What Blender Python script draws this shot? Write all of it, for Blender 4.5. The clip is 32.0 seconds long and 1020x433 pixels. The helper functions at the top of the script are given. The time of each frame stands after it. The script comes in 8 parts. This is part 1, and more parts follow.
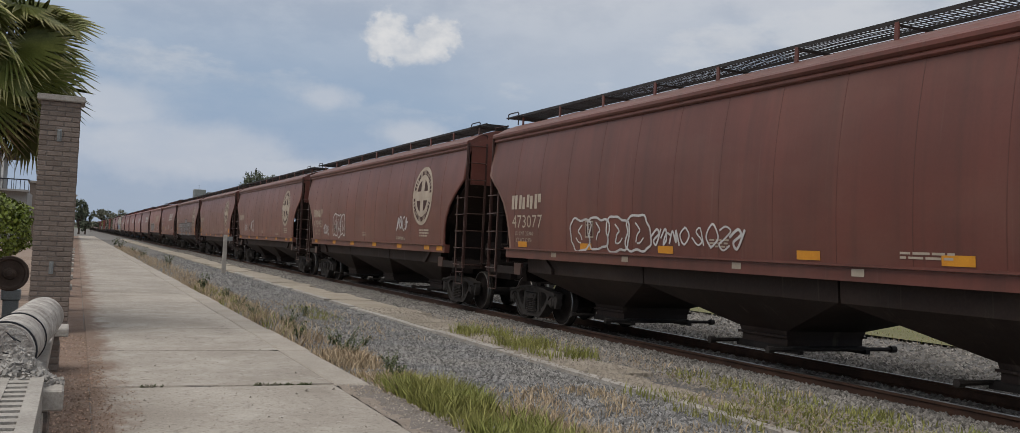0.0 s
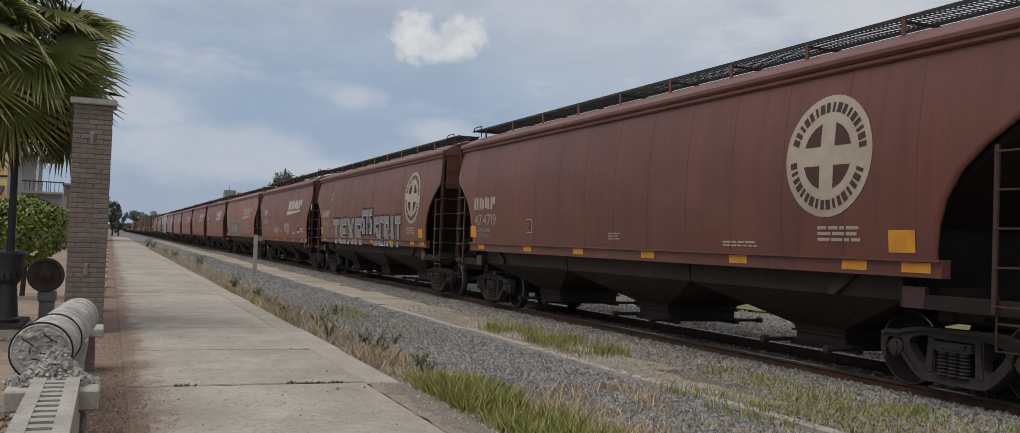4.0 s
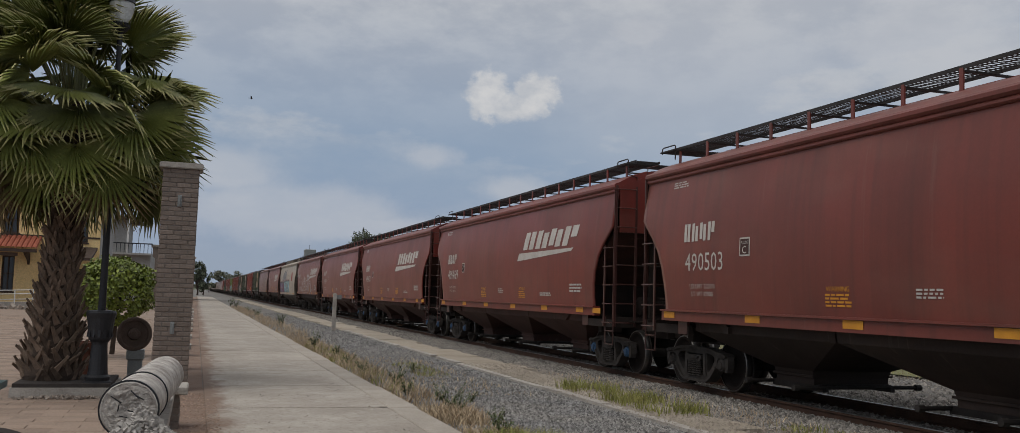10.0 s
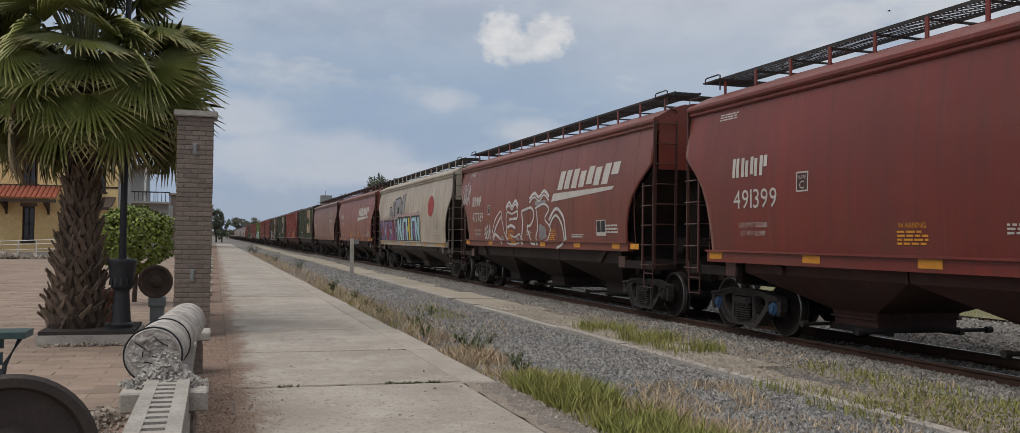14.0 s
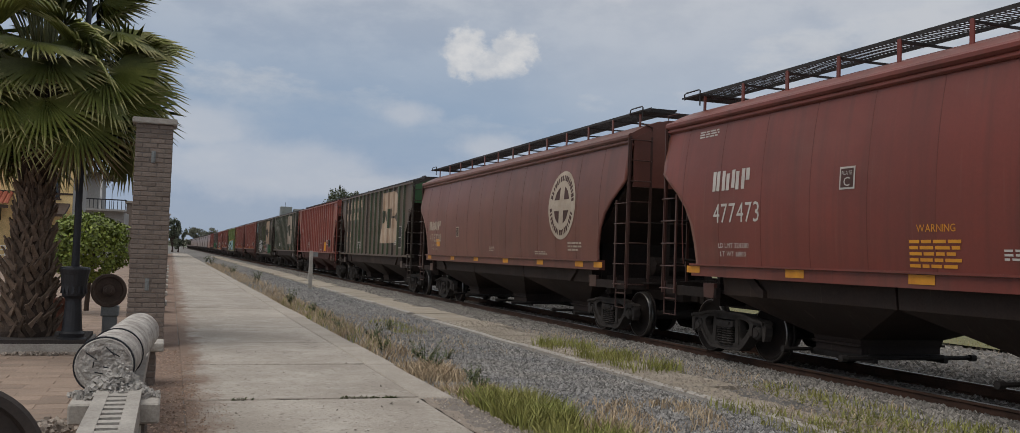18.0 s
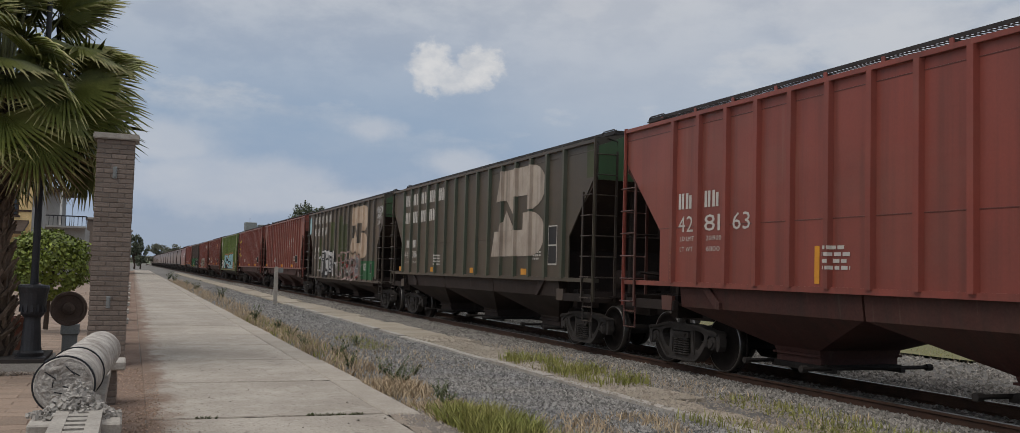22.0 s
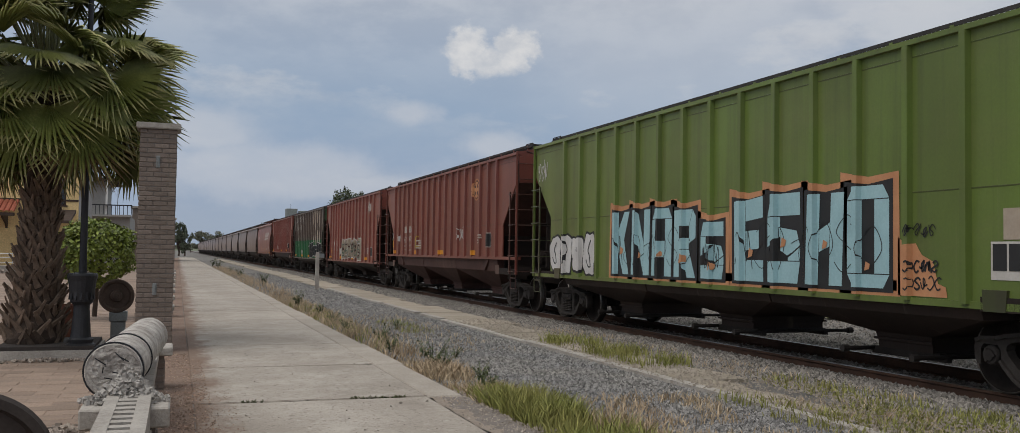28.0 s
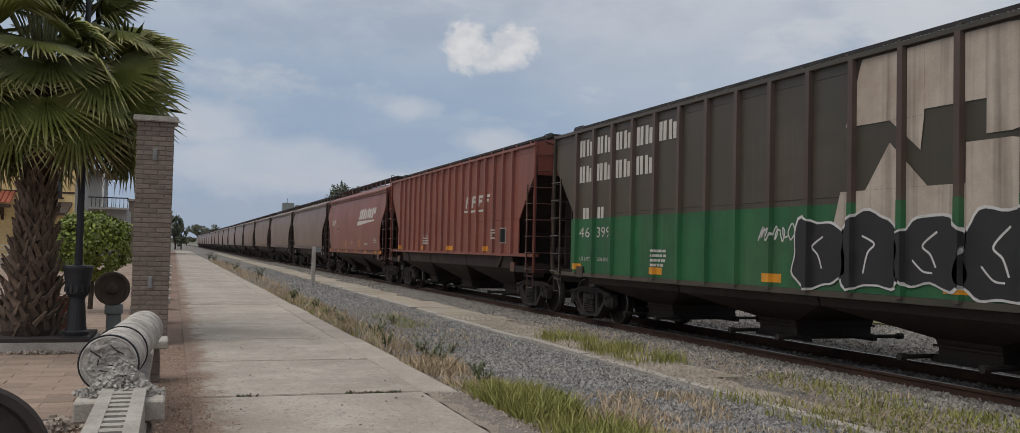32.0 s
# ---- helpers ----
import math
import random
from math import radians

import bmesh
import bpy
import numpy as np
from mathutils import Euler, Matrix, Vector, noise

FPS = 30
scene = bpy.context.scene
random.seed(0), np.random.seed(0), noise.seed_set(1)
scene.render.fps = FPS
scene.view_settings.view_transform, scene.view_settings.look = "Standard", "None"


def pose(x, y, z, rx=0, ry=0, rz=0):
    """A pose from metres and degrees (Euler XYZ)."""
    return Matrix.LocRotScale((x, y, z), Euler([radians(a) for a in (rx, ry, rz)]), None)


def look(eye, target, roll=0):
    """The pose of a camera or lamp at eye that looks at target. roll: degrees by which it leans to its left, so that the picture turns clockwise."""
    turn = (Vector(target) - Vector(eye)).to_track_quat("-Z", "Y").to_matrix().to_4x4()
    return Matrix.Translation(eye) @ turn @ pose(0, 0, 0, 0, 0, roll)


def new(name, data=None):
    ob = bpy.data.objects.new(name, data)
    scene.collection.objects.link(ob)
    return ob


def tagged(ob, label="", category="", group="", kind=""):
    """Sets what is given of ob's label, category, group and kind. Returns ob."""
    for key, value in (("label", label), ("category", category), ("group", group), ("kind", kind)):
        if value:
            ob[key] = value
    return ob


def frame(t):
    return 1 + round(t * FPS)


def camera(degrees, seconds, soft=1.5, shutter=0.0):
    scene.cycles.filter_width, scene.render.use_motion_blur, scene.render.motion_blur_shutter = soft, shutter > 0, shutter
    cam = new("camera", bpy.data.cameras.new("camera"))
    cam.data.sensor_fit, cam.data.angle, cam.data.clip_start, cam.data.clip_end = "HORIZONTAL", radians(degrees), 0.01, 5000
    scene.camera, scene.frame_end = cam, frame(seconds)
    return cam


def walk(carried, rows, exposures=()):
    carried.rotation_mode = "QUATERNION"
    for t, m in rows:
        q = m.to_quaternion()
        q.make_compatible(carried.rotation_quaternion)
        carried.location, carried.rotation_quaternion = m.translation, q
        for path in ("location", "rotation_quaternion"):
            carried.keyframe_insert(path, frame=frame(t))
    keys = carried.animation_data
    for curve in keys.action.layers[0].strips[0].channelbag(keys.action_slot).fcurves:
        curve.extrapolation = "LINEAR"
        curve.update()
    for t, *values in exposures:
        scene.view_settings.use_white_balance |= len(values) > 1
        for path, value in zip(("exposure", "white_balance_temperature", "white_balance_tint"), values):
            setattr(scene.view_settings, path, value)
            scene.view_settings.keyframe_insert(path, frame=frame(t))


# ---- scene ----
cam = camera(56.4, 32.0, soft=0.7)
EYE = (0.0, 0.0, 1.54)
# seconds, yaw, pitch, roll of the hand-held camera, which stays on one spot
PATH = [
    (0, -24.52, 1.86, -2.71),
    (0.5, -23.65, 1.66, -2.61),
    (1, -22.97, 1.37, -2.43),
    (1.5, -22.76, 1.22, -2.44),
    (2, -22.70, 1.22, -2.28),
    (2.5, -22.71, 1.32, -2.18),
    (4.5, -22.82, 1.67, -2.14),
    (5, -22.51, 1.70, -2.22),
    (5.5, -22.02, 1.72, -2.11),
    (6, -21.29, 1.90, -1.89),
    (6.5, -20.50, 2.19, -1.65),
    (7, -19.82, 2.61, -1.61),
    (7.5, -19.17, 2.98, -1.72),
    (8, -18.73, 3.37, -1.78),
    (8.5, -18.53, 3.87, -1.82),
    (9, -18.46, 4.27, -1.81),
    (9.5, -18.37, 4.56, -1.70),
    (10, -18.25, 4.88, -1.74),
    (10.5, -18.17, 5.21, -1.78),
    (11, -18.10, 5.38, -1.90),
    (11.5, -18.02, 5.46, -1.99),
    (12, -17.95, 5.55, -2.09),
    (12.5, -17.85, 5.61, -2.09),
    (13, -17.61, 5.12, -1.41),
    (13.5, -17.38, 2.16, -0.86),
    (14, -17.28, 1.40, -0.84),
    (14.5, -17.20, 1.01, -0.92),
    (15, -17.24, 0.99, -1.13),
    (15.5, -17.39, 1.13, -1.37),
    (17.5, -19.10, 2.18, -1.99),
    (18, -19.65, 2.42, -2.00),
    (18.5, -20.14, 2.61, -1.91),
    (19, -20.39, 2.70, -1.75),
    (19.5, -20.70, 2.80, -1.66),
    (20, -21.00, 2.93, -1.52),
    (20.5, -21.29, 3.04, -1.40),
    (21, -21.50, 3.13, -1.45),
    (21.5, -21.64, 3.24, -1.52),
    (22, -21.64, 3.35, -1.59),
    (22.5, -21.57, 3.55, -1.74),
    (23, -21.51, 3.67, -1.76),
    (23.5, -21.40, 3.82, -1.81),
    (24, -21.28, 3.88, -1.73),
    (24.5, -21.17, 3.85, -1.50),
    (25, -21.05, 3.54, -1.26),
    (25.5, -20.92, 3.21, -1.34),
    (27.5, -19.72, 2.15, -0.94),
    (28, -19.29, 2.25, -0.82),
    (28.5, -19.00, 2.32, -0.46),
    (29, -18.78, 2.22, -0.51),
    (29.5, -18.74, 2.03, -0.65),
    (30, -18.77, 1.86, -0.84),
    (30.5, -19.00, 1.87, -1.09),
    (31, -19.25, 1.86, -1.16),
    (31.5, -19.42, 1.93, -1.28),
    (32, -19.50, 2.02, -1.32),
]
# seconds and stops of the camera's own exposure; its white balance stays
STOPS = [(0.0, 0.13), (2.5, 0.12), (5.0, 0.08), (6.0, 0.03), (7.0, 0.03), (8.0, 0.0), (10.0, -0.08), (12.0, -0.11), (13.0, -0.03), (13.6, 0.12), (15.5, 0.13), (18.0, 0.03), (20.0, 0.10), (22.0, 0.05), (24.0, 0.06), (28.0, 0.07), (29.0, 0.13), (30.3, 0.14), (31.0, 0.07), (32.0, 0.09)]
walk(cam, [(t, pose(*EYE, 90 + p, r, y)) for t, y, p, r in PATH], [(t, s, 6620, 10.5) for t, s in STOPS])

# ---- light ----
SUN_EL, SUN_AZ = 63.0, 252.0   # degrees above the horizon, and clockwise from +Y
world = bpy.data.worlds.new("sky")
scene.world = world
world.use_nodes = True
wt = world.node_tree
wt.nodes.clear()


def wnode(kind, **kw):
    n = wt.nodes.new(kind)
    for k, v in kw.items():
        n.inputs[k].default_value = v
    return n


def wmath(op, a, b=0.0, clamp=False):
    n = wt.nodes.new("ShaderNodeMath")
    n.operation, n.use_clamp = op, clamp
    for i, v in enumerate((a, b)):
        if isinstance(v, (int, float)):
            n.inputs[i].default_value = v
        else:
            wt.links.new(v, n.inputs[i])
    return n.outputs[0]


def wmix(fac, a, b):
    n = wt.nodes.new("ShaderNodeMix")
    n.data_type = "RGBA"
    for s, v in ((n.inputs[0], fac), (n.inputs[6], a), (n.inputs[7], b)):
        if isinstance(v, (int, float)):
            s.default_value = v
        elif isinstance(v, tuple):
            s.default_value = (*v, 1)
        else:
            wt.links.new(v, s)
    return n.outputs[2]


def wramp(v, lo, hi):
    n = wt.nodes.new("ShaderNodeMapRange")
    n.interpolation_type = "SMOOTHSTEP"
    wt.links.new(v, n.inputs[0])
    n.inputs[1].default_value, n.inputs[2].default_value = lo, hi
    return n.outputs[0]


def sky_dir(az, el):
    a, e = radians(az), radians(el)
    return (math.sin(a) * math.cos(e), math.cos(a) * math.cos(e), math.sin(e))


wcoord = wt.nodes.new("ShaderNodeTexCoord").outputs["Generated"]
wsep = wt.nodes.new("ShaderNodeSeparateXYZ")
wt.links.new(wcoord, wsep.inputs[0])


def wnoise(scale, detail, rough, stretch=(1, 1, 1), shift=(0, 0, 0), warp=None):
    m = wt.nodes.new("ShaderNodeMapping")
    m.inputs["Scale"].default_value, m.inputs["Location"].default_value = stretch, shift
    wt.links.new(wcoord, m.inputs[0])
    n = wnode("ShaderNodeTexNoise", Scale=scale, Detail=detail, Roughness=rough)
    wt.links.new(m.outputs[0], n.inputs["Vector"])
    return n.outputs["Fac"]


sky = wt.nodes.new("ShaderNodeTexSky")
sky.sky_type, sky.sun_disc = "NISHITA", False
sky.sun_elevation, sky.sun_rotation = radians(SUN_EL), radians(SUN_AZ)
sky.air_density, sky.dust_density, sky.ozone_density = 1.3, 1.2, 1.5
skyb = wt.nodes.new("ShaderNodeVectorMath")
skyb.operation = "SCALE"
wt.links.new(sky.outputs[0], skyb.inputs[0])
skyb.inputs["Scale"].default_value = 0.085
ELV = wsep.outputs[2]

big = wnoise(3.2, 6, 0.55, (1, 1, 3.2), (0.35, 0.1, 0.2))
fine = wnoise(11.0, 7, 0.6, (1, 1, 2.2), (1.3, 0.4, 0.0))
veil = wmath("ADD", wmath("MULTIPLY", big, 0.72), wmath("MULTIPLY", fine, 0.28))
thick = wramp(veil, 0.44, 0.62)
high = wramp(ELV, 0.10, 0.36)                      # the veil closes overhead
cover = wmath("MAXIMUM", wmath("MULTIPLY", wmath("MULTIPLY", thick, 0.72), wramp(ELV, 0.0, 0.16)), wmath("MULTIPLY", high, 0.95))


def bank(az, el, w, h, edge, amp, scale):
    """A cloud mask round one direction, its outline broken by noise."""
    d = sky_dir(az, el)
    right = Vector((d[1], -d[0], 0)).normalized()
    up = right.cross(Vector(d))
    parts = []
    for axis, size in ((right, w), (up, h)):
        n = wt.nodes.new("ShaderNodeVectorMath")
        n.operation = "DOT_PRODUCT"
        wt.links.new(wcoord, n.inputs[0])
        n.inputs[1].default_value = axis
        v = wmath("SUBTRACT", n.outputs["Value"], float(axis.dot(Vector(d))))
        parts.append(wmath("POWER", wmath("ABSOLUTE", wmath("DIVIDE", v, math.sin(radians(size)))), 2.0))
    r = wmath("SQRT", wmath("ADD", *parts))
    nz = wnoise(scale, 5, 0.6, (1, 1, 1.3))
    r = wmath("ADD", r, wmath("MULTIPLY", wmath("SUBTRACT", nz, 0.5), amp))
    m = wt.nodes.new("ShaderNodeMapRange")
    m.interpolation_type = "SMOOTHSTEP"
    wt.links.new(r, m.inputs[0])
    m.inputs[1].default_value, m.inputs[2].default_value = 1.0 + edge, 1.0 - edge
    return m.outputs[0]


low = wmath("MAXIMUM", bank(5.0, 4.6, 6.2, 1.7, 0.45, 1.5, 16.0), bank(10.2, 3.9, 5.2, 0.8, 0.5, 1.6, 20.0))
low2 = bank(1.4, 6.9, 2.6, 1.2, 0.6, 1.4, 18.0)
gap = wmath("MAXIMUM", bank(8.6, 7.5, 9.0, 1.7, 0.7, 0.9, 12.0), bank(13.5, 6.5, 5.5, 1.5, 0.7, 0.9, 12.0))
puff = wmath("MAXIMUM", bank(16.5, 12.1, 1.2, 1.4, 0.3, 1.5, 60.0), wmath("MAXIMUM", bank(19.5, 12.15, 1.25, 1.2, 0.3, 1.6, 60.0), bank(18.0, 11.5, 1.9, 0.85, 0.4, 1.4, 46.0)))
wisp = wmath("MAXIMUM", bank(25.9, 15.9, 1.7, 0.9, 0.6, 1.6, 34.0), bank(13.2, 8.4, 1.6, 0.6, 0.6, 1.4, 34.0))
wisp2 = wmath("MAXIMUM", bank(42.0, 15.0, 5.0, 2.2, 0.6, 1.8, 22.0), bank(18.6, 6.5, 2.2, 0.7, 0.6, 1.4, 30.0))
haze = wmath("MULTIPLY", bank(30.0, 13.0, 8.5, 5.5, 0.8, 1.0, 9.0), 0.34)
soft = wmath("MAXIMUM", haze, wmath("MAXIMUM", wmath("MULTIPLY", low, 0.45), wmath("MAXIMUM", wmath("MULTIPLY", low2, 0.5), wmath("MULTIPLY", wmath("MAXIMUM", wisp, wisp2), 0.5))))

grey = wmix(wramp(fine, 0.35, 0.65), (0.425, 0.455, 0.505), (0.56, 0.58, 0.605))
base = wmix(wramp(ELV, -0.02, 0.10), (0.315, 0.385, 0.485), (0.252, 0.342, 0.515))
blue = wmix(wmath("SUBTRACT", 0.92, wmath("MULTIPLY", wramp(ELV, 0.0, 0.22), 0.37)), skyb.outputs[0], base)
c1 = wmix(wmath("MULTIPLY", cover, wmath("SUBTRACT", 1.0, wmath("MULTIPLY", gap, 0.8))), blue, grey)
c2 = wmix(soft, c1, (0.54, 0.56, 0.60))
lump = wnoise(38.0, 5, 0.6, (1, 1, 1.4), (2, 1, 0))
c3 = wmix(wmath("MULTIPLY", puff, wmath("ADD", 0.55, wmath("MULTIPLY", lump, 0.45)), True), c2, wmix(wramp(lump, 0.3, 0.7), (0.53, 0.55, 0.58), (0.66, 0.665, 0.67)))
bg = wnode("ShaderNodeBackground", Strength=1.0)
wt.links.new(c3, bg.inputs[0])
out = wt.nodes.new("ShaderNodeOutputWorld")
wt.links.new(bg.outputs[0], out.inputs[0])

sun = new("sun", bpy.data.lights.new("sun", "SUN"))
sun.data.energy, sun.data.angle, sun.data.color = 1.52, radians(50), (1.0, 0.95, 0.88)
sun.matrix_world = look(Vector(sky_dir(SUN_AZ, SUN_EL)) * 50, (0, 0, 0))

# ---- materials ----
MATS = {}


def material(name, col, col2=None, rough=0.8, metal=0.0, scale=8.0, fine=60.0, bump=0.3, tint=False, streak=0.0, spread=0.5, spec=0.4, island=0.0, dist=0.01, rand=0.0, speck=0.21):
    """A worn surface: two colours mixed by coarse and fine noise, relief, and streaks down the wall where asked. tint: the colour is the object's own."""
    if name in MATS:
        return MATS[name]
    m = bpy.data.materials.new(name)
    m.use_nodes = True
    nt = m.node_tree
    N, Lk = nt.nodes, nt.links
    b = N["Principled BSDF"]
    co = N.new("ShaderNodeTexCoord").outputs["Object"]
    info = N.new("ShaderNodeObjectInfo")

    def noise_at(sc, detail, stretch=(1, 1, 1)):
        mp = N.new("ShaderNodeMapping")
        mp.inputs["Scale"].default_value = stretch
        add = N.new("ShaderNodeVectorMath")
        Lk.new(co, add.inputs[0])
        sh = N.new("ShaderNodeMath")
        sh.operation = "MULTIPLY"
        sh.inputs[1].default_value = 37.0
        Lk.new(info.outputs["Random"], sh.inputs[0])
        Lk.new(sh.outputs[0], add.inputs[1])
        Lk.new(add.outputs[0], mp.inputs[0])
        n = N.new("ShaderNodeTexNoise")
        n.inputs["Scale"].default_value, n.inputs["Detail"].default_value, n.inputs["Roughness"].default_value = sc, detail, 0.6
        Lk.new(mp.outputs[0], n.inputs["Vector"])
        return n.outputs["Fac"]

    def ramp(v, lo, hi):
        r = N.new("ShaderNodeMapRange")
        Lk.new(v, r.inputs[0])
        r.inputs[1].default_value, r.inputs[2].default_value = lo, hi
        return r.outputs[0]

    def mix(f, a, c, mode="MIX"):
        x = N.new("ShaderNodeMix")
        x.data_type, x.blend_type = "RGBA", mode
        for s, v in ((x.inputs[0], f), (x.inputs[6], a), (x.inputs[7], c)):
            if isinstance(v, (int, float)):
                s.default_value = v
            elif isinstance(v, tuple):
                s.default_value = (*v, 1)
            else:
                Lk.new(v, s)
        return x.outputs[2]

    coarse, grain = noise_at(scale, 5), noise_at(fine, 4)
    col2 = col2 or tuple(c * 0.6 for c in col)
    base = info.outputs["Color"] if tint else col
    if tint:
        worn = mix(0.5, base, col2)
        c = mix(ramp(coarse, 0.5 - spread / 2, 0.5 + spread / 2), base, worn)
    else:
        c = mix(ramp(coarse, 0.5 - spread / 2, 0.5 + spread / 2), base, col2)
    g = N.new("ShaderNodeMapRange")
    Lk.new(grain, g.inputs[0])
    g.inputs[1].default_value, g.inputs[2].default_value, g.inputs[3].default_value, g.inputs[4].default_value = 0.25, 0.75, 1 - speck, 1 + speck
    hs = N.new("ShaderNodeHueSaturation")
    Lk.new(c, hs.inputs["Color"])
    Lk.new(g.outputs[0], hs.inputs["Value"])
    c = hs.outputs[0]
    if streak:
        st = noise_at(1.0, 5, (2.2, 5.0, 0.16))
        c = mix(ramp(st, 0.48, 0.72), c, mix(streak, c, (0.035, 0.028, 0.024)))
        band = noise_at(1.0, 2, (0.1, 1.1, 0.05))
        c = mix(ramp(band, 0.35, 0.7), c, mix(0.22, c, (0.02, 0.016, 0.014)))
        dust = noise_at(0.8, 4, (0.4, 0.5, 1.2))
        c = mix(ramp(dust, 0.50, 0.85), c, mix(0.16, c, (0.30, 0.20, 0.15)))
        st2 = noise_at(1.0, 4, (3.0, 9.0, 0.3))
        c = mix(ramp(st2, 0.62, 0.8), c, mix(streak * 0.5, c, (0.30, 0.24, 0.19)))
    if island or rand:
        h2 = N.new("ShaderNodeHueSaturation")
        src = N.new("ShaderNodeNewGeometry").outputs["Random Per Island"] if island else info.outputs["Random"]
        r2 = N.new("ShaderNodeMapRange")
        Lk.new(src, r2.inputs[0])
        k = island or rand
        r2.inputs[3].default_value, r2.inputs[4].default_value = 1 - k, 1 + k
        Lk.new(r2.outputs[0], h2.inputs["Value"])
        Lk.new(c, h2.inputs["Color"])
        c = h2.outputs[0]
    Lk.new(c, b.inputs["Base Color"])
    rr = N.new("ShaderNodeMapRange")
    Lk.new(coarse, rr.inputs[0])
    rr.inputs[3].default_value, rr.inputs[4].default_value = max(0.05, rough - 0.12), min(1.0, rough + 0.12)
    Lk.new(rr.outputs[0], b.inputs["Roughness"])
    b.inputs["Metallic"].default_value = metal
    b.inputs["Specular IOR Level"].default_value = spec
    if bump:
        bp = N.new("ShaderNodeBump")
        bp.inputs["Strength"].default_value, bp.inputs["Distance"].default_value = bump, dist
        Lk.new(grain, bp.inputs["Height"])
        Lk.new(bp.outputs[0], b.inputs["Normal"])
    MATS[name] = m
    return m


def slab_material():
    """Worn platform concrete: blotches, dark specks, pale scuffs, fine cracks, and reddish dirt along the edge by the piers."""
    m = material("platform concrete", (0.425, 0.385, 0.335), (0.32, 0.285, 0.245), 0.92, 0, 0.9, 55, 0.45, rand=0.06, spread=0.5)
    nt = m.node_tree
    N, Lk = nt.nodes, nt.links
    b = N["Principled BSDF"]
    c = b.inputs["Base Color"].links[0].from_socket
    co = N.new("ShaderNodeTexCoord").outputs["Object"]

    def nz(sc, det, rough=0.6, stretch=(1, 1, 1)):
        mp = N.new("ShaderNodeMapping")
        mp.inputs["Scale"].default_value = stretch
        Lk.new(co, mp.inputs[0])
        n = N.new("ShaderNodeTexNoise")
        n.inputs["Scale"].default_value, n.inputs["Detail"].default_value, n.inputs["Roughness"].default_value = sc, det, rough
        Lk.new(mp.outputs[0], n.inputs["Vector"])
        return n.outputs["Fac"]

    def ramp(v, lo, hi, top=1.0):
        r = N.new("ShaderNodeMapRange")
        Lk.new(v, r.inputs[0])
        r.inputs[1].default_value, r.inputs[2].default_value, r.inputs[4].default_value = lo, hi, top
        return r.outputs[0]

    def mix(f, a, col):
        x = N.new("ShaderNodeMix")
        x.data_type = "RGBA"
        Lk.new(f, x.inputs[0])
        Lk.new(a, x.inputs[6])
        x.inputs[7].default_value = (*col, 1)
        return x.outputs[2]

    def calc(op, a, k):
        n = N.new("ShaderNodeMath")
        n.operation = op
        Lk.new(a, n.inputs[0])
        if isinstance(k, (int, float)):
            n.inputs[1].default_value = k
        else:
            Lk.new(k, n.inputs[1])
        return n.outputs[0]
    c = mix(ramp(nz(0.55, 6, 0.65, (1, 0.6, 1)), 0.46, 0.70, 0.7), c, (0.24, 0.205, 0.17))
    c = mix(ramp(nz(5.5, 5, 0.7), 0.52, 0.72, 0.55), c, (0.25, 0.22, 0.185))
    c = mix(ramp(nz(1.7, 7, 0.7), 0.52, 0.68, 0.6), c, (0.50, 0.465, 0.41))
    c = mix(ramp(nz(22, 3, 0.7), 0.60, 0.66, 0.8), c, (0.17, 0.14, 0.12))
    c = mix(ramp(nz(31, 3, 0.7, (1, 1, 1)), 0.66, 0.70, 0.7), c, (0.58, 0.55, 0.50))
    c = mix(ramp(nz(11, 4, 0.75, (1, 0.7, 1)), 0.60, 0.64, 0.7), c, (0.19, 0.16, 0.135))
    c = mix(ramp(nz(8.5, 4, 0.75, (0.8, 1, 1)), 0.63, 0.67, 0.6), c, (0.55, 0.52, 0.47))
    vo = N.new("ShaderNodeTexVoronoi")
    vo.feature = "DISTANCE_TO_EDGE"
    vo.inputs["Scale"].default_value = 0.42
    wv = N.new("ShaderNodeVectorMath")
    Lk.new(co, wv.inputs[0])
    nn = N.new("ShaderNodeTexNoise")
    nn.inputs["Scale"].default_value, nn.inputs["Detail"].default_value = 1.8, 6
    Lk.new(co, nn.inputs["Vector"])
    Lk.new(nn.outputs["Color"], wv.inputs[1])
    Lk.new(wv.outputs[0], vo.inputs["Vector"])
    crack = ramp(vo.outputs["Distance"], 0.006, 0.001, 0.6)
    c = mix(calc("MULTIPLY", crack, ramp(nz(0.8, 2), 0.5, 0.62)), c, (0.13, 0.11, 0.095))
    sep = N.new("ShaderNodeSeparateXYZ")
    Lk.new(co, sep.inputs[0])
    dirt = calc("SUBTRACT", calc("MULTIPLY", nz(2.0, 8, 0.72, (1, 0.5, 1)), 1.5), sep.outputs[0])
    c = mix(ramp(dirt, 0.20, 0.48, 0.9), c, (0.195, 0.13, 0.095))
    Lk.new(c, b.inputs["Base Color"])
    return m


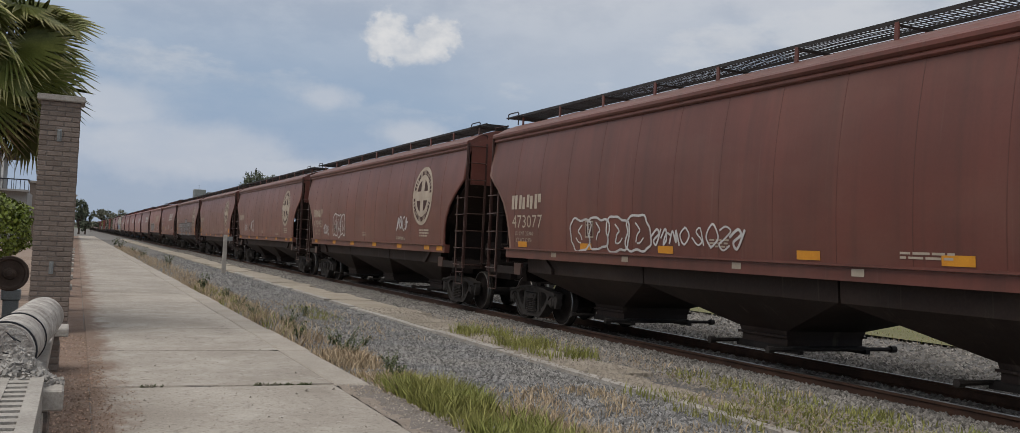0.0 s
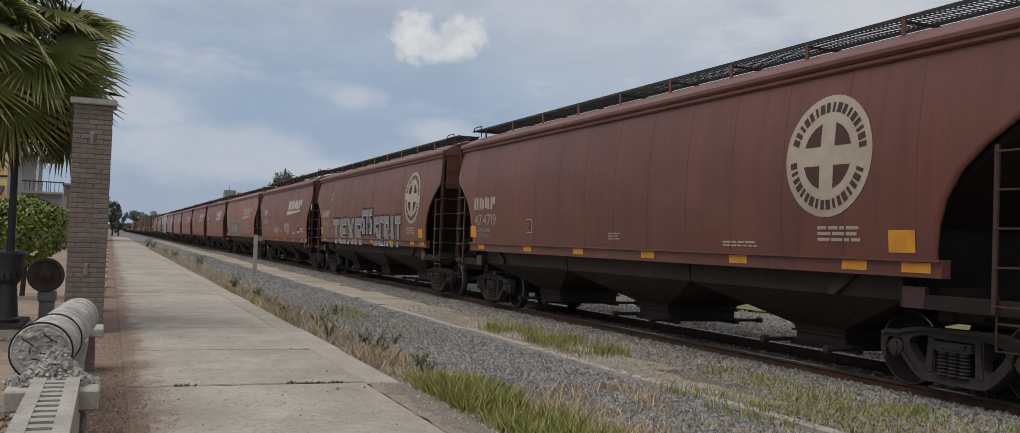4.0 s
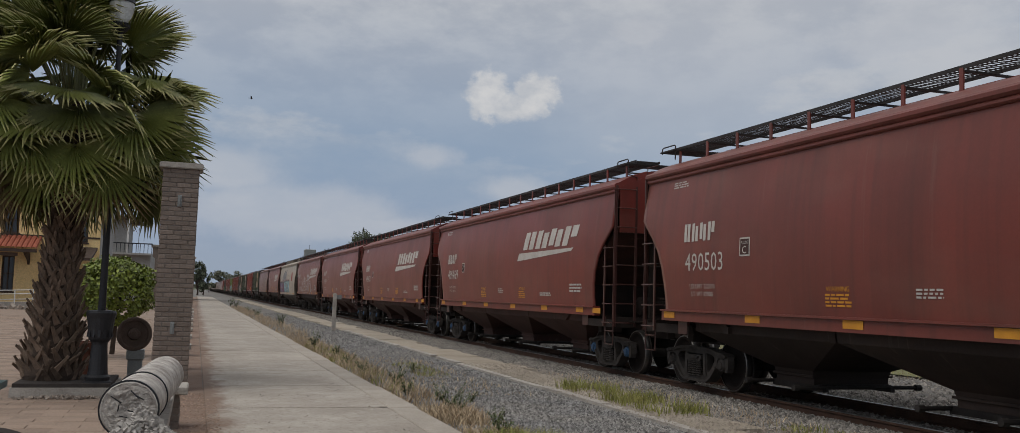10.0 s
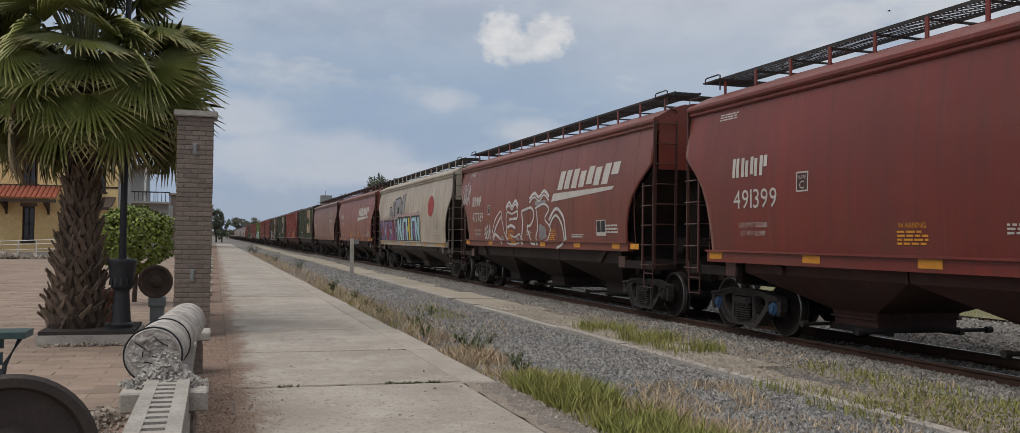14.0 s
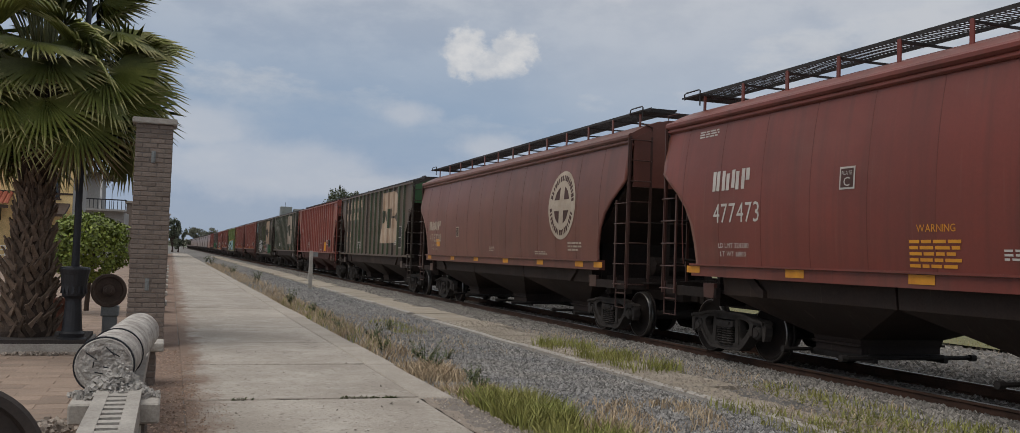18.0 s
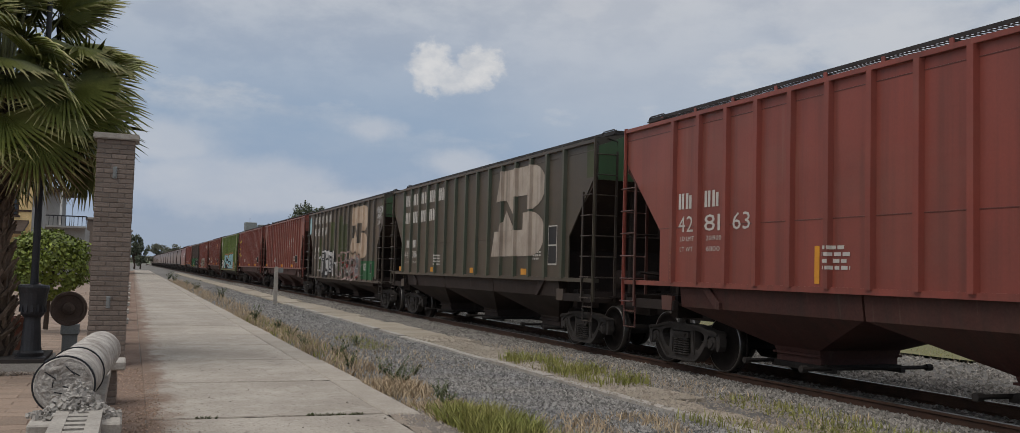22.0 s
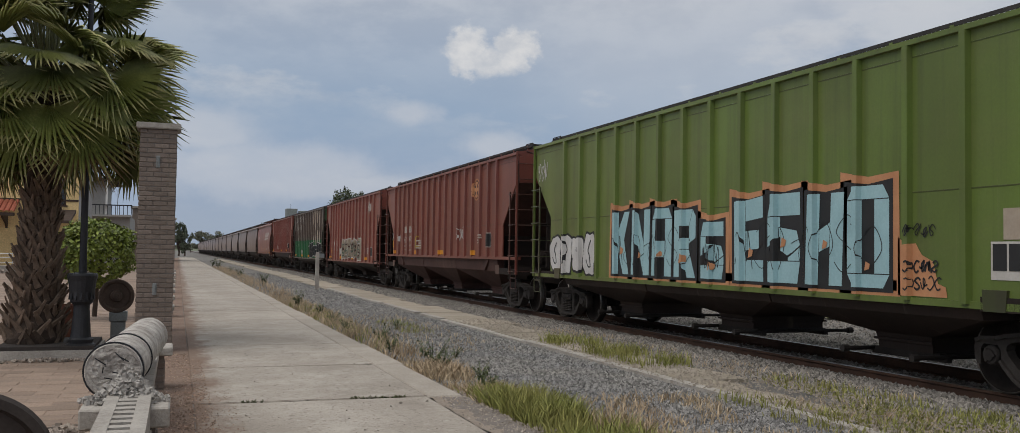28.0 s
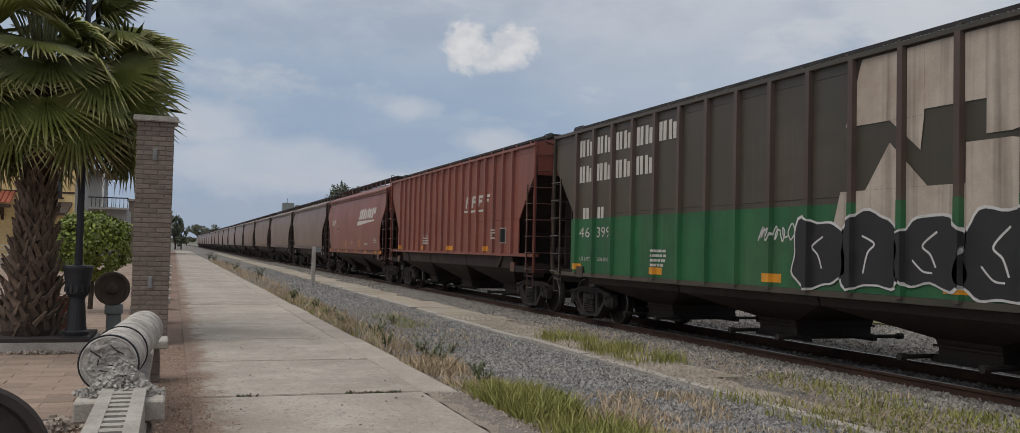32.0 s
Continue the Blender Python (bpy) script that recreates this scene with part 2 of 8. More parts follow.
PAINT = material("car paint", (0.2, 0.06, 0.05), (0.06, 0.035, 0.03), 0.42, 0, 0.55, 26, 0.03, True, 0.30, 0.6, 0.45, speck=0.06)
pb = PAINT.node_tree.nodes["Principled BSDF"]   # fine dust lies on all the paint
pb.inputs["Sheen Weight"].default_value, pb.inputs["Sheen Roughness"].default_value, pb.inputs["Sheen Tint"].default_value = 0.17, 0.40, (0.85, 0.60, 0.46, 1)
GRIME = material("car underside grime", (0.035, 0.024, 0.020), (0.014, 0.011, 0.010), 0.8, 0, 1.2, 30, 0.2, spec=0.25)
HOPPER = material("hopper sheet paint", (0.1, 0.04, 0.03), (0.035, 0.022, 0.018), 0.7, 0, 1.0, 25, 0.12, True, 0.45, 0.6, 0.3)
FRAME = material("cast side frame steel", (0.070, 0.060, 0.054), (0.030, 0.025, 0.022), 0.8, 0.0, 4, 60, 0.3, spec=0.3)
STEEL = material("cast truck steel", (0.034, 0.027, 0.023), (0.016, 0.013, 0.012), 0.8, 0.0, 3, 60, 0.3)
WHEEL = material("rolled wheel steel", (0.026, 0.019, 0.016), (0.013, 0.010, 0.009), 0.8, 0.0, 4, 50, 0.2, spec=0.2)
TREAD = material("polished tread", (0.28, 0.265, 0.25), (0.18, 0.165, 0.155), 0.32, 0.9, 6, 60, 0.05)
GRATE = material("galvanised grating", (0.060, 0.055, 0.052), (0.030, 0.027, 0.026), 0.6, 0.4, 4, 60, 0.1)
RAILS = material("rusty rail side", (0.11, 0.055, 0.035), (0.055, 0.033, 0.024), 0.8, 0.2, 3, 70, 0.3)
LETTER = material("white stencil paint", (0.62, 0.60, 0.56), (0.42, 0.38, 0.34), 0.7, 0, 2.5, 30, 0.05, spread=0.7, speck=0.07)
CREAM = material("faded cream stencil paint", (0.52, 0.45, 0.36), (0.33, 0.26, 0.20), 0.75, 0, 2.5, 30, 0.05, spread=0.7, speck=0.07)
TAN = material("flaking tan logo paint", (0.60, 0.48, 0.37), (0.42, 0.29, 0.20), 0.8, 0, 1.6, 40, 0.1, spread=0.5, streak=0.35, speck=0.07)
CHALK = material("weathered pale logo paint", (0.60, 0.52, 0.44), (0.36, 0.29, 0.235), 0.8, 0, 1.6, 40, 0.1, spread=0.5, streak=0.55, speck=0.07)
YELLOW = material("yellow reflector", (0.75, 0.34, 0.03), (0.55, 0.22, 0.03), 0.45, 0, 4, 60, 0.05, speck=0.07)
SPRAY_BLACK = material("black spray paint", (0.018, 0.018, 0.02), (0.03, 0.03, 0.03), 0.5, 0, 3, 30, 0.05, speck=0.07)
SPRAY_GREY = material("silver spray paint", (0.34, 0.33, 0.33), (0.22, 0.21, 0.21), 0.45, 0.2, 2, 30, 0.05, speck=0.07)
SPRAY_WHITE = material("white spray paint", (0.66, 0.65, 0.63), (0.45, 0.43, 0.42), 0.6, 0, 2, 30, 0.05, speck=0.07)
SPRAY_BLUE = material("pale blue spray paint", (0.37, 0.57, 0.61), (0.28, 0.46, 0.50), 0.6, 0, 2, 30, 0.05, speck=0.07)
SPRAY_GREEN = material("dull green spray paint", (0.12, 0.17, 0.13), (0.08, 0.11, 0.09), 0.6, 0, 2, 30, 0.05, speck=0.07)
SPRAY_ORANGE = material("peach spray paint", (0.60, 0.30, 0.15), (0.45, 0.2, 0.1), 0.6, 0, 2, 30, 0.05, speck=0.07)
SPRAY_RED = material("red spray paint", (0.42, 0.06, 0.05), (0.25, 0.04, 0.04), 0.6, 0, 2, 30, 0.05, speck=0.07)
SPRAY_CREAM = material("cream spray paint", (0.40, 0.37, 0.29), (0.24, 0.17, 0.13), 0.6, 0, 2, 30, 0.05, speck=0.07)
SPRAY_YELLOW = material("yellow spray paint", (0.62, 0.50, 0.06), (0.48, 0.36, 0.05), 0.6, 0, 2, 30, 0.05, speck=0.07)
SPRAY_VIOLET = material("violet spray paint", (0.22, 0.13, 0.30), (0.15, 0.1, 0.2), 0.6, 0, 2, 30, 0.05, speck=0.07)
CAP_BLUE = material("blue bearing cap paint", (0.045, 0.12, 0.25), (0.03, 0.07, 0.13), 0.5, 0, 4, 60, 0.1)
CONCRETE = slab_material()
KERB = material("old kerb concrete", (0.41, 0.37, 0.32), (0.30, 0.265, 0.225), 0.92, 0, 1.5, 40, 0.5, rand=0.06)
PATHCON = material("worn path concrete", (0.40, 0.355, 0.295), (0.29, 0.25, 0.19), 0.93, 0, 1.4, 35, 0.6, rand=0.1)
GRAVEL = material("grey gravel ground", (0.14, 0.137, 0.135), (0.215, 0.20, 0.178), 0.95, 0, 1.3, 28, 1.0, dist=0.04)
STONES = material("loose crushed stone", (0.18, 0.18, 0.183), (0.255, 0.242, 0.222), 0.95, 0, 0.8, 40, 0.4, island=0.62)
BALLAST = material("dusty dark ballast stone", (0.185, 0.172, 0.158), (0.265, 0.245, 0.218), 0.95, 0, 0.8, 40, 0.4, island=0.6)
DIRT = material("reddish dirt", (0.18, 0.11, 0.08), (0.27, 0.20, 0.155), 0.97, 0, 2.2, 30, 0.8, dist=0.03)
PAVER = material("weathered paver", (0.32, 0.235, 0.18), (0.25, 0.19, 0.15), 0.92, 0, 2.0, 40, 0.5, rand=0.16)
BRICK = material("grey-brown brick", (0.225, 0.182, 0.153), (0.17, 0.138, 0.118), 0.92, 0, 6.0, 50, 0.5, rand=0.15)
MORTAR = material("grey mortar", (0.205, 0.178, 0.157), (0.165, 0.145, 0.13), 0.95, 0, 5, 60, 0.5)
CAST = material("weathered cast stone", (0.46, 0.43, 0.39), (0.29, 0.265, 0.235), 0.92, 0, 3.0, 45, 0.7, rand=0.05)
WHITEWASH = material("chipped whitewash", (0.56, 0.53, 0.49), (0.30, 0.27, 0.245), 0.94, 0, 7.0, 40, 0.9, spread=0.3, dist=0.02)
IRON = material("black painted iron", (0.022, 0.024, 0.028), (0.045, 0.045, 0.05), 0.5, 0.3, 5, 60, 0.2)
GREYBOX = material("grey painted steel", (0.26, 0.28, 0.28), (0.19, 0.20, 0.20), 0.6, 0.1, 4, 50, 0.15)


# ---- mesh helpers ----
def box(bm, x0, x1, y0, y1, z0, z1):
    v = [bm.verts.new((x, y, z)) for x in (x0, x1) for y in (y0, y1) for z in (z0, z1)]
    for f in ((0, 1, 3, 2), (4, 6, 7, 5), (0, 4, 5, 1), (2, 3, 7, 6), (0, 2, 6, 4), (1, 5, 7, 3)):
        bm.faces.new([v[i] for i in f])
    return v


def loft(bm, rings, close=True, caps=True):
    """Joins rings of points (equal counts) into a skin."""
    vr = [[bm.verts.new(p) for p in r] for r in rings]
    n = len(vr[0])
    for a, b in zip(vr, vr[1:]):
        for i in range(n if close else n - 1):
            j = (i + 1) % n
            bm.faces.new((a[i], a[j], b[j], b[i]))
    if caps:
        bm.faces.new(vr[0][::-1])
        bm.faces.new(vr[-1])
    return vr


def tube(bm, pts, r, n=6, r2=None):
    """A round bar along a polyline."""
    pts = [Vector(p) for p in pts]
    rings = []
    for i, p in enumerate(pts):
        d = (pts[min(i + 1, len(pts) - 1)] - pts[max(i - 1, 0)]).normalized()
        u = d.cross(Vector((0, 0, 1)) if abs(d.z) < 0.9 else Vector((1, 0, 0))).normalized()
        w = d.cross(u)
        rad = r if r2 is None else r + (r2 - r) * i / (len(pts) - 1)
        rings.append([p + (u * math.cos(a) + w * math.sin(a)) * rad for a in (2 * math.pi * k / n for k in range(n))])
    loft(bm, rings)


def disc(bm, centre, axis, prof, n=24, caps=True):
    """A turned body: prof is a list of (offset along axis, radius)."""
    c, d = Vector(centre), Vector(axis).normalized()
    u = d.cross(Vector((0, 0, 1)) if abs(d.z) < 0.9 else Vector((1, 0, 0))).normalized()
    w = d.cross(u)
    loft(bm, [[c + d * o + (u * math.cos(a) + w * math.sin(a)) * max(r, 0.001) for a in (2 * math.pi * k / n for k in range(n))] for o, r in prof], caps=caps)


def plate(bm, pts, axis, a0, a1):
    """A flat outline, given in the plane square to the axis, made thick from a0 to a1. Outline order: x: (y, z); y: (x, z); z: (x, y)."""
    def at(p, a):
        return {"x": (a, p[0], p[1]), "y": (p[0], a, p[1]), "z": (p[0], p[1], a)}[axis]
    loft(bm, [[at(p, a0) for p in pts], [at(p, a1) for p in pts]])


def mesh(name, bm, mat, smooth=False):
    bmesh.ops.recalc_face_normals(bm, faces=bm.faces)
    me = bpy.data.meshes.new(name)
    bm.to_mesh(me)
    bm.free()
    if smooth:
        me.polygons.foreach_set("use_smooth", [True] * len(me.polygons))
    me.materials.append(mat)
    return me


def part(name, bm, mat, parent, label="", at=None, smooth=False, tint=None):
    me = bm if isinstance(bm, bpy.types.Mesh) else mesh(name, bm, mat, smooth)
    ob = new(name, me)
    if parent:
        ob.parent = parent
    if at is not None:
        ob.matrix_basis = at
    if label:
        ob["label"] = label
    if tint:
        ob.color = (*tint, 1)
    return ob


def thing(name, label, category, at=None, group="", kind=""):
    ob = new(name)
    ob.empty_display_size = 0.2
    if at is not None:
        ob.matrix_basis = at
    return tagged(ob, label, category, group, kind)


def solid(name, bm, mat, label, category, kind="", group="", smooth=False, at=None):
    ob = new(name, mesh(name, bm, mat, smooth))
    if at is not None:
        ob.matrix_basis = at
    return tagged(ob, label, category, group, kind)


BM = bmesh.new
rng = random.Random(7)

# capitals and digits of the built-in font, as flat meshes
GLYPHS = {}


def glyphs(chars, bold):
    made = []
    for ch in chars:
        cu = bpy.data.curves.new("glyph", "FONT")
        cu.body, cu.size, cu.offset, cu.resolution_u = ch, 1.0, bold, 2
        made.append((ch, new("glyph", cu)))
    dg = bpy.context.evaluated_depsgraph_get()
    for ch, ob in made:
        me = bpy.data.meshes.new_from_object(ob.evaluated_get(dg))
        xs = [v.co.x for v in me.vertices]
        lo, hi = min(xs), max(xs)
        for v in me.vertices:
            v.co.x -= lo
        GLYPHS[(ch, bold)] = (me, hi - lo)
        bpy.data.objects.remove(ob)


glyphs("ABCDEFGHIJKLMNOPRSTUWXZ0123456789", 0.0)
glyphs("TEXRSCIUPL", 0.05)
glyphs("TEXRSCIUPLKNAHO", 0.10)
glyphs("KNARESHO", 0.145)

# ---- ground and track ----
TRACK_X, RAIL_X = 9.94, 0.755
FAR = 900.0


def ground():
    bm = BM()
    # fine strips near the walk, wide ones far away
    xs = [-500, -120, -40, -12, -4, -0.62, -0.6, 0.1, 3.0, 4.2, 5.8, 7.6, 8.4, 11.6, 13.5, 20, 40, 120, 500]
    zs = [-0.3, -0.3, -0.3, -0.3, -0.3, -0.3, -0.07, -0.07, -0.09, -0.10, -0.09, -0.12, -0.20, -0.20, -0.16, -0.1, -0.1, -0.1, -0.1]
    ys = [-120, -30, -8, 0, 8, 16, 24, 32, 48, 64, 96, 140, 220, 400, 900, 1500]
    grid = [[bm.verts.new((x, y, z)) for y in ys] for x, z in zip(xs, zs)]
    for a, b in zip(grid, grid[1:]):
        for j in range(len(ys) - 1):
            bm.faces.new((a[j], b[j], b[j + 1], a[j + 1]))
    solid("ground", bm, GRAVEL, "flat grey gravel and dry earth round the railway", "ground", "structure")


def track():
    for k, side in enumerate((-1, 1)):
        bm = BM()
        x = TRACK_X + side * RAIL_X
        prof = [(-0.07, -0.17), (0.07, -0.17), (0.07, -0.155), (0.012, -0.135), (0.012, -0.045), (0.036, -0.035), (0.036, -0.004), (-0.036, -0.004), (-0.036, -0.035), (-0.012, -0.045), (-0.012, -0.135), (-0.07, -0.155)]
        loft(bm, [[(x + a, y, z) for a, z in prof] for y in (-40, 0, 40, 120, FAR)])
        rail = solid("rail", bm, RAILS, "rusty steel rail with a polished head", "rail", "structure")
        bm = BM()
        box(bm, x - 0.03, x + 0.03, -40, FAR, -0.0038, 0.0)
        part("railhead", bm, TREAD, rail, "polished running surface")


ground()
track()

# ---- train ----
COUPLINGS = [2.0, 20.29, 38.77, 56.85, 75.31, 93.5, 110.77, 128.93, 145.97, 162.75, 179.63, 196.62, 213.41, 231.1, 248.09, 265.8, 282.89,
             300.62, 317.48, 334.61, 352.52, 369.4, 386.57, 404.2, 421.46, 438.18, 455.81, 472.0]
while len(COUPLINGS) < 46:
    COUPLINGS.append(COUPLINGS[-1] + 17.5)
WHEEL_R, AXLE = 0.457, 0.889
CACHE = {}
FOOT = {"curved": 1.40, "older": 1.52, "later": 1.52, "ribbed": 1.44, "raised": 1.44, "deep": 1.05}   # where the side sheets end


def cached(key, make):
    if key not in CACHE:
        CACHE[key] = make()
    return CACHE[key]


def side_outline(kind, z, half):
    """How far the side sheet reaches along the car at the height z."""
    if kind in ("curved", "older", "later"):
        pts = [(1.40, 1.30), (1.62, 1.30), (1.9, 1.25), (2.2, 1.14), (2.5, 0.92), (2.75, 0.60), (3.0, 0.18), (3.12, 0.0), (9, 0)]
    elif kind in ("ribbed", "raised"):
        pts = [(1.20, 1.23), (2.32, 1.23), (3.60, 0.0), (9, 0)]
    else:
        pts = [(1.05, 1.05), (2.42, 1.05), (3.47, 0.0), (9, 0)]
    for (z0, a), (z1, b) in zip(pts, pts[1:]):
        if z <= z1:
            cut = {"curved": 0.74, "older": 0.92, "later": 0.92}.get(kind, 1.0)
            return half - cut * (a + (b - a) * max(0.0, (z - z0)) / (z1 - z0))
    return half


CURVE = [(1.40, 1.555), (1.52, 1.570), (1.62, 1.580), (1.9, 1.602), (2.2, 1.615), (2.5, 1.617), (2.75, 1.611), (3.0, 1.596), (3.12, 1.586), (3.4, 1.555), (3.7, 1.508), (3.95, 1.458)]


def bulge(z):
    """Half the width of a curved side at the height z."""
    for (z0, a), (z1, b) in zip(CURVE, CURVE[1:]):
        if z <= z1:
            return a + (b - a) * max(0.0, z - z0) / (z1 - z0)
    return CURVE[-1][1]


def curved_body(half, kind):
    bm = BM()
    curve = [c for c in CURVE if c[0] >= FOOT[kind] - 0.001]
    for sgn in (-1, 1):
        cols = [-1, -0.985, -0.8, -0.5, 0, 0.5, 0.8, 0.985, 1]
        rows = []
        for z, x in curve:
            e = side_outline(kind, z, half)
            rows.append([bm.verts.new((sgn * x, c * e, z)) for c in cols])
        for a, b in zip(rows, rows[1:]):
            for i in range(len(cols) - 1):
                bm.faces.new((a[i], a[i + 1], b[i + 1], b[i]))
        # inner skin
        rows2 = []
        for z, x in curve:
            e = side_outline(kind, z, half)
            rows2.append([bm.verts.new((sgn * (x - 0.03), c * e, z)) for c in (-1, 0, 1)])
        for a, b in zip(rows2, rows2[1:]):
            for i in range(2):
                bm.faces.new((a[i], b[i], b[i + 1], a[i + 1]))
        for k in (0, -1):
            for a, b in zip(range(len(curve) - 1), range(1, len(curve))):
                bm.faces.new((rows[a][k], rows[b][k], rows2[b][k], rows2[a][k]))
    return mesh("side_shell", bm, PAINT, True)


def seam_mesh():
    """A welded seam down a curved side."""
    bm = BM()
    loft(bm, [[(-bulge(z) + 0.004, -0.009, z), (-bulge(z) - 0.0035, -0.004, z), (-bulge(z) - 0.0035, 0.004, z), (-bulge(z) + 0.004, 0.009, z)] for z, x in CURVE if z > 1.5])
    return mesh("weld_seam", bm, PAINT)


def roof_mesh(half, kind):
    bm = BM()
    if kind in ("curved", "older", "later"):
        prof = [(1.44, 3.855), (1.505, 3.86), (1.53, 3.88), (1.53, 3.91), (1.51, 3.93), (1.535, 3.94), (1.565, 3.97), (1.565, 4.02), (1.53, 4.055), (1.48, 4.06), (1.25, 4.19), (1.0, 4.29), (0.7, 4.36), (0.35, 4.39), (0, 4.40)]
    else:
        prof = [(1.49, 4.16), (1.55, 4.165), (1.55, 4.23), (1.48, 4.245), (1.15, 4.31), (0.8, 4.36), (0.4, 4.39), (0, 4.40)]
    ring = prof + [(-x, z) for x, z in prof[-2::-1]]
    low = [(-1.47, prof[0][1] - 0.05), (1.47, prof[0][1] - 0.05)]
    loft(bm, [[(x, y, z) for x, z in ring + low] for y in (-half, -half * 0.5, 0, half * 0.5, half)])
    # hatch trough
    for sgn in (-1, 1):
        box(bm, sgn * 0.32 - 0.02, sgn * 0.32 + 0.02, -half + 1, half - 1, prof[-1][1] - 0.1, prof[-1][1] + 0.1)
    return mesh("roof", bm, PAINT)


BOARD = {"curved": 4.55, "older": 4.48, "later": 4.57, "ribbed": 4.41, "raised": 4.45, "deep": 4.41}   # height of the roof walk


def running_board(half, kind, posts):
    """Close-set grating along both sides of the roof, with cross boards at the ends."""
    bm = BM()
    z = BOARD[kind]
    for i in range(posts):   # the bearers that carry it across
        y = -half + 0.5 + (2 * half - 1.0) * i / (posts - 1)
        box(bm, -1.04, 1.04, y - 0.016, y + 0.016, z - 0.05, z - 0.019)
    wide = 1.26 if kind in ("curved", "older", "later") else 1.10
    for sgn in (-1, 1):
        x0, x1 = (0.50, 1.06) if sgn > 0 else (-1.06, -0.50)
        for k in range(1, 4):
            x = x0 + (x1 - x0) * k / 4
            box(bm, x - 0.004, x + 0.004, -half + 0.03, half - 0.03, z + 0.002, z + 0.014)
        n = int(half * 2 / 0.075)
        for i in range(n + 1):
            y = -half + 2 * half * i / n
            box(bm, x0, x1, y - 0.005, y + 0.005, z + 0.002, z + 0.014)
        for x in (x0, x1):
            box(bm, x - 0.008, x + 0.008, -half + 0.03, half - 0.03, z - 0.018, z + 0.034)
    for e in (-1, 1):
        y0 = e * (half - 0.34)
        for k in range(12):
            y = y0 - 0.3 + 0.6 * k / 11
            box(bm, -wide, wide, y - 0.005, y + 0.005, z - 0.052, z - 0.034)
        for k in range(9):
            x = -wide + 2 * wide * k / 8
            box(bm, x - 0.008, x + 0.008, y0 - 0.3, y0 + 0.3, z - 0.056, z - 0.030)
    return mesh("running_board", bm, GRATE)


def roof_grab(kind):
    """A bent grab iron that stands over the end of the roof walk."""
    bm = BM()
    z = BOARD[kind] - 0.02
    tube(bm, [(0, -0.27, z - 0.22), (0, -0.27, z + 0.05), (0, -0.22, z + 0.07), (0, 0.22, z + 0.07), (0, 0.27, z + 0.05), (0, 0.27, z - 0.05)], 0.013, 6)
    return mesh("grab_iron", bm, GRATE)


def bracket(kind):
    bm = BM()
    z = BOARD[kind] - 0.018
    zb = 4.25 if kind in ("curved", "older", "later") else 4.30
    box(bm, -0.012, 0.012, -0.032, 0.032, zb, z + 0.02)
    return mesh("bracket", bm, PAINT)


def ladder(z0, z1, w, rungs):
    """The side ladder: one stile set in from the corner, and rungs that reach to the corner post."""
    bm = BM()
    box(bm, -0.014, 0.014, w - 0.026, w + 0.026, z0, z1)
    for i in range(rungs):
        z = z0 + 0.08 + (z1 - z0 - 0.16) * i / (rungs - 1)
        tube(bm, [(0.0, 0, z), (-0.055, 0.06 * w, z), (-0.055, 0.94 * w, z), (0.0, w, z)], 0.012, 5)
    return mesh("ladder", bm, PAINT)


def end_ladder(z0, z1, w, rungs):
    bm = BM()
    for x in (0, w):
        box(bm, x - 0.026, x + 0.026, -0.012, 0.012, z0, z1)
    for i in range(rungs):
        z = z0 + 0.08 + (z1 - z0 - 0.16) * i / (rungs - 1)
        tube(bm, [(0, 0, z), (0.03, 0.055, z), (w - 0.03, 0.055, z), (w, 0, z)], 0.012, 5)
    tube(bm, [(0.0, 0, z1 - 0.05), (0.0, 0.01, z1 + 0.2), (w * 0.5, 0.02, z1 + 0.26)], 0.014, 5)
    return mesh("end_ladder", bm, PAINT)


def slope_sheet(half, kind):
    bm = BM()
    top = 3.14 if kind in ("curved", "older", "later") else 3.50
    pts = [(half - 0.05, top), (half - 3.0, 1.15), (half - 3.0, 1.05), (half - 2.9, 1.05), (half, top - 0.05)]
    plate(bm, pts, "x", -1.47, 1.47)
    return mesh("slope_sheet", bm, HOPPER)


def end_wall(half, kind):
    bm = BM()
    top, hi, x = (3.0, 4.2, 1.43) if kind in ("curved", "older", "later") else (3.42, 4.31, 1.46)
    pts = [(-x, top), (x, top), (x, hi - 0.22), (0.9, hi), (-0.9, hi), (-x, hi - 0.22)]
    plate(bm, pts, "y", half - 0.04, half + 0.01)
    return mesh("end_wall", bm, PAINT)


def side_sill(half, kind):
    """The sill under one side sheet (the one at +x)."""
    bm = BM()
    f = FOOT[kind]
    if kind in ("curved", "older", "later"):
        prof = [(1.47, f - 0.19), (1.60, f - 0.19), (1.60, f - 0.02), (1.645, f - 0.015), (1.645, f + 0.015), (1.47, f + 0.015)]
    elif kind in ("ribbed", "raised"):
        prof = [(1.40, f - 0.06), (1.53, f - 0.06), (1.53, f + 0.02), (1.40, f + 0.02)]
    else:
        prof = [(1.42, f - 0.05), (1.52, f - 0.05), (1.52, f + 0.03), (1.42, f + 0.03)]
    e = side_outline(kind, f, half) + 0.10 if kind in ("curved", "older", "later") else half
    loft(bm, [[(x, y, z) for x, z in prof] for y in (-e, e)])
    return mesh("side_sill", bm, PAINT)


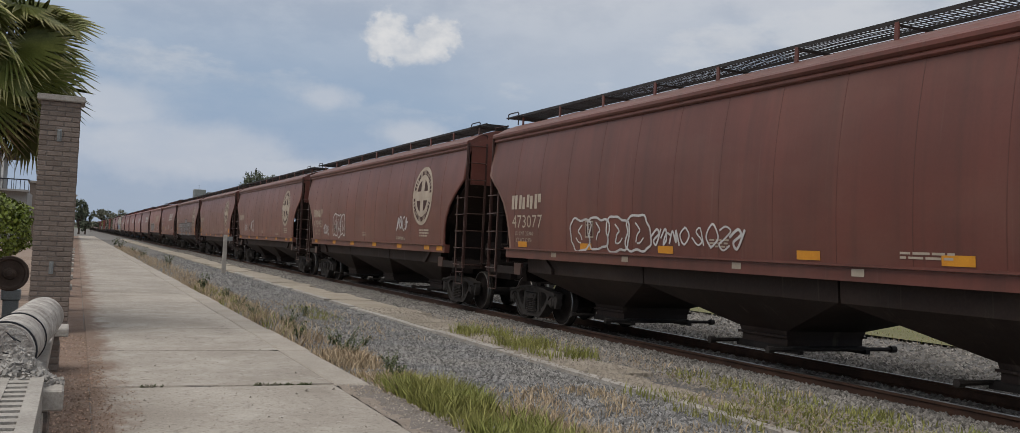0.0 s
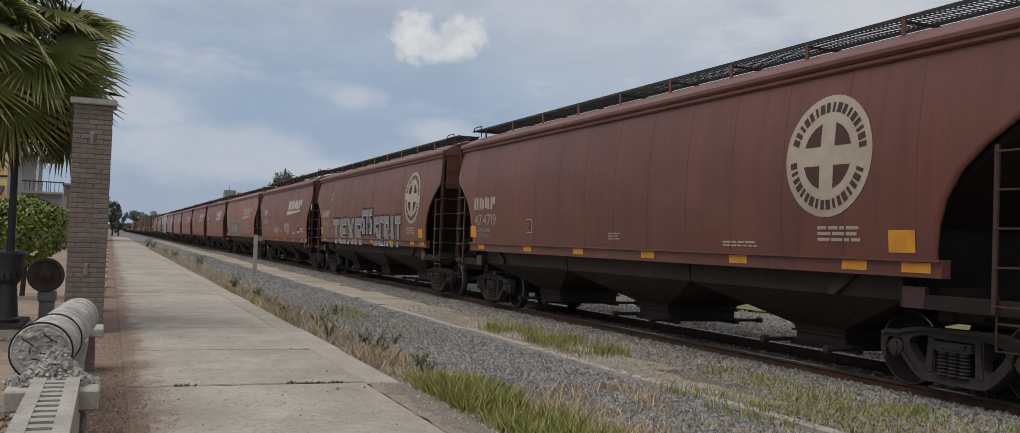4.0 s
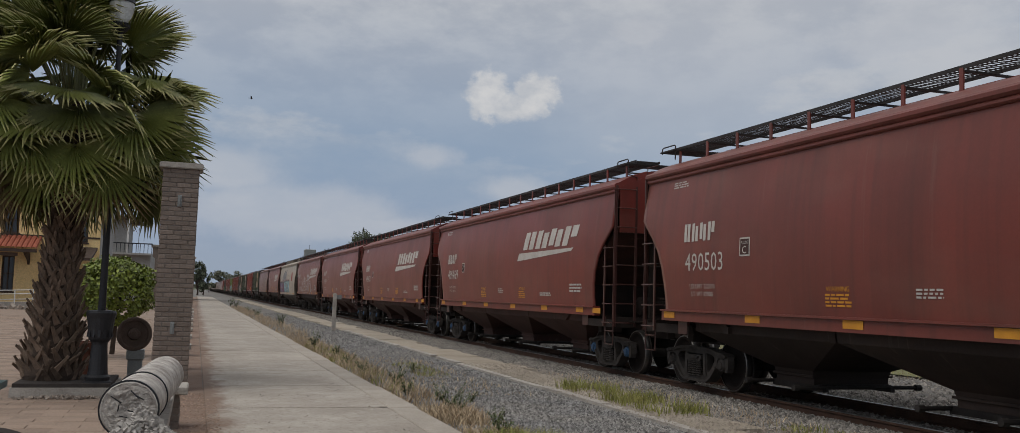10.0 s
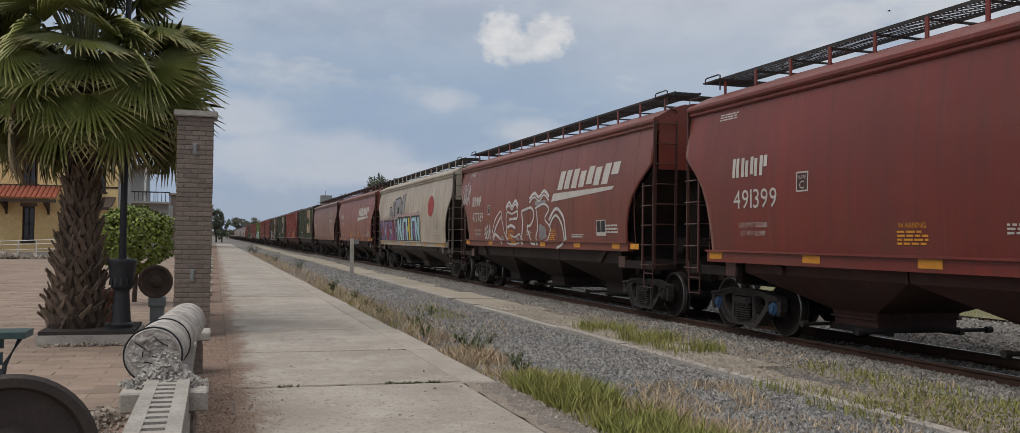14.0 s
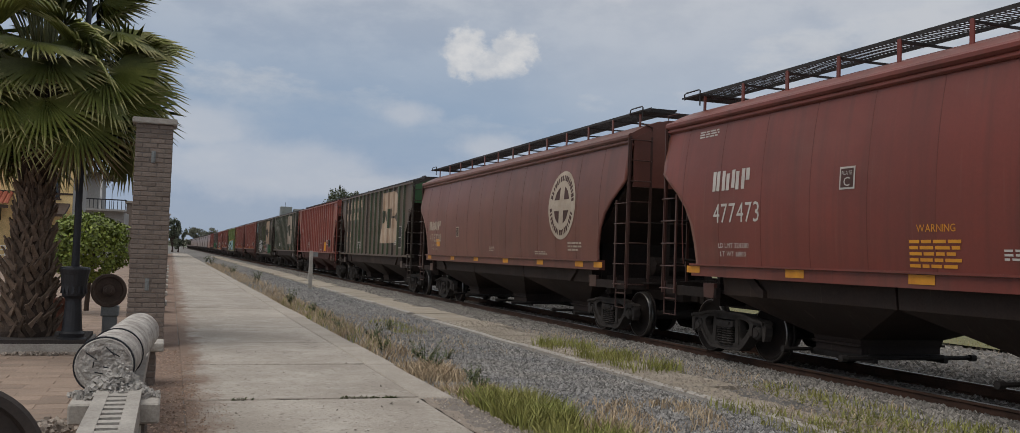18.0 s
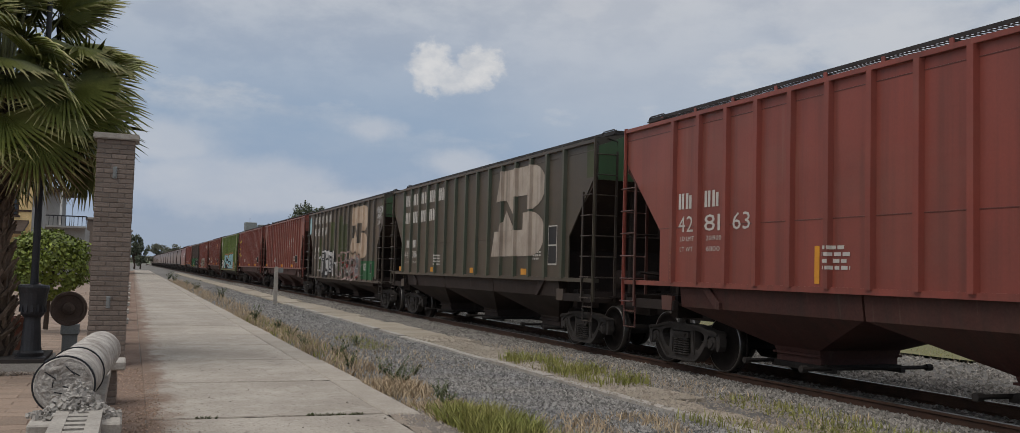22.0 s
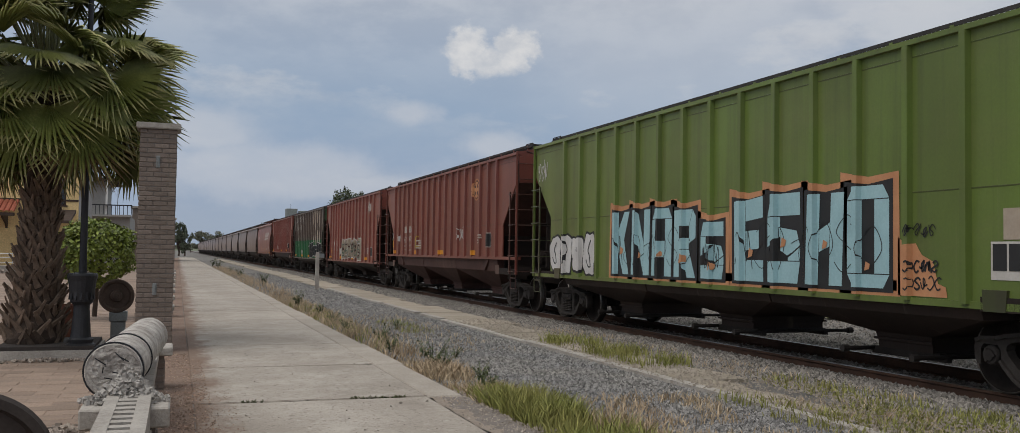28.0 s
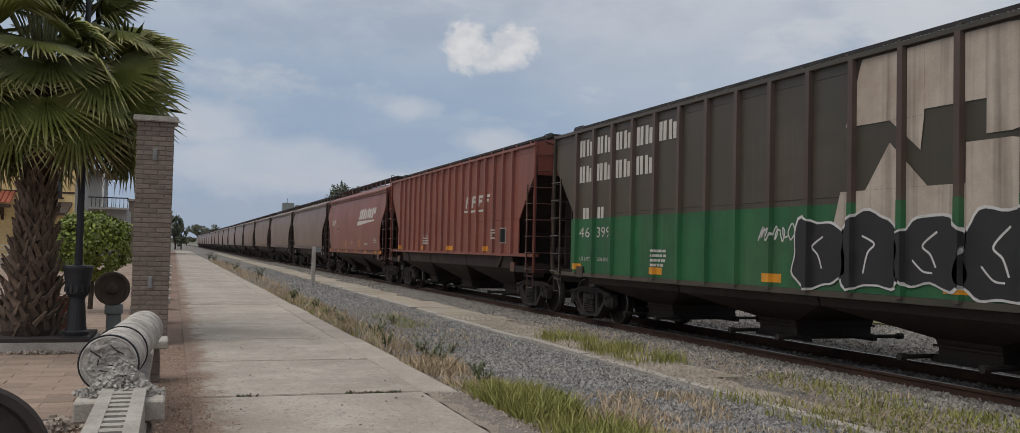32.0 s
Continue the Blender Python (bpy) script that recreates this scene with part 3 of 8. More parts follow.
def hopper_bay(w, kind):
    """One discharge hopper: a four-sided funnel that ends in an upright outlet box."""
    bm = BM()
    zt = FOOT[kind] - 0.06
    a, b = w / 2 - 0.02, 0.52

    def ring(x, y, z):
        return [(-x, -y, z), (x, -y, z), (x, y, z), (-x, y, z)]
    loft(bm, [ring(1.44, a, zt), ring(1.40, a, min(zt - 0.12, 1.05)), ring(0.74, b, 0.54), ring(0.70, b - 0.02, 0.42), ring(0.70, b - 0.02, 0.33)])
    for s in (-1, 1):
        box(bm, s * 0.725 - 0.03, s * 0.725 + 0.03, -b - 0.02, b + 0.02, 0.44, 0.47)
    return mesh("hopper", bm, HOPPER)


def gate_mesh():
    """The sliding outlet gate with its shafts."""
    bm = BM()
    box(bm, -0.68, 0.68, -0.60, 0.60, 0.27, 0.335)
    box(bm, -0.66, -0.58, -0.70, 0.68, 0.23, 0.30)
    box(bm, 0.58, 0.66, -0.70, 0.68, 0.23, 0.30)
    for y in (-0.66, 0.66):
        tube(bm, [(-1.18, y, 0.30), (1.18, y, 0.30)], 0.032, 6)
        for x in (-1.14, 1.14):
            disc(bm, (x, y, 0.30), (1, 0, 0), [(-0.05, 0.05), (0.05, 0.05)], 8)
    return mesh("outlet_gate", bm, STEEL)


def side_frame():
    """A cast truck side frame: one web with a three-cornered window on each side of the spring opening, flanges along its edges, and jaws round the bearings."""
    bm = BM()
    top = [(0.0, 0.745), (0.45, 0.74), (0.66, 0.71), (0.80, 0.675), (1.0, 0.665), (1.09, 0.63), (1.125, 0.55), (1.12, 0.42), (1.08, 0.34), (1.035, 0.34), (1.03, 0.52), (0.99, 0.58),
           (0.79, 0.58), (0.745, 0.52), (0.745, 0.40), (0.69, 0.33), (0.56, 0.205), (0.44, 0.13), (0.0, 0.12)]
    outer = top + [(-y, z) for y, z in top[-2:0:-1]]
    window = [(0.385, 0.65), (0.58, 0.625), (0.655, 0.585), (0.67, 0.53), (0.64, 0.47), (0.51, 0.335), (0.45, 0.31), (0.40, 0.34)]
    centre = [(-0.28, 0.62), (-0.28, 0.235), (0.28, 0.235), (0.28, 0.62)]
    edges = []
    for ring in (outer, window, [(-y, z) for y, z in window], centre):
        vs = [bm.verts.new((0.065, y, z)) for y, z in ring]
        edges += [bm.edges.new((a, b)) for a, b in zip(vs, vs[1:] + vs[:1])]
    bmesh.ops.triangle_fill(bm, use_beauty=True, edges=edges)
    got = bmesh.ops.extrude_face_region(bm, geom=bm.faces[:])
    bmesh.ops.translate(bm, vec=(-0.13, 0, 0), verts=[g for g in got["geom"] if isinstance(g, bmesh.types.BMVert)])

    def flange(pts, thick, wide):
        for (y0, z0), (y1, z1) in zip(pts, pts[1:]):
            n = math.hypot(y1 - y0, z1 - z0)
            oy, oz = (z1 - z0) / n * thick, -(y1 - y0) / n * thick
            plate(bm, [(y0, z0), (y1, z1), (y1 + oy, z1 + oz), (y0 + oy, z0 + oz)], "x", -wide, wide)
    for s in (-1, 1):
        flange([(s * y, z + 0.004) for y, z in (top[:6] if s > 0 else top[5::-1])], 0.045, 0.105)
        arm = [(0.75, 0.395), (0.69, 0.325), (0.56, 0.20), (0.44, 0.126), (0.0, 0.116)]
        flange([(s * y, z) for y, z in (arm if s > 0 else arm[::-1])], 0.04, 0.105)
        plate(bm, [(s * 0.285, 0.62), (s * 0.36, 0.64), (s * 0.40, 0.24), (s * 0.30, 0.24)], "x", -0.085, 0.085)
    # the bolster's end over the springs, with its two pockets
    plate(bm, [(-0.27, 0.60), (0.27, 0.60), (0.27, 0.515), (0.20, 0.49), (-0.20, 0.49), (-0.27, 0.515)], "x", -0.12, 0.12)
    plate(bm, [(-0.20, 0.58), (0.20, 0.58), (0.18, 0.535), (-0.18, 0.535)], "x", -0.145, 0.145)
    return mesh("side_frame", bm, FRAME)


def spring_nest():
    """The group of coil springs, stacked coils side by side."""
    bm = BM()
    for x in (-0.07, 0.07):
        for y in (-0.15, 0.0, 0.15):
            prof = [(0.21, 0.03)]
            for k in range(7):
                z = 0.215 + 0.04 * k
                prof += [(z, 0.058), (z + 0.012, 0.07), (z + 0.024, 0.058), (z + 0.030, 0.04)]
            disc(bm, (x, y, 0), (0, 0, 1), prof + [(0.5, 0.03)], 10)
    return mesh("spring_nest", bm, FRAME)


def wheel_mesh(sgn):
    bm = BM()
    x = sgn * 0.755
    s = -sgn   # the flange is on the inner side
    R = WHEEL_R
    disc(bm, (x, 0, 0), (s, 0, 0), [(-0.075, 0.10), (-0.085, 0.13), (-0.06, 0.15), (-0.015, 0.22), (-0.01, 0.33), (-0.055, 0.385), (-0.07, 0.40), (-0.07, R - 0.012), (-0.062, R - 0.002),
                                    (0.045, R + 0.001), (0.055, R + 0.02), (0.068, R + 0.028), (0.08, R + 0.02), (0.085, 0.40), (0.05, 0.385), (0.02, 0.33), (0.02, 0.22), (0.06, 0.15), (0.075, 0.10)], 40)
    return mesh("wheel", bm, WHEEL, True)


def rim_mesh(sgn):
    bm = BM()
    x = sgn * 0.755
    s = -sgn
    R = WHEEL_R
    disc(bm, (x, 0, 0), (s, 0, 0), [(-0.072, R - 0.022), (-0.0715, R - 0.003), (-0.06, R + 0.002), (0.044, R + 0.003), (0.044, R - 0.02)], 40, caps=False)
    return mesh("tread", bm, TREAD, True)


def axle_mesh():
    bm = BM()
    disc(bm, (0, 0, 0), (1, 0, 0), [(-1.02, 0.07), (-0.85, 0.075), (-0.68, 0.10), (0, 0.085), (0.68, 0.10), (0.85, 0.075), (1.02, 0.07)], 14)
    return mesh("axle", bm, STEEL, True)


def cap_mesh(sgn, mat=None):
    bm = BM()
    disc(bm, (sgn * 1.0, 0, 0), (sgn, 0, 0), [(-0.06, 0.115), (0.05, 0.115), (0.075, 0.10), (0.08, 0.07), (0.10, 0.065), (0.105, 0.03)], 18)
    for k in range(3):
        a = k * 2.094
        disc(bm, (sgn * 1.085, 0.075 * math.cos(a), 0.075 * math.sin(a)), (sgn, 0, 0), [(0, 0.018), (0.02, 0.018)], 6)
    return mesh("bearing_cap", bm, mat or FRAME)


def truck(parent, y, blue=False):
    """A two-axle truck under parent, at y along the car."""
    t = part("truck", cached("bolster", bolster), None, parent, "", pose(0, y, 0))
    for s in (-1, 1):
        part("side_frame", cached("sf", side_frame), None, t, "", pose(s * 1.0, 0, 0, 0, 0, 0 if s > 0 else 180))
        tagged(part("spring_nest", cached("sn", spring_nest), None, t, "", pose(s * 1.0, 0, 0)), kind="stuff")
    sets = []
    for a in (-AXLE, AXLE):
        ax = part("wheelset", cached(("wheelset", blue), lambda: wheelset(blue)), None, t, "rusty rolled-steel wheelset with bright treads", pose(0, a, WHEEL_R))
        sets.append(ax)
    return sets


def bolster():
    bm = BM()
    loft(bm, [[(x, -w, 0.42 + d), (x, w, 0.42 + d), (x, w, 0.70 + u), (x, -w, 0.70 + u)] for x, w, d, u in ((-1.06, 0.16, 0.06, -0.1), (-0.8, 0.2, 0.03, -0.06), (0, 0.24, -0.08, 0.05), (0.8, 0.2, 0.03, -0.06), (1.06, 0.16, 0.06, -0.1))])
    disc(bm, (0, 0, 0.72), (0, 0, 1), [(0, 0.2), (0.12, 0.18)], 16)
    for y in (-0.42, 0.42):   # brake beams
        tube(bm, [(-0.75, y, 0.36), (0, y * 0.9, 0.36), (0.75, y, 0.36)], 0.035, 6)
        for s in (-1, 1):
            box(bm, s * 0.755 - 0.06, s * 0.755 + 0.06, y * 1.02 - 0.06, y * 1.02 + 0.06, 0.28, 0.58)
    return mesh("truck", bm, STEEL)


def join(name, meshes):
    """One mesh of several, keeping their materials."""
    bm = BM()
    mats = []
    out = bpy.data.meshes.new(name)
    for me in meshes:
        k = len(bm.faces)
        bm.from_mesh(me)
        bm.faces.ensure_lookup_table()
        for f in bm.faces[k:]:
            f.material_index = len(mats)
        mats.append(me.materials[0])
    bm.to_mesh(out)
    bm.free()
    for m in mats:
        out.materials.append(m)
    return out


def wheelset(blue=False):
    return join("wheelset", [axle_mesh(), wheel_mesh(-1), wheel_mesh(1), rim_mesh(-1), rim_mesh(1), cap_mesh(-1, CAP_BLUE if blue else None), cap_mesh(1, CAP_BLUE if blue else None)])


def end_works(half, kind):
    """Draft sill, end sill and coupler, cross-over grating."""
    bm = BM()
    for e in (1,):
        box(bm, -0.33, 0.33, half - 3.1, half + 0.15, 0.76, 1.08)
        box(bm, -1.50, 1.50, half - 0.10, half + 0.0, 0.98, 1.20)
        box(bm, -0.16, 0.16, half + 0.15, half + 0.40, 0.78, 1.0)
        loft(bm, [[(-0.11, half + 0.4, 0.76), (0.11, half + 0.4, 0.76), (0.11, half + 0.4, 1.0), (-0.11, half + 0.4, 1.0)],
                  [(-0.2, half + 0.70, 0.74), (0.2, half + 0.70, 0.74), (0.2, half + 0.70, 1.02), (-0.2, half + 0.70, 1.02)]])
        # bolster web plates over the truck
        for s in (-1, 1):
            box(bm, s * 1.0 - 0.25, s * 1.0 + 0.25, half - 1.45, half - 1.25, 0.84, 1.22)
    return mesh("draft_sill", bm, GRIME)


def end_platform(half, kind):
    """Side channels and cross-over grating of the open end platform."""
    bm = BM()
    for s in (-1, 1):
        box(bm, s * 1.47 - 0.05, s * 1.47 + 0.05, half - 1.75, half - 0.101, 0.98, 1.14)
        box(bm, s * 1.30 - 0.04, s * 1.30 + 0.04, half - 1.75, half - 0.101, 1.05, 1.10)
    for i in range(7):
        box(bm, -1.2, 1.2, half + 0.004 + 0.05 * i, half + 0.024 + 0.05 * i, 1.10, 1.13)
    return mesh("end_platform", bm, GRIME)


def end_posts(half, kind):
    """Upright end posts, hand brake, reservoir and pipes on the end platform."""
    bm = BM()
    for x in (-0.5, 0.5):
        box(bm, x - 0.06, x + 0.06, half - 0.35, half - 0.25, 1.1, 3.3)
    disc(bm, (0.1, half - 0.8, 1.45), (1, 0, 0), [(-0.5, 0.1), (-0.45, 0.2), (0.45, 0.2), (0.5, 0.1)], 14)
    disc(bm, (-0.62, half - 0.18, 2.35), (0, 1, 0), [(0, 0.26), (0.03, 0.28), (0.06, 0.26)], 18)
    box(bm, -0.75, -0.5, half - 0.3, half - 0.18, 2.1, 2.6)
    box(bm, -1.25, 1.25, half - 1.76, half - 1.70, 1.05, 2.06)
    tube(bm, [(-1.4, half - 0.4, 1.6), (-0.9, half - 0.5, 1.55), (0.6, half - 0.5, 1.5)], 0.025, 5)
    tube(bm, [(-1.45, half - 0.02, 2.3), (1.45, half - 0.02, 2.3)], 0.017, 5)
    tube(bm, [(-0.4, half + 0.3, 0.85), (-0.3, half + 0.45, 0.6), (-0.1, half + 0.65, 0.5)], 0.025, 6)
    return mesh("brake_gear", bm, GRIME)


def ribbed_side(half, kind):
    bm = BM()
    for s in (-1, 1):
        zs = [FOOT[kind], 2.42 if kind == "deep" else 2.32, 3.47 if kind == "deep" else 3.60, 4.18]
        rows, rows2 = [], []
        for z in zs:
            e = side_outline(kind, z, half)
            rows.append([bm.verts.new((s * 1.49, c * e, z)) for c in (-1, -0.5, 0, 0.5, 1)])
            rows2.append([bm.verts.new((s * 1.46, c * e, z)) for c in (-1, 1)])
        for a, b in zip(rows, rows[1:]):
            for i in range(4):
                bm.faces.new((a[i], a[i + 1], b[i + 1], b[i]))
        for a, b in zip(rows2, rows2[1:]):
            bm.faces.new((a[0], a[1], b[1], b[0]))
        for k in (0, -1):
            for a in range(len(zs) - 1):
                bm.faces.new((rows[a][k], rows[a + 1][k], rows2[a + 1][k], rows2[a][k]))
    return mesh("side_shell", bm, PAINT)


def rib_mesh(z0, z1):
    """One pressed hat-section side rib."""
    bm = BM()
    loft(bm, [[(-1.488, -0.062, z), (-1.565, -0.045, z), (-1.565, 0.045, z), (-1.488, 0.062, z)] for z in (z0, z1)])
    return mesh("rib", bm, PAINT)


def sheet_seam(half, kind):
    """The lapped seams that run along the flat sides, at mid height and under the eaves."""
    bm = BM()
    for s in (-1, 1):
        for z in (2.36, 4.02):
            e = side_outline(kind, z, half) - 0.02
            loft(bm, [[(s * 1.488, y, z - 0.010), (s * 1.4945, y, z - 0.006), (s * 1.4945, y, z + 0.006), (s * 1.488, y, z + 0.010)] for y in (-e, e)])
    return mesh("sheet_seam", bm, PAINT)


def rib_places(k):
    """Where the ribs stand along the side of car k."""
    if k in (16, 19, 20, 22, 25):
        return [0.77 * (i + 0.5) for i in range(-9, 9)]
    if k == 21:
        return [0.91 * (i + 0.5) for i in range(-7, 7)]
    return [0.91 * i for i in range(-7, 8)]


def freight_car(kind, length, tint, label, under=None, bays=3, blue=False, ends=None, ribs=None, seams=False, detailed=True, inset=1.94, place=0, posts=15):
    gap = 0.72 if kind in ("curved", "older", "later") else 0.78 if kind == "deep" else 0.62
    half = round(length / 2 - gap, 2)
    key = (kind, half)
    # the sloping end sheets' shadow is put into this dark underside tint
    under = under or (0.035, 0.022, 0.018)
    car = thing("hopper_car", label, "freight car", group="cars of the grain train")
    P = lambda name, k, mk, at=None, lab="", col=tint: part(name, cached((k, *key), mk), None, car, lab, at, tint=col)
    if kind in ("curved", "older", "later"):
        P("side_shell", "shell", lambda: curved_body(half, kind))
    else:
        P("side_shell", "shell", lambda: ribbed_side(half, kind))
        P("sheet_seam", "lap", lambda: sheet_seam(half, kind), col=tuple(0.5 * c for c in tint))
        for i, y in enumerate(rib_places(place)):
            z0 = FOOT[kind]
            hue = ribs(i) if ribs else tint
            while side_outline(kind, z0, half) < abs(y) + 0.05:
                z0 += 0.05
            part("rib", cached(("rib", round(z0, 2)), lambda: rib_mesh(z0, 4.163)), None, car, "", pose(0, y, 0), tint=hue)
            part("rib", cached(("rib", round(z0, 2)), lambda: rib_mesh(z0, 4.163)), None, car, "", pose(0, y, 0, 0, 0, 180), tint=tint)
    if seams:
        for s in (0, 180):
            for i in range(-6, 7):
                part("weld_seam", cached("seam", seam_mesh), None, car, "", pose(0, 1.16 * i, 0, 0, 0, s), tint=tuple(0.75 * c for c in tint))
    P("roof", "roof", lambda: roof_mesh(half, kind))
    P("running_board", ("rb", posts), lambda: running_board(half, kind, posts), lab="dark open steel grating walkway")
    for i in range(posts):
        for x in (-1.06, 1.06)[:2 if detailed else 1]:
            part("bracket", cached(("br", kind), lambda: bracket(kind)), None, car, "", pose(x, -half + 0.5 + (2 * half - 1.0) * i / (posts - 1), 0), tint=tint)
    for r in (0, 180):
        P("side_sill", "sill", lambda: side_sill(half, kind), pose(0, 0, 0, 0, 0, r))
        P("slope_sheet", "slope", lambda: slope_sheet(half, kind), pose(0, 0, 0, 0, 0, r), "sloping end sheet with its shadow put into a dark tint", under)
        P("end_wall", "endwall", lambda: end_wall(half, kind), pose(0, 0, 0, 0, 0, r), col=ends or tint)
        P("draft_sill", "draft", lambda: end_works(half, kind), pose(0, 0, 0, 0, 0, r), "grimy draft sill with knuckle coupler")
        tagged(P("end_platform", "endplat", lambda: end_platform(half, kind), pose(0, 0, 0, 0, 0, r)), "narrow end platform with open grating", kind="stuff")
        tagged(P("brake_gear", "posts", lambda: end_posts(half, kind), pose(0, 0, 0, 0, 0, r)), "end posts, hand brake and air reservoir", kind="stuff")
    w = (2 * half - 3.6) / bays
    for i in range(bays):
        y = (i - (bays - 1) / 2) * w
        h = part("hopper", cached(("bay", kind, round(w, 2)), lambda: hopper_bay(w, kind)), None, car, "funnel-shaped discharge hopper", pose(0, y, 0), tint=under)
        part("outlet_gate", cached("gate", gate_mesh), None, h, "")
    zt = 3.95 if kind in ("curved", "older", "later") else 4.25
    shaded_grimy = tuple(0.26 * c + 0.009 for c in tint)   # end ironwork: body tint darkened to hold the shade there, with some grime
    for sx in (-1, 1):
        for sy in (-1, 1):
            # side ladders stand on the car's corners
            tall = kind in ("ribbed", "raised", "deep")
            tagged(part("ladder", cached(("sidelad", sx * sy, tall), lambda: ladder(1.0, 3.2 if tall else 2.75, 0.46 * sx * sy, 6 if tall else 5)), None, car, "", pose(sx * 1.555, sy * half, 0, 0, 0, 0 if sx < 0 else 180), tint=shaded_grimy), kind="stuff")
            tagged(part("end_ladder", cached("endlad", lambda: end_ladder(1.0, 4.0, 0.46, 8)), None, car, "", pose(1.05 if sx > 0 else -1.51, half + 0.0, 0) if sy > 0 else pose(1.51 if sx > 0 else -1.05, -half, 0, 0, 0, 180), tint=shaded_grimy), kind="stuff")
            part("corner_post", cached(("post", kind), lambda: corner_post(zt)), None, car, "", pose(sx * 1.53, sy * (half - 0.005), 0), tint=shaded_grimy if not tall else tint)
            if detailed:
                part("grab_iron", cached(("grab", kind), lambda: roof_grab(kind)), None, car, "", pose(sx * (1.07 if tall else 1.23), sy * (half - 0.34), 0))
            part("step_iron", cached("stirrup", stirrup), None, car, "", pose(sx * 1.52, sy * (half - 0.25), 0), tint=shaded_grimy)
            part("jacking_pad", cached("jack", jack_pad), None, car, "", pose(sx * 1.50, sy * (half - 1.55), 0), tint=shaded_grimy)
    wheels = []
    for s in (-1, 1):
        wheels += truck(car, s * (half + gap - inset), blue)
    return car, wheels, half


def corner_post(zt):
    bm = BM()
    box(bm, -0.03, 0.03, -0.012, 0.012, 1.0, zt)
    box(bm, -0.012, 0.012, -0.03, 0.03, 1.0, zt)
    return mesh("corner_post", bm, PAINT)


def stirrup():
    bm = BM()
    tube(bm, [(0, -0.2, 1.2), (0, -0.2, 0.62), (0, 0.2, 0.62), (0, 0.2, 1.2)], 0.017, 5)
    tube(bm, [(0, -0.2, 0.9), (0, 0.2, 0.9)], 0.015, 5)
    return mesh("step_iron", bm, PAINT)


def jack_pad():
    bm = BM()
    plate(bm, [(-0.17, 1.22), (0.17, 1.22), (0.15, 0.98), (-0.15, 0.98)], "x", -0.03, 0.03)
    return mesh("jacking_pad", bm, PAINT)


BROWN, RUST, RED, FRESH = (0.186, 0.058, 0.042), (0.325, 0.102, 0.062), (0.230, 0.047, 0.033), (0.225, 0.028, 0.019)
MAROON, BRICKRED = (0.262, 0.063, 0.043), (0.31, 0.069, 0.049)
GREEN, LIME, CREAMCAR, GREYBROWN = (0.052, 0.053, 0.037), (0.150, 0.235, 0.040), (0.56, 0.50, 0.40), (0.17, 0.12, 0.10)
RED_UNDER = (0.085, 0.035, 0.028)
# kind, paint, dark underside tint, label
CARS = [
    ("older", BROWN, None, "brown curved-side grain hopper car with white outline graffiti"),
    ("older", BROWN, None, "brown curved-side grain hopper car with a cream roundel"),
    ("older", BROWN, None, "brown curved-side grain hopper car with a cream roundel and tags"),
    ("older", BROWN, None, "brown curved-side grain hopper car with a pale roundel"),
    ("older", BROWN, None, "brown curved-side grain hopper car with large silver graffiti"),
    ("curved", tuple(0.80 * c for c in RED), None, "dark red curved-side hopper car with a white slanted emblem"),
    ("older", RUST, None, "rusty orange-brown hopper car with a green and silver tag"),
    ("curved", RED, None, "dark red curved-side hopper car, fairly clean"),
    ("curved", FRESH, RED_UNDER, "clean red curved-side hopper car with a white emblem"),
    ("curved", FRESH, RED_UNDER, "clean red curved-side hopper car with blue bearing caps"),
    ("curved", FRESH, RED_UNDER, "clean red curved-side hopper car"),
    ("later", RED, None, "dark red hopper car with white outline graffiti"),
    ("curved", CREAMCAR, (0.12, 0.10, 0.085), "faded cream hopper car with multicoloured graffiti"),
    ("later", RED, None, "dull red curved-side hopper car with a white emblem"),
    ("later", BROWN, None, "brown curved-side hopper car with a pale roundel on its side"),
    ("ribbed", (0.046, 0.044, 0.035), None, "dark green-black ribbed hopper car with a tan emblem"),
    ("raised", BRICKRED, (0.09, 0.032, 0.026), "brick-red ribbed hopper car with orange reflectors"),
    ("ribbed", GREEN, None, "dark green-black ribbed hopper car with a white emblem"),
    ("deep", (0.064, 0.062, 0.046), None, "dark green ribbed hopper car with white graffiti and a tan emblem"),
    ("raised", MAROON, (0.10, 0.045, 0.038), "maroon ribbed hopper car with white slanted letters"),
    ("raised", MAROON, (0.10, 0.045, 0.038), "maroon ribbed hopper car with a yellow scrawl"),
    ("deep", LIME, None, "lime green ribbed hopper car with pale blue graffiti"),
    ("raised", tuple(0.88 * c for c in MAROON), (0.10, 0.045, 0.038), "maroon ribbed hopper car with a small faded roundel"),
    ("deep", MAROON, None, "maroon ribbed hopper car with cream graffiti and a white roundel"),
    ("deep", GREEN, None, "ribbed hopper car, dark above and green below, with a pale emblem"),
    ("raised", MAROON, None, "maroon ribbed hopper car with small white letters"),
    ("curved", RED, None, "red curved-side hopper car with a white emblem"),
]
while len(CARS) < len(COUPLINGS) - 1:
    CARS.append(("older", GREYBROWN, None, "grey-brown curved-side hopper car far down the train"))

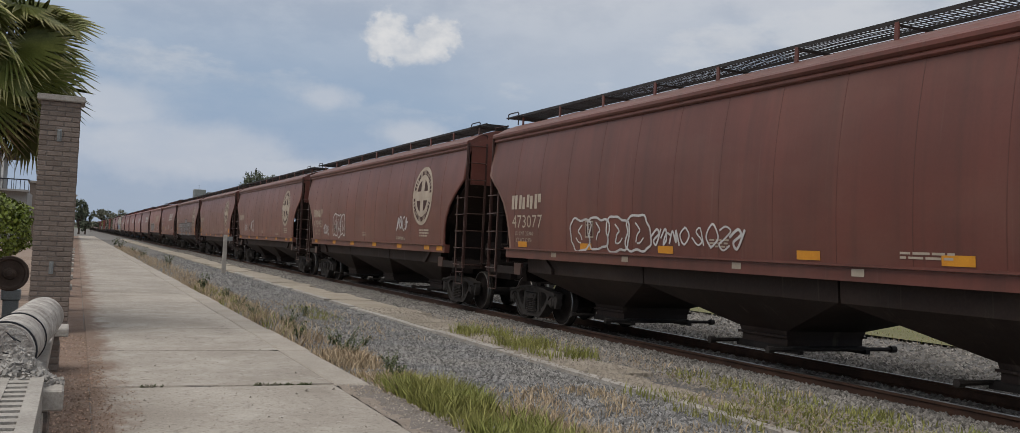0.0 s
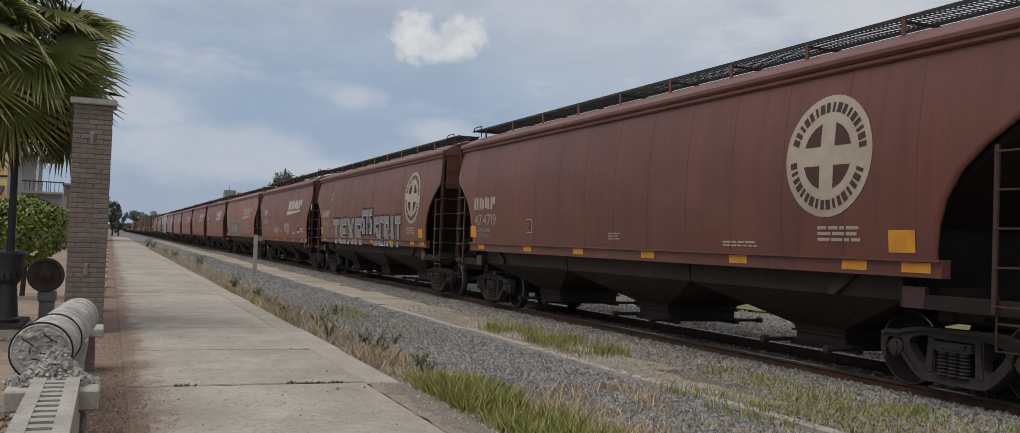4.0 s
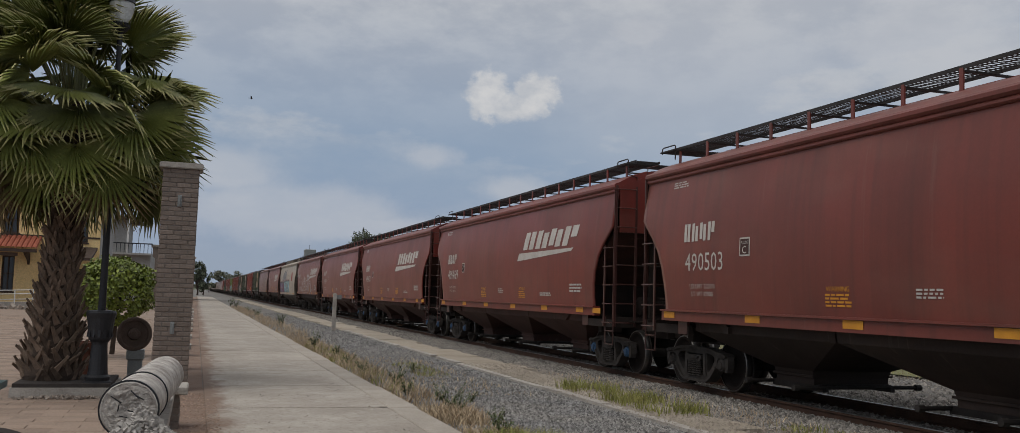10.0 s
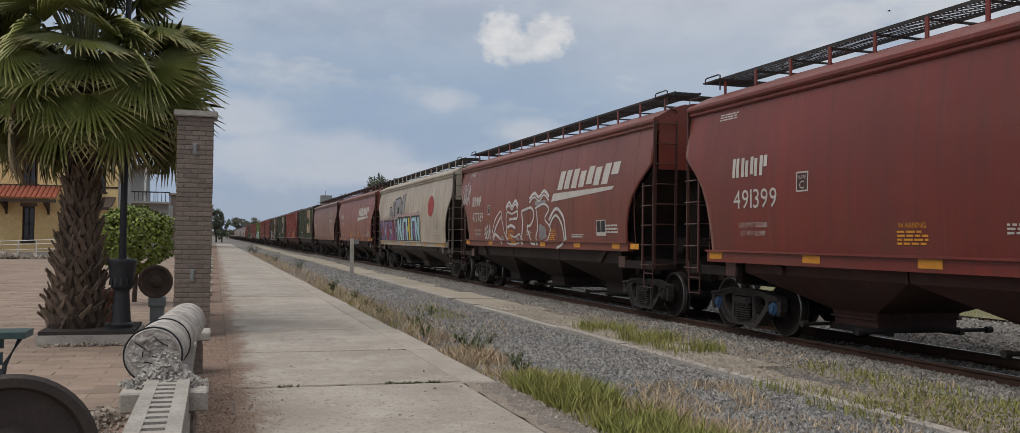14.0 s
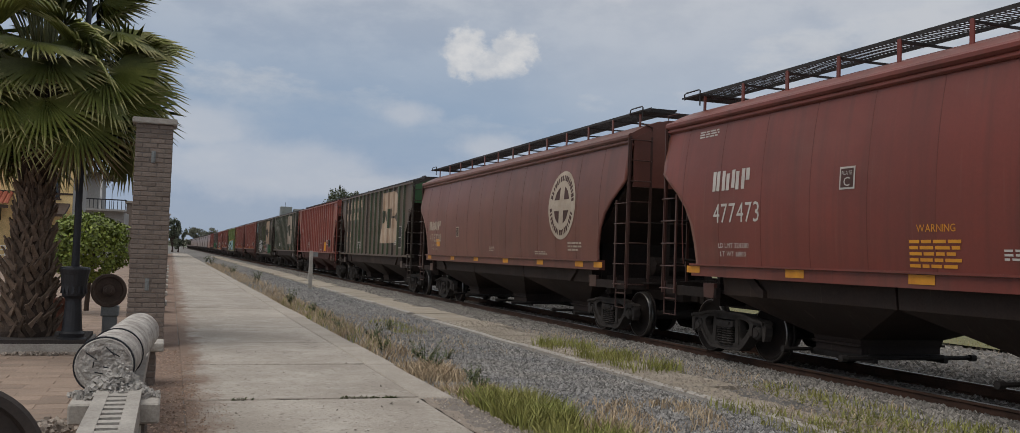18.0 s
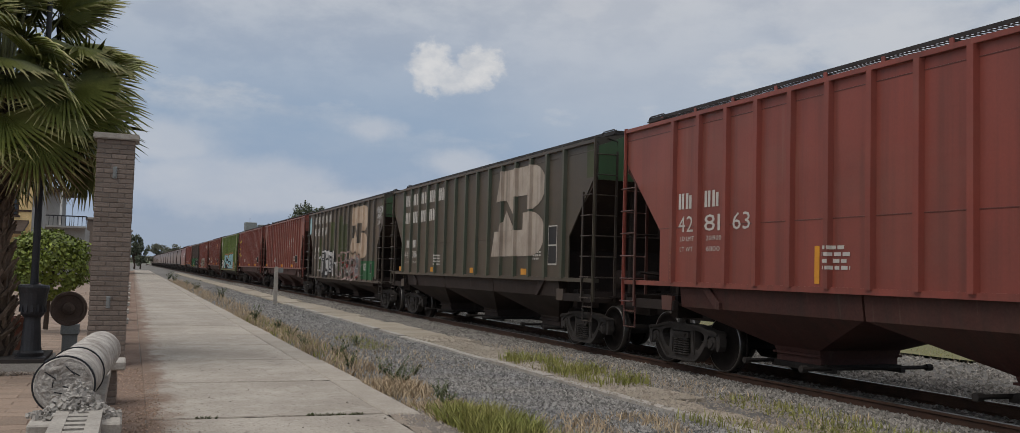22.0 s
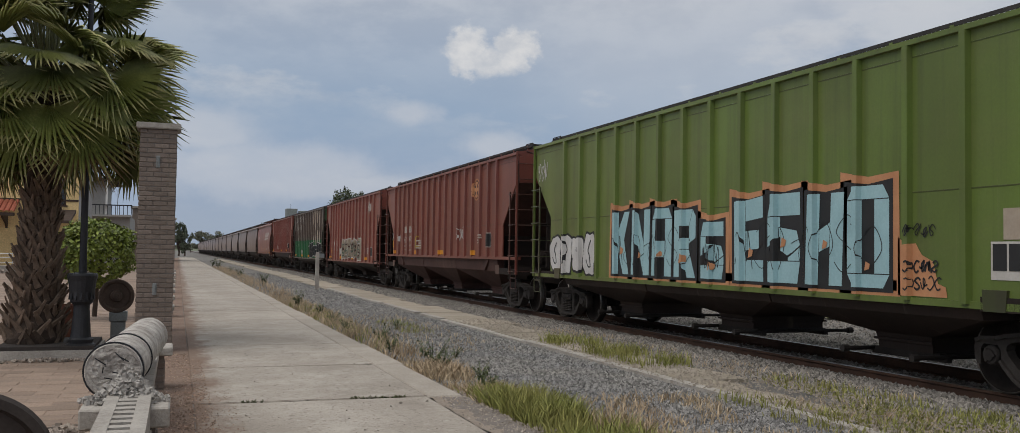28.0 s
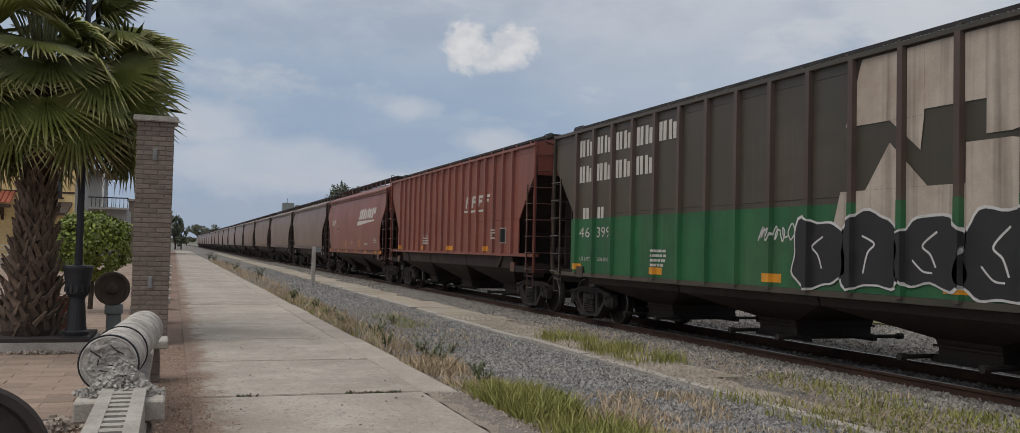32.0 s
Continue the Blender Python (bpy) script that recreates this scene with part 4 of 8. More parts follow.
TRAIN = []
for k, (kind, tint, under, label) in enumerate(CARS):
    a, b = COUPLINGS[k], COUPLINGS[k + 1]
    length = min((16.9, 17.3, 17.7, 18.3), key=lambda v: abs(v - (b - a)))
    car, wheels, half = freight_car(kind, length, tint, label, under, detailed=k < 27, place=k, inset=2.36 if k in (6, 14) else 2.10 if kind in ("older", "later") else 1.94, posts=10 if kind == "older" and k < 5 else 13 if kind in ("older", "later") else 15, blue=k in (8, 9, 10), seams=k in (0, 1, 2, 3, 4, 6, 11, 12, 13, 14), ends=(0.04, 0.13, 0.055) if k in (15, 17, 18, 21, 24) else None, ribs=(lambda i: GREEN if i in (14, 13, 8, 2) else (0.058, 0.098, 0.048)) if k == 15 else (lambda i: (0.05, 0.078, 0.047)) if k == 17 else (lambda i: (0.085, 0.06, 0.048)) if k == 24 else None)
    car.location = (TRACK_X, (a + b) / 2, 0)
    TRAIN.append((car, wheels, half, (a + b) / 2))

# ---- more materials ----
BRICKDUST = material("crumbled brick and earth", (0.24, 0.15, 0.11), (0.34, 0.26, 0.20), 0.97, 0, 5, 40, 0.5, island=0.4)
SOILJOINT = material("dark joint earth", (0.085, 0.065, 0.05), (0.13, 0.10, 0.08), 0.97, 0, 8, 50, 0.5)
EDGEDIRT = material("gritty brown-grey earth", (0.25, 0.20, 0.16), (0.36, 0.31, 0.26), 0.97, 0, 3.0, 34, 1.0, dist=0.03)
EDGESTONE = material("mixed grit and chips", (0.24, 0.20, 0.17), (0.38, 0.34, 0.29), 0.96, 0, 1.5, 40, 0.4, island=0.5)
STONYDIRT = material("stony grey-brown soil", (0.27, 0.225, 0.185), (0.37, 0.33, 0.28), 0.97, 0, 4.0, 38, 1.0, dist=0.03)
FRONDTIP = material("pale fan palm leaf tip", (0.38, 0.36, 0.17), (0.24, 0.24, 0.09), 0.7, 0, 3, 30, 0.1, rand=0.25)
TRUNK = material("palm trunk fibre", (0.085, 0.06, 0.045), (0.04, 0.028, 0.022), 0.95, 0, 6, 45, 0.9, dist=0.02)
STALK = material("green palm leaf stalk", (0.15, 0.16, 0.06), (0.10, 0.10, 0.04), 0.5, 0, 3, 30, 0.1, rand=0.2)
BOOT = material("dry palm leaf base", (0.23, 0.165, 0.12), (0.09, 0.065, 0.05), 0.9, 0, 8, 40, 0.5, rand=0.35)
FROND = material("fan palm leaf", (0.235, 0.255, 0.07), (0.12, 0.14, 0.04), 0.42, 0, 3, 30, 0.1, rand=0.4, spec=0.4)
DRYFROND = material("dry fan palm leaf", (0.27, 0.21, 0.11), (0.15, 0.11, 0.06), 0.8, 0, 3, 30, 0.1, rand=0.25)
LEAVES = material("clipped bush leaf", (0.20, 0.24, 0.035), (0.10, 0.145, 0.025), 0.5, 0, 2.5, 30, 0.1, island=0.45)
# distant haze is put into these two leaf colours by paling them
DARKLEAF = material("distant tree leaf", (0.125, 0.14, 0.09), (0.085, 0.10, 0.065), 0.8, 0, 0.5, 8, 0.1, island=0.4)
HAZYLEAF = material("tree leaf paled with haze", (0.20, 0.205, 0.15), (0.15, 0.155, 0.115), 0.85, 0, 0.5, 8, 0.1, island=0.35)
GRASS = material("green grass blade", (0.20, 0.23, 0.055), (0.32, 0.29, 0.10), 0.7, 0, 1.5, 20, 0, island=0.35)
STRAW = material("dry grass stalk", (0.50, 0.40, 0.27), (0.38, 0.28, 0.185), 0.85, 0, 1.2, 20, 0, island=0.3)
WEED = material("dull green weed leaf", (0.075, 0.10, 0.040), (0.12, 0.13, 0.06), 0.7, 0, 2, 20, 0, island=0.35)
YELLOWWALL = material("yellow stone wall", (0.80, 0.60, 0.30), (0.68, 0.49, 0.23), 0.9, 0, 1.2, 12, 0.3)
TILE = material("red roof tile", (0.40, 0.12, 0.07), (0.28, 0.08, 0.05), 0.85, 0, 3, 20, 0.3, rand=0.15)
WOODDARK = material("dark brown timber", (0.07, 0.045, 0.033), (0.04, 0.027, 0.02), 0.8, 0, 3, 30, 0.3)
WHITEPAINT = material("white painted steel", (0.72, 0.72, 0.70), (0.6, 0.6, 0.58), 0.6, 0, 4, 40, 0.05)
GLASS = material("dark window glass", (0.035, 0.04, 0.045), (0.02, 0.022, 0.025), 0.12, 0, 2, 20, 0, spec=0.6)
GREYWALL = material("pale grey render", (0.36, 0.355, 0.34), (0.29, 0.285, 0.27), 0.9, 0, 1, 12, 0.2)
TEAL = material("teal painted slat", (0.055, 0.095, 0.095), (0.035, 0.06, 0.06), 0.5, 0, 4, 40, 0.15)
FROSTED = material("frosted lantern glass", (0.62, 0.63, 0.63), (0.5, 0.5, 0.5), 0.35, 0, 4, 30, 0.0)
TERRACOTTA = material("terracotta pot", (0.22, 0.085, 0.055), (0.14, 0.06, 0.04), 0.85, 0, 5, 40, 0.3)
SOIL_AND_SHADE = material("dark planter soil and slot shade", (0.035, 0.03, 0.028), (0.06, 0.05, 0.045), 0.95, 0, 6, 40, 0.8)
RUBBLE = material("broken grey plaster", (0.44, 0.42, 0.39), (0.30, 0.28, 0.26), 0.95, 0, 9, 50, 0.7, island=0.25)
PEBBLE = material("rubble pebbles", (0.36, 0.31, 0.26), (0.26, 0.22, 0.19), 0.92, 0, 5, 40, 0.3, island=0.4)
DRYGROUND = material("dry grass verge", (0.215, 0.195, 0.105), (0.14, 0.145, 0.062), 0.95, 0, 0.7, 18, 0.8, dist=0.05)
PLAZA = material("plaza paving", (0.30, 0.225, 0.175), (0.24, 0.185, 0.15), 0.93, 0, 0.6, 20, 0.4)
SLEEPER = material("weathered sleeper", (0.12, 0.095, 0.08), (0.07, 0.055, 0.048), 0.9, 0, 3, 40, 0.5, rand=0.2)

PAVERFAR = material("weathered far paver", (0.33, 0.245, 0.19), (0.25, 0.19, 0.15), 0.92, 0, 0.5, 40, 0.5, island=0.18)

PLZ = -0.185   # the forecourt lies a step below the walk


# ---- platform ----
def platform():
    plat = thing("platform", "worn grey concrete platform walk with open joints", "platform", kind="structure")
    bm = BM()
    box(bm, 0.19, 3.0, -4, 190, -0.30, -0.02)
    part("bed", bm, MORTAR, plat)
    r = random.Random(3)
    edges = [-3.0, 1.0, 4.0, 7.0, 10.0, 13.0] + [13.0 + 3.0 * k for k in range(1, 60)]
    for a, b in zip(edges, edges[1:]):
        bm = BM()
        g = 0.012
        z = r.uniform(-0.006, 0.004)
        v = box(bm, 0.20, 2.58, a + g, b - g, -0.2, z)
        for q in v:
            if q.co.z > -0.1:
                q.co.z += r.uniform(-0.005, 0.005)
        bmesh.ops.bevel(bm, geom=[e for e in bm.edges if all(w.co.z > -0.1 for w in e.verts)], offset=0.012, segments=1, affect="EDGES")
        part("slab", bm, CONCRETE, plat)
        if a >= 10:
            bm = BM()
            v = box(bm, 2.605, 3.0 + r.uniform(-0.02, 0.02), a + 0.01, b - 0.01, -0.25, z - 0.004)
            bmesh.ops.bevel(bm, geom=[e for e in bm.edges if all(w.co.z > -0.1 for w in e.verts)], offset=0.02, segments=1, affect="EDGES")
            part("kerb", bm, KERB, plat)
    # near the walk's start the kerb is gone and broken stone shows
    bm = BM()
    n = 110
    rows = []
    for i in range(n + 1):
        y = -3 + 13 * i / n
        e = 3.16 + 0.10 * noise.noise((y * 0.9, 3, 1)) + 0.05 * noise.noise((y * 4.0, 8, 1))
        xs = [(2.585 + 0.03 * noise.noise((y * 3.0, 1, 6)), -0.006)] + [(2.64 + (e - 2.64) * j / 6, -0.016 - 0.045 * (j / 6) ** 1.5) for j in range(7)] + [(e + 0.10, -0.12)]
        rows.append([bm.verts.new((x, y, z + 0.014 * noise.noise((x * 9, y * 9, 2)))) for x, z in xs])
    for a, b in zip(rows, rows[1:]):
        for i in range(8):
            bm.faces.new((a[i], a[i + 1], b[i + 1], b[i]))
    part("broken_edge", bm, EDGEDIRT, plat, "broken stony edge of the walk")
    # dirt between the piers and the walk
    bm = BM()
    rows = []
    for i in range(61):
        y = -3 + 3.0 * i
        rows.append([bm.verts.new((x, y, z + r.uniform(-0.008, 0.008))) for x, z in ((-0.64, -0.30), (-0.62, -0.03), (-0.35, -0.02), (-0.05, -0.018), (0.198, -0.022))])
    for a, b in zip(rows, rows[1:]):
        for i in range(4):
            bm.faces.new((a[i], a[i + 1], b[i + 1], b[i]))
    solid("dirt_strip", bm, DIRT, "reddish dirt strip beside the concrete walk", "dirt", "structure")
    # earth in the open joints
    for y0, wd in ((7.0, 0.008), (10.0, 0.017), (13.0, 0.010), (16.0, 0.010), (19.0, 0.010)):
        bm = BM()
        line = []
        for i in range(61):
            x = 0.22 + 2.36 * i / 60
            y = y0 + 0.035 * noise.noise((x * 2.1, y0, 1)) + 0.015 * noise.noise((x * 9, y0, 4))
            w = wd * (0.7 + 0.9 * abs(noise.noise((x * 5, y0, 8))))
            line.append((bm.verts.new((x, y - w, 0.0075)), bm.verts.new((x, y + w, 0.0075))))
        for (a, b), (c, d) in zip(line, line[1:]):
            bm.faces.new((a, c, d, b))
        part("joint_earth", bm, SOILJOINT, plat, "dark earth in an open joint")
    # weeds in the cracked joint
    bm = BM()
    for i in range(420):
        x = r.uniform(0.5, 2.55)
        if noise.noise((x * 2.2, 0, 5)) < (0.12 if x < 1.75 else -0.25):
            continue
        y = 10.0 + 0.06 * noise.noise((x * 2, 1, 1)) + r.uniform(-0.025, 0.025)
        h, a = r.uniform(0.008, 0.03), r.uniform(0, 6.28)
        d = Vector((math.cos(a), math.sin(a), 0)) * 0.012
        b0 = Vector((x, y, -0.005))
        bm.faces.new([bm.verts.new(b0 - d), bm.verts.new(b0 + d), bm.verts.new(b0 + d * 2 + Vector((d.y, d.x, h * 1.3)))])
    solid("joint_weeds", bm, WEED, "low weeds growing in a cracked slab joint", "weeds", "stuff")


def path():
    """The old concrete path beside the track, in worn lengths with a pale edge."""
    p = thing("old_path", "worn broken concrete path beside the track", "path", kind="structure")
    r = random.Random(5)
    y = -3.0
    while y < 160:
        ln = r.uniform(1.6, 3.2)
        if y > 60:
            ln = 8
        bm = BM()
        z = r.uniform(-0.065, -0.04)
        x0, x1 = 6.22 + r.uniform(-0.03, 0.03), 7.35 + r.uniform(-0.25, 0.12)
        if y > 6.5:
            n = 6
            if y < 12:
                x1 = min(x1, 6.45 + 0.16 * (y - 6.5))
            left = [(x0 + r.uniform(-0.02, 0.02), y + 0.02 + (ln - 0.04) * i / n) for i in range(n + 1)]
            right = [(x1 + r.uniform(-0.09, 0.09), y + 0.02 + (ln - 0.04) * i / n) for i in range(n, -1, -1)]
            plate(bm, left + right, "z", -0.2, z)
            part("slab", bm, PATHCON, p)
        bm = BM()
        box(bm, 6.03 + r.uniform(-0.02, 0.02), 6.19, y + 0.015, y + ln - 0.015 - (r.random() < 0.3) * 0.5, -0.2, z + 0.015 + r.uniform(-0.015, 0.010))
        part("edging", bm, CAST if y < 40 else PATHCON, p, "pale edging stone")
        y += ln


def sleepers():
    tr = thing("sleeper_bed", "weathered sleepers under the rails", "sleepers", kind="structure")
    bm = BM()
    box(bm, -1.28, 1.28, -0.12, 0.12, -0.32, -0.165)
    me = mesh("sleeper", bm, SLEEPER)
    for i in range(-20, 90):
        ob = new("sleeper", me)
        ob.parent = tr
        ob.location = (TRACK_X + rng.uniform(-0.03, 0.03), i * 0.6, 0)
    # trodden ballast between the rails
    bm = BM()
    box(bm, TRACK_X - 0.66, TRACK_X + 0.66, -20, 500, -0.3, -0.175)
    part("ballast_bed", bm, GRAVEL, tr)


platform()
path()
sleepers()


# ---- piers, pillar and the fallen column ----
def brick_mesh(w, d, h):
    bm = BM()
    box(bm, -w / 2, w / 2, -d / 2, d / 2, 0, h)
    bmesh.ops.bevel(bm, geom=bm.edges[:], offset=0.006, segments=1, affect="EDGES")
    return mesh("brick", bm, BRICK)


def brick_pillar(x0, x1, y0, y1, top, name, label, cap=True, group=""):
    """A brick pillar: a mortar core with bricks set proud on its four faces."""
    p = thing(name, label, "pillar", group=group)
    bm = BM()
    box(bm, x0 + 0.005, x1 - 0.005, y0 + 0.005, y1 - 0.005, -0.05, top)
    part("core", bm, MORTAR, p)
    r = random.Random(int(y0 * 10))
    h, g = 0.062, 0.011
    rows = int((top - 0.0) / (h + g))
    full = (x1 - x0 - 2 * g) / 2.5
    m_full, m_half = brick_mesh(full, 0.05, h), brick_mesh(full / 2 - g * 0.2, 0.05, h)
    side_len = (y1 - y0 - 2 * g) / 2.5
    s_full, s_half = brick_mesh(side_len, 0.05, h), brick_mesh(side_len / 2 - g * 0.2, 0.05, h)
    for k in range(rows):
        z = 0.005 + k * (h + g)
        for face in range(4 if y0 < 20 else 1):
            a0, a1 = (x0, x1) if face % 2 == 0 else (y0, y1)
            L = full if face % 2 == 0 else side_len
            seq = [L, L, L / 2] if (k + face) % 2 == 0 else [L / 2, L, L]
            a = a0
            for ln in seq:
                c = a + ln / 2
                big = ln > L * 0.75
                me = (m_full if big else m_half) if face % 2 == 0 else (s_full if big else s_half)
                o = r.uniform(-0.004, 0.004)
                at = {0: pose(c, y0 + 0.02 + o, z), 1: pose(x1 - 0.02 + o, c, z, 0, 0, 90), 2: pose(c, y1 - 0.02 + o, z), 3: pose(x0 + 0.02 + o, c, z, 0, 0, 90)}[face]
                ob = new("brick", me)
                ob.parent = p
                ob.matrix_basis = at
                a += ln + g
    if cap:
        bm = BM()
        box(bm, x0 - 0.06, x1 + 0.06, y0 - 0.06, y1 + 0.06, top, top + 0.09)
        bmesh.ops.bevel(bm, geom=bm.edges[:], offset=0.012, segments=2, affect="EDGES")
        part("cap_stone", bm, CAST, p, "grey cast stone cap")
    return p


PX0, PX1, PY0 = -0.565, -0.045, 15.35
pil = brick_pillar(PX0, PX1, PY0, PY0 + 0.5, 3.36, "brick_pillar", "tall grey-brown brick pillar with a cast stone cap")
for z in (2.86, 0.93):
    bm = BM()
    box(bm, -0.335, -0.275, PY0 - 0.03, PY0 + 0.01, z - 0.09, z + 0.09)
    box(bm, -0.318, -0.292, PY0 - 0.045, PY0 - 0.03, z - 0.07, z + 0.07)
    bmesh.ops.bevel(bm, geom=bm.edges[:], offset=0.005, segments=1, affect="EDGES")
    part("outlet_box", bm, GREYBOX, pil, "small weathered conduit box")
brick_pillar(-0.60, -0.12, 60.0, 60.5, 3.3, "brick_pillar", "tall grey-brown brick pillar farther along the walk")

for k, (y, w) in enumerate(((6.95, 0.5), (11.4, 0.5), (19.6, 0.45), (23.4, 0.45), (27.4, 0.45), (31.5, 0.45), (36, 0.45), (41, 0.45), (47, 0.45), (53, 0.45))):
    pier = brick_pillar(-0.46, -0.10, y - 0.2, y + 0.2, 0.36, "low_pier", "low brick pier with a pale stone slab on top", cap=False, group="low piers along the walk")
    bm = BM()
    v = box(bm, -0.57, -0.015, y - 0.26, y + 0.26, 0.365, 0.50 if k == 0 else 0.46)
    bmesh.ops.bevel(bm, geom=bm.edges[:], offset=0.012, segments=1, affect="EDGES")
    part("slab_top", bm, CAST, pier, "chipped pale cast stone slab")

# the beam with slots, leaning from the first pier towards the viewer
bm = BM()
bx = -0.275
for sx in (-1, 1):
    box(bm, bx + (0.058 if sx > 0 else -0.140), bx + (0.140 if sx > 0 else -0.058), 2.4, 7.05, 0.36, 0.555)
yy = 2.4
while yy < 7.05:
    e = min(yy + rng.uniform(0.085, 0.105), 7.05)
    box(bm, bx - 0.0579, bx + 0.0579, yy, e, 0.361, 0.552)
    yy += 0.165
beam = thing("slotted_beam", "pale concrete beam with a row of dark slots", "concrete beam")
part("beam", bm, CAST, beam)
# the hollow slots' shade is a near-black block laid inside them
bm = BM()
box(bm, bx - 0.0578, bx + 0.0578, 2.41, 7.04, 0.37, 0.44)
part("slot_filling", bm, SOIL_AND_SHADE, beam, "black block that puts shade into the hollow slots")
bm = BM()
box(bm, bx - 0.12, bx + 0.12, 7.3, 11.4, 0.34, 0.455)
solid("concrete_beam", bm, CAST, "pale concrete beam lying across two piers", "concrete beam")
bm = BM()
box(bm, bx - 0.1, bx + 0.15, 2.4, 6.7, -0.03, 0.355)
solid("low_wall", bm, KERB, "low rendered wall under the slotted beam", "wall")


def rubble(name, label, place, mat, n, spread, heap, size, seed):
    """A heap of broken pieces, each an uneven lump."""
    r = random.Random(seed)
    bm = BM()
    for i in range(n):
        a, d = r.uniform(0, 6.28), abs(r.gauss(0, 0.5))
        d = min(d, 1.15)
        s = size * r.uniform(0.4, 1.2)
        c = Vector((place[0] + math.cos(a) * d * spread[0], place[1] + math.sin(a) * d * spread[1], place[2] + max(0, heap * (1 - d)) * r.uniform(0.3, 1.0) + s * 0.3))
        q = Euler((r.uniform(0, 6), r.uniform(0, 6), r.uniform(0, 6))).to_matrix()
        dims = Vector((s * r.uniform(0.6, 1.2), s * r.uniform(0.5, 1), s * r.uniform(0.4, 0.8)))
        pts = [Vector((x, y, z)) for x in (-0.5, 0.5) for y in (-0.5, 0.5) for z in (-0.5, 0.5)]
        vs = [bm.verts.new(c + q @ Vector((p.x * dims.x * r.uniform(0.6, 1.1), p.y * dims.y * r.uniform(0.6, 1.1), p.z * dims.z * r.uniform(0.6, 1.1)))) for p in pts]
        for f in ((0, 1, 3, 2), (4, 6, 7, 5), (0, 4, 5, 1), (2, 3, 7, 6), (0, 2, 6, 4), (1, 5, 7, 3)):
            bm.faces.new([vs[j] for j in f])
    return solid(name, bm, mat, label, "rubble", "stuff")


rubble("plaster_rubble", "broken white plaster heaped on the stone slab", (-0.30, 7.02, 0.50), RUBBLE, 1300, (0.25, 0.20), 0.22, 0.038, 11)
rubble("pebble_heap", "small heap of brown rubble beside the wall", (-0.98, 9.4, PLZ), PEBBLE, 420, (0.26, 0.7), 0.09, 0.055, 12)
rubble("pebble_heap", "loose brown pebbles along the planter", (-1.8, 16.0, PLZ - 0.01), PEBBLE, 260, (0.75, 0.16), 0.03, 0.045, 13)

# the column: a whitewashed drum with two iron hoops and a rough broken end
A, B = Vector((-0.40, 7.28, 0.675)), Vector((-0.235, 9.9, 0.70))
d = (B - A).normalized()
col = thing("fallen_column", "fallen whitewashed stone column lying on the beam", "column")
bm = BM()
n = 36
prof = [(0.0, 0.186), (0.012, 0.196), (0.5, 0.192), (1.2, 0.186), (2.0, 0.181), (2.55, 0.178), (2.62, 0.165)]
u = d.cross(Vector((0, 0, 1))).normalized()
w = d.cross(u)
rings = []
for o, rad in prof:
    rings.append([A + d * o + (u * math.cos(t) + w * math.sin(t)) * (rad * (1 + 0.015 * noise.noise((math.cos(t) * 3, math.sin(t) * 3, o * 4)))) for t in (2 * math.pi * k / n for k in range(n))])
loft(bm, rings)
part("shaft", bm, WHITEWASH, col, smooth=False)
bm = BM()
c0 = bm.verts.new(A - d * 0.006)
prev = None
rr = random.Random(4)
for j in range(1, 13):
    q = 0.997 * j / 12
    ring = []
    for k in range(n):
        t = 2 * math.pi * k / n
        e = (u * math.cos(t) + w * math.sin(t)) * 0.187 * q
        deep = 0.016 * noise.noise(e * 22) + 0.009 * noise.noise(e * 60) if j < 12 else 0.0
        ring.append(bm.verts.new(A - d * (0.004 + deep) + e))
    for k in range(n):
        if prev is None:
            bm.faces.new((c0, ring[k], ring[(k + 1) % n]))
        else:
            bm.faces.new((prev[k], ring[k], ring[(k + 1) % n], prev[(k + 1) % n]))
    prev = ring
part("broken_end", bm, WHITEWASH, col, "rough broken end face")
for o, rad in ((0.02, 0.205), (0.72, 0.200)):
    bm = BM()
    loft(bm, [[A + d * (o + s) + (u * math.cos(t) + w * math.sin(t)) * q for t in (2 * math.pi * k / n for k in range(n))] for s, q in ((-0.012, rad - 0.012), (-0.012, rad), (0.012, rad), (0.012, rad - 0.012))], caps=False)
    part("hoop", bm, IRON, col, "black iron hoop")
for k in range(7):
    bm = BM()
    t = k * 0.9 + 0.3
    p = A - d * 0.02 + (u * math.cos(t) + w * math.sin(t)) * rr.uniform(0.05, 0.14)
    tube(bm, [p, p - d * 0.016 + u * rr.uniform(-0.09, 0.09) + w * rr.uniform(-0.09, 0.09)], 0.0045, 5)
    part("bar_end", bm, IRON, col, "rusty reinforcing bar end")


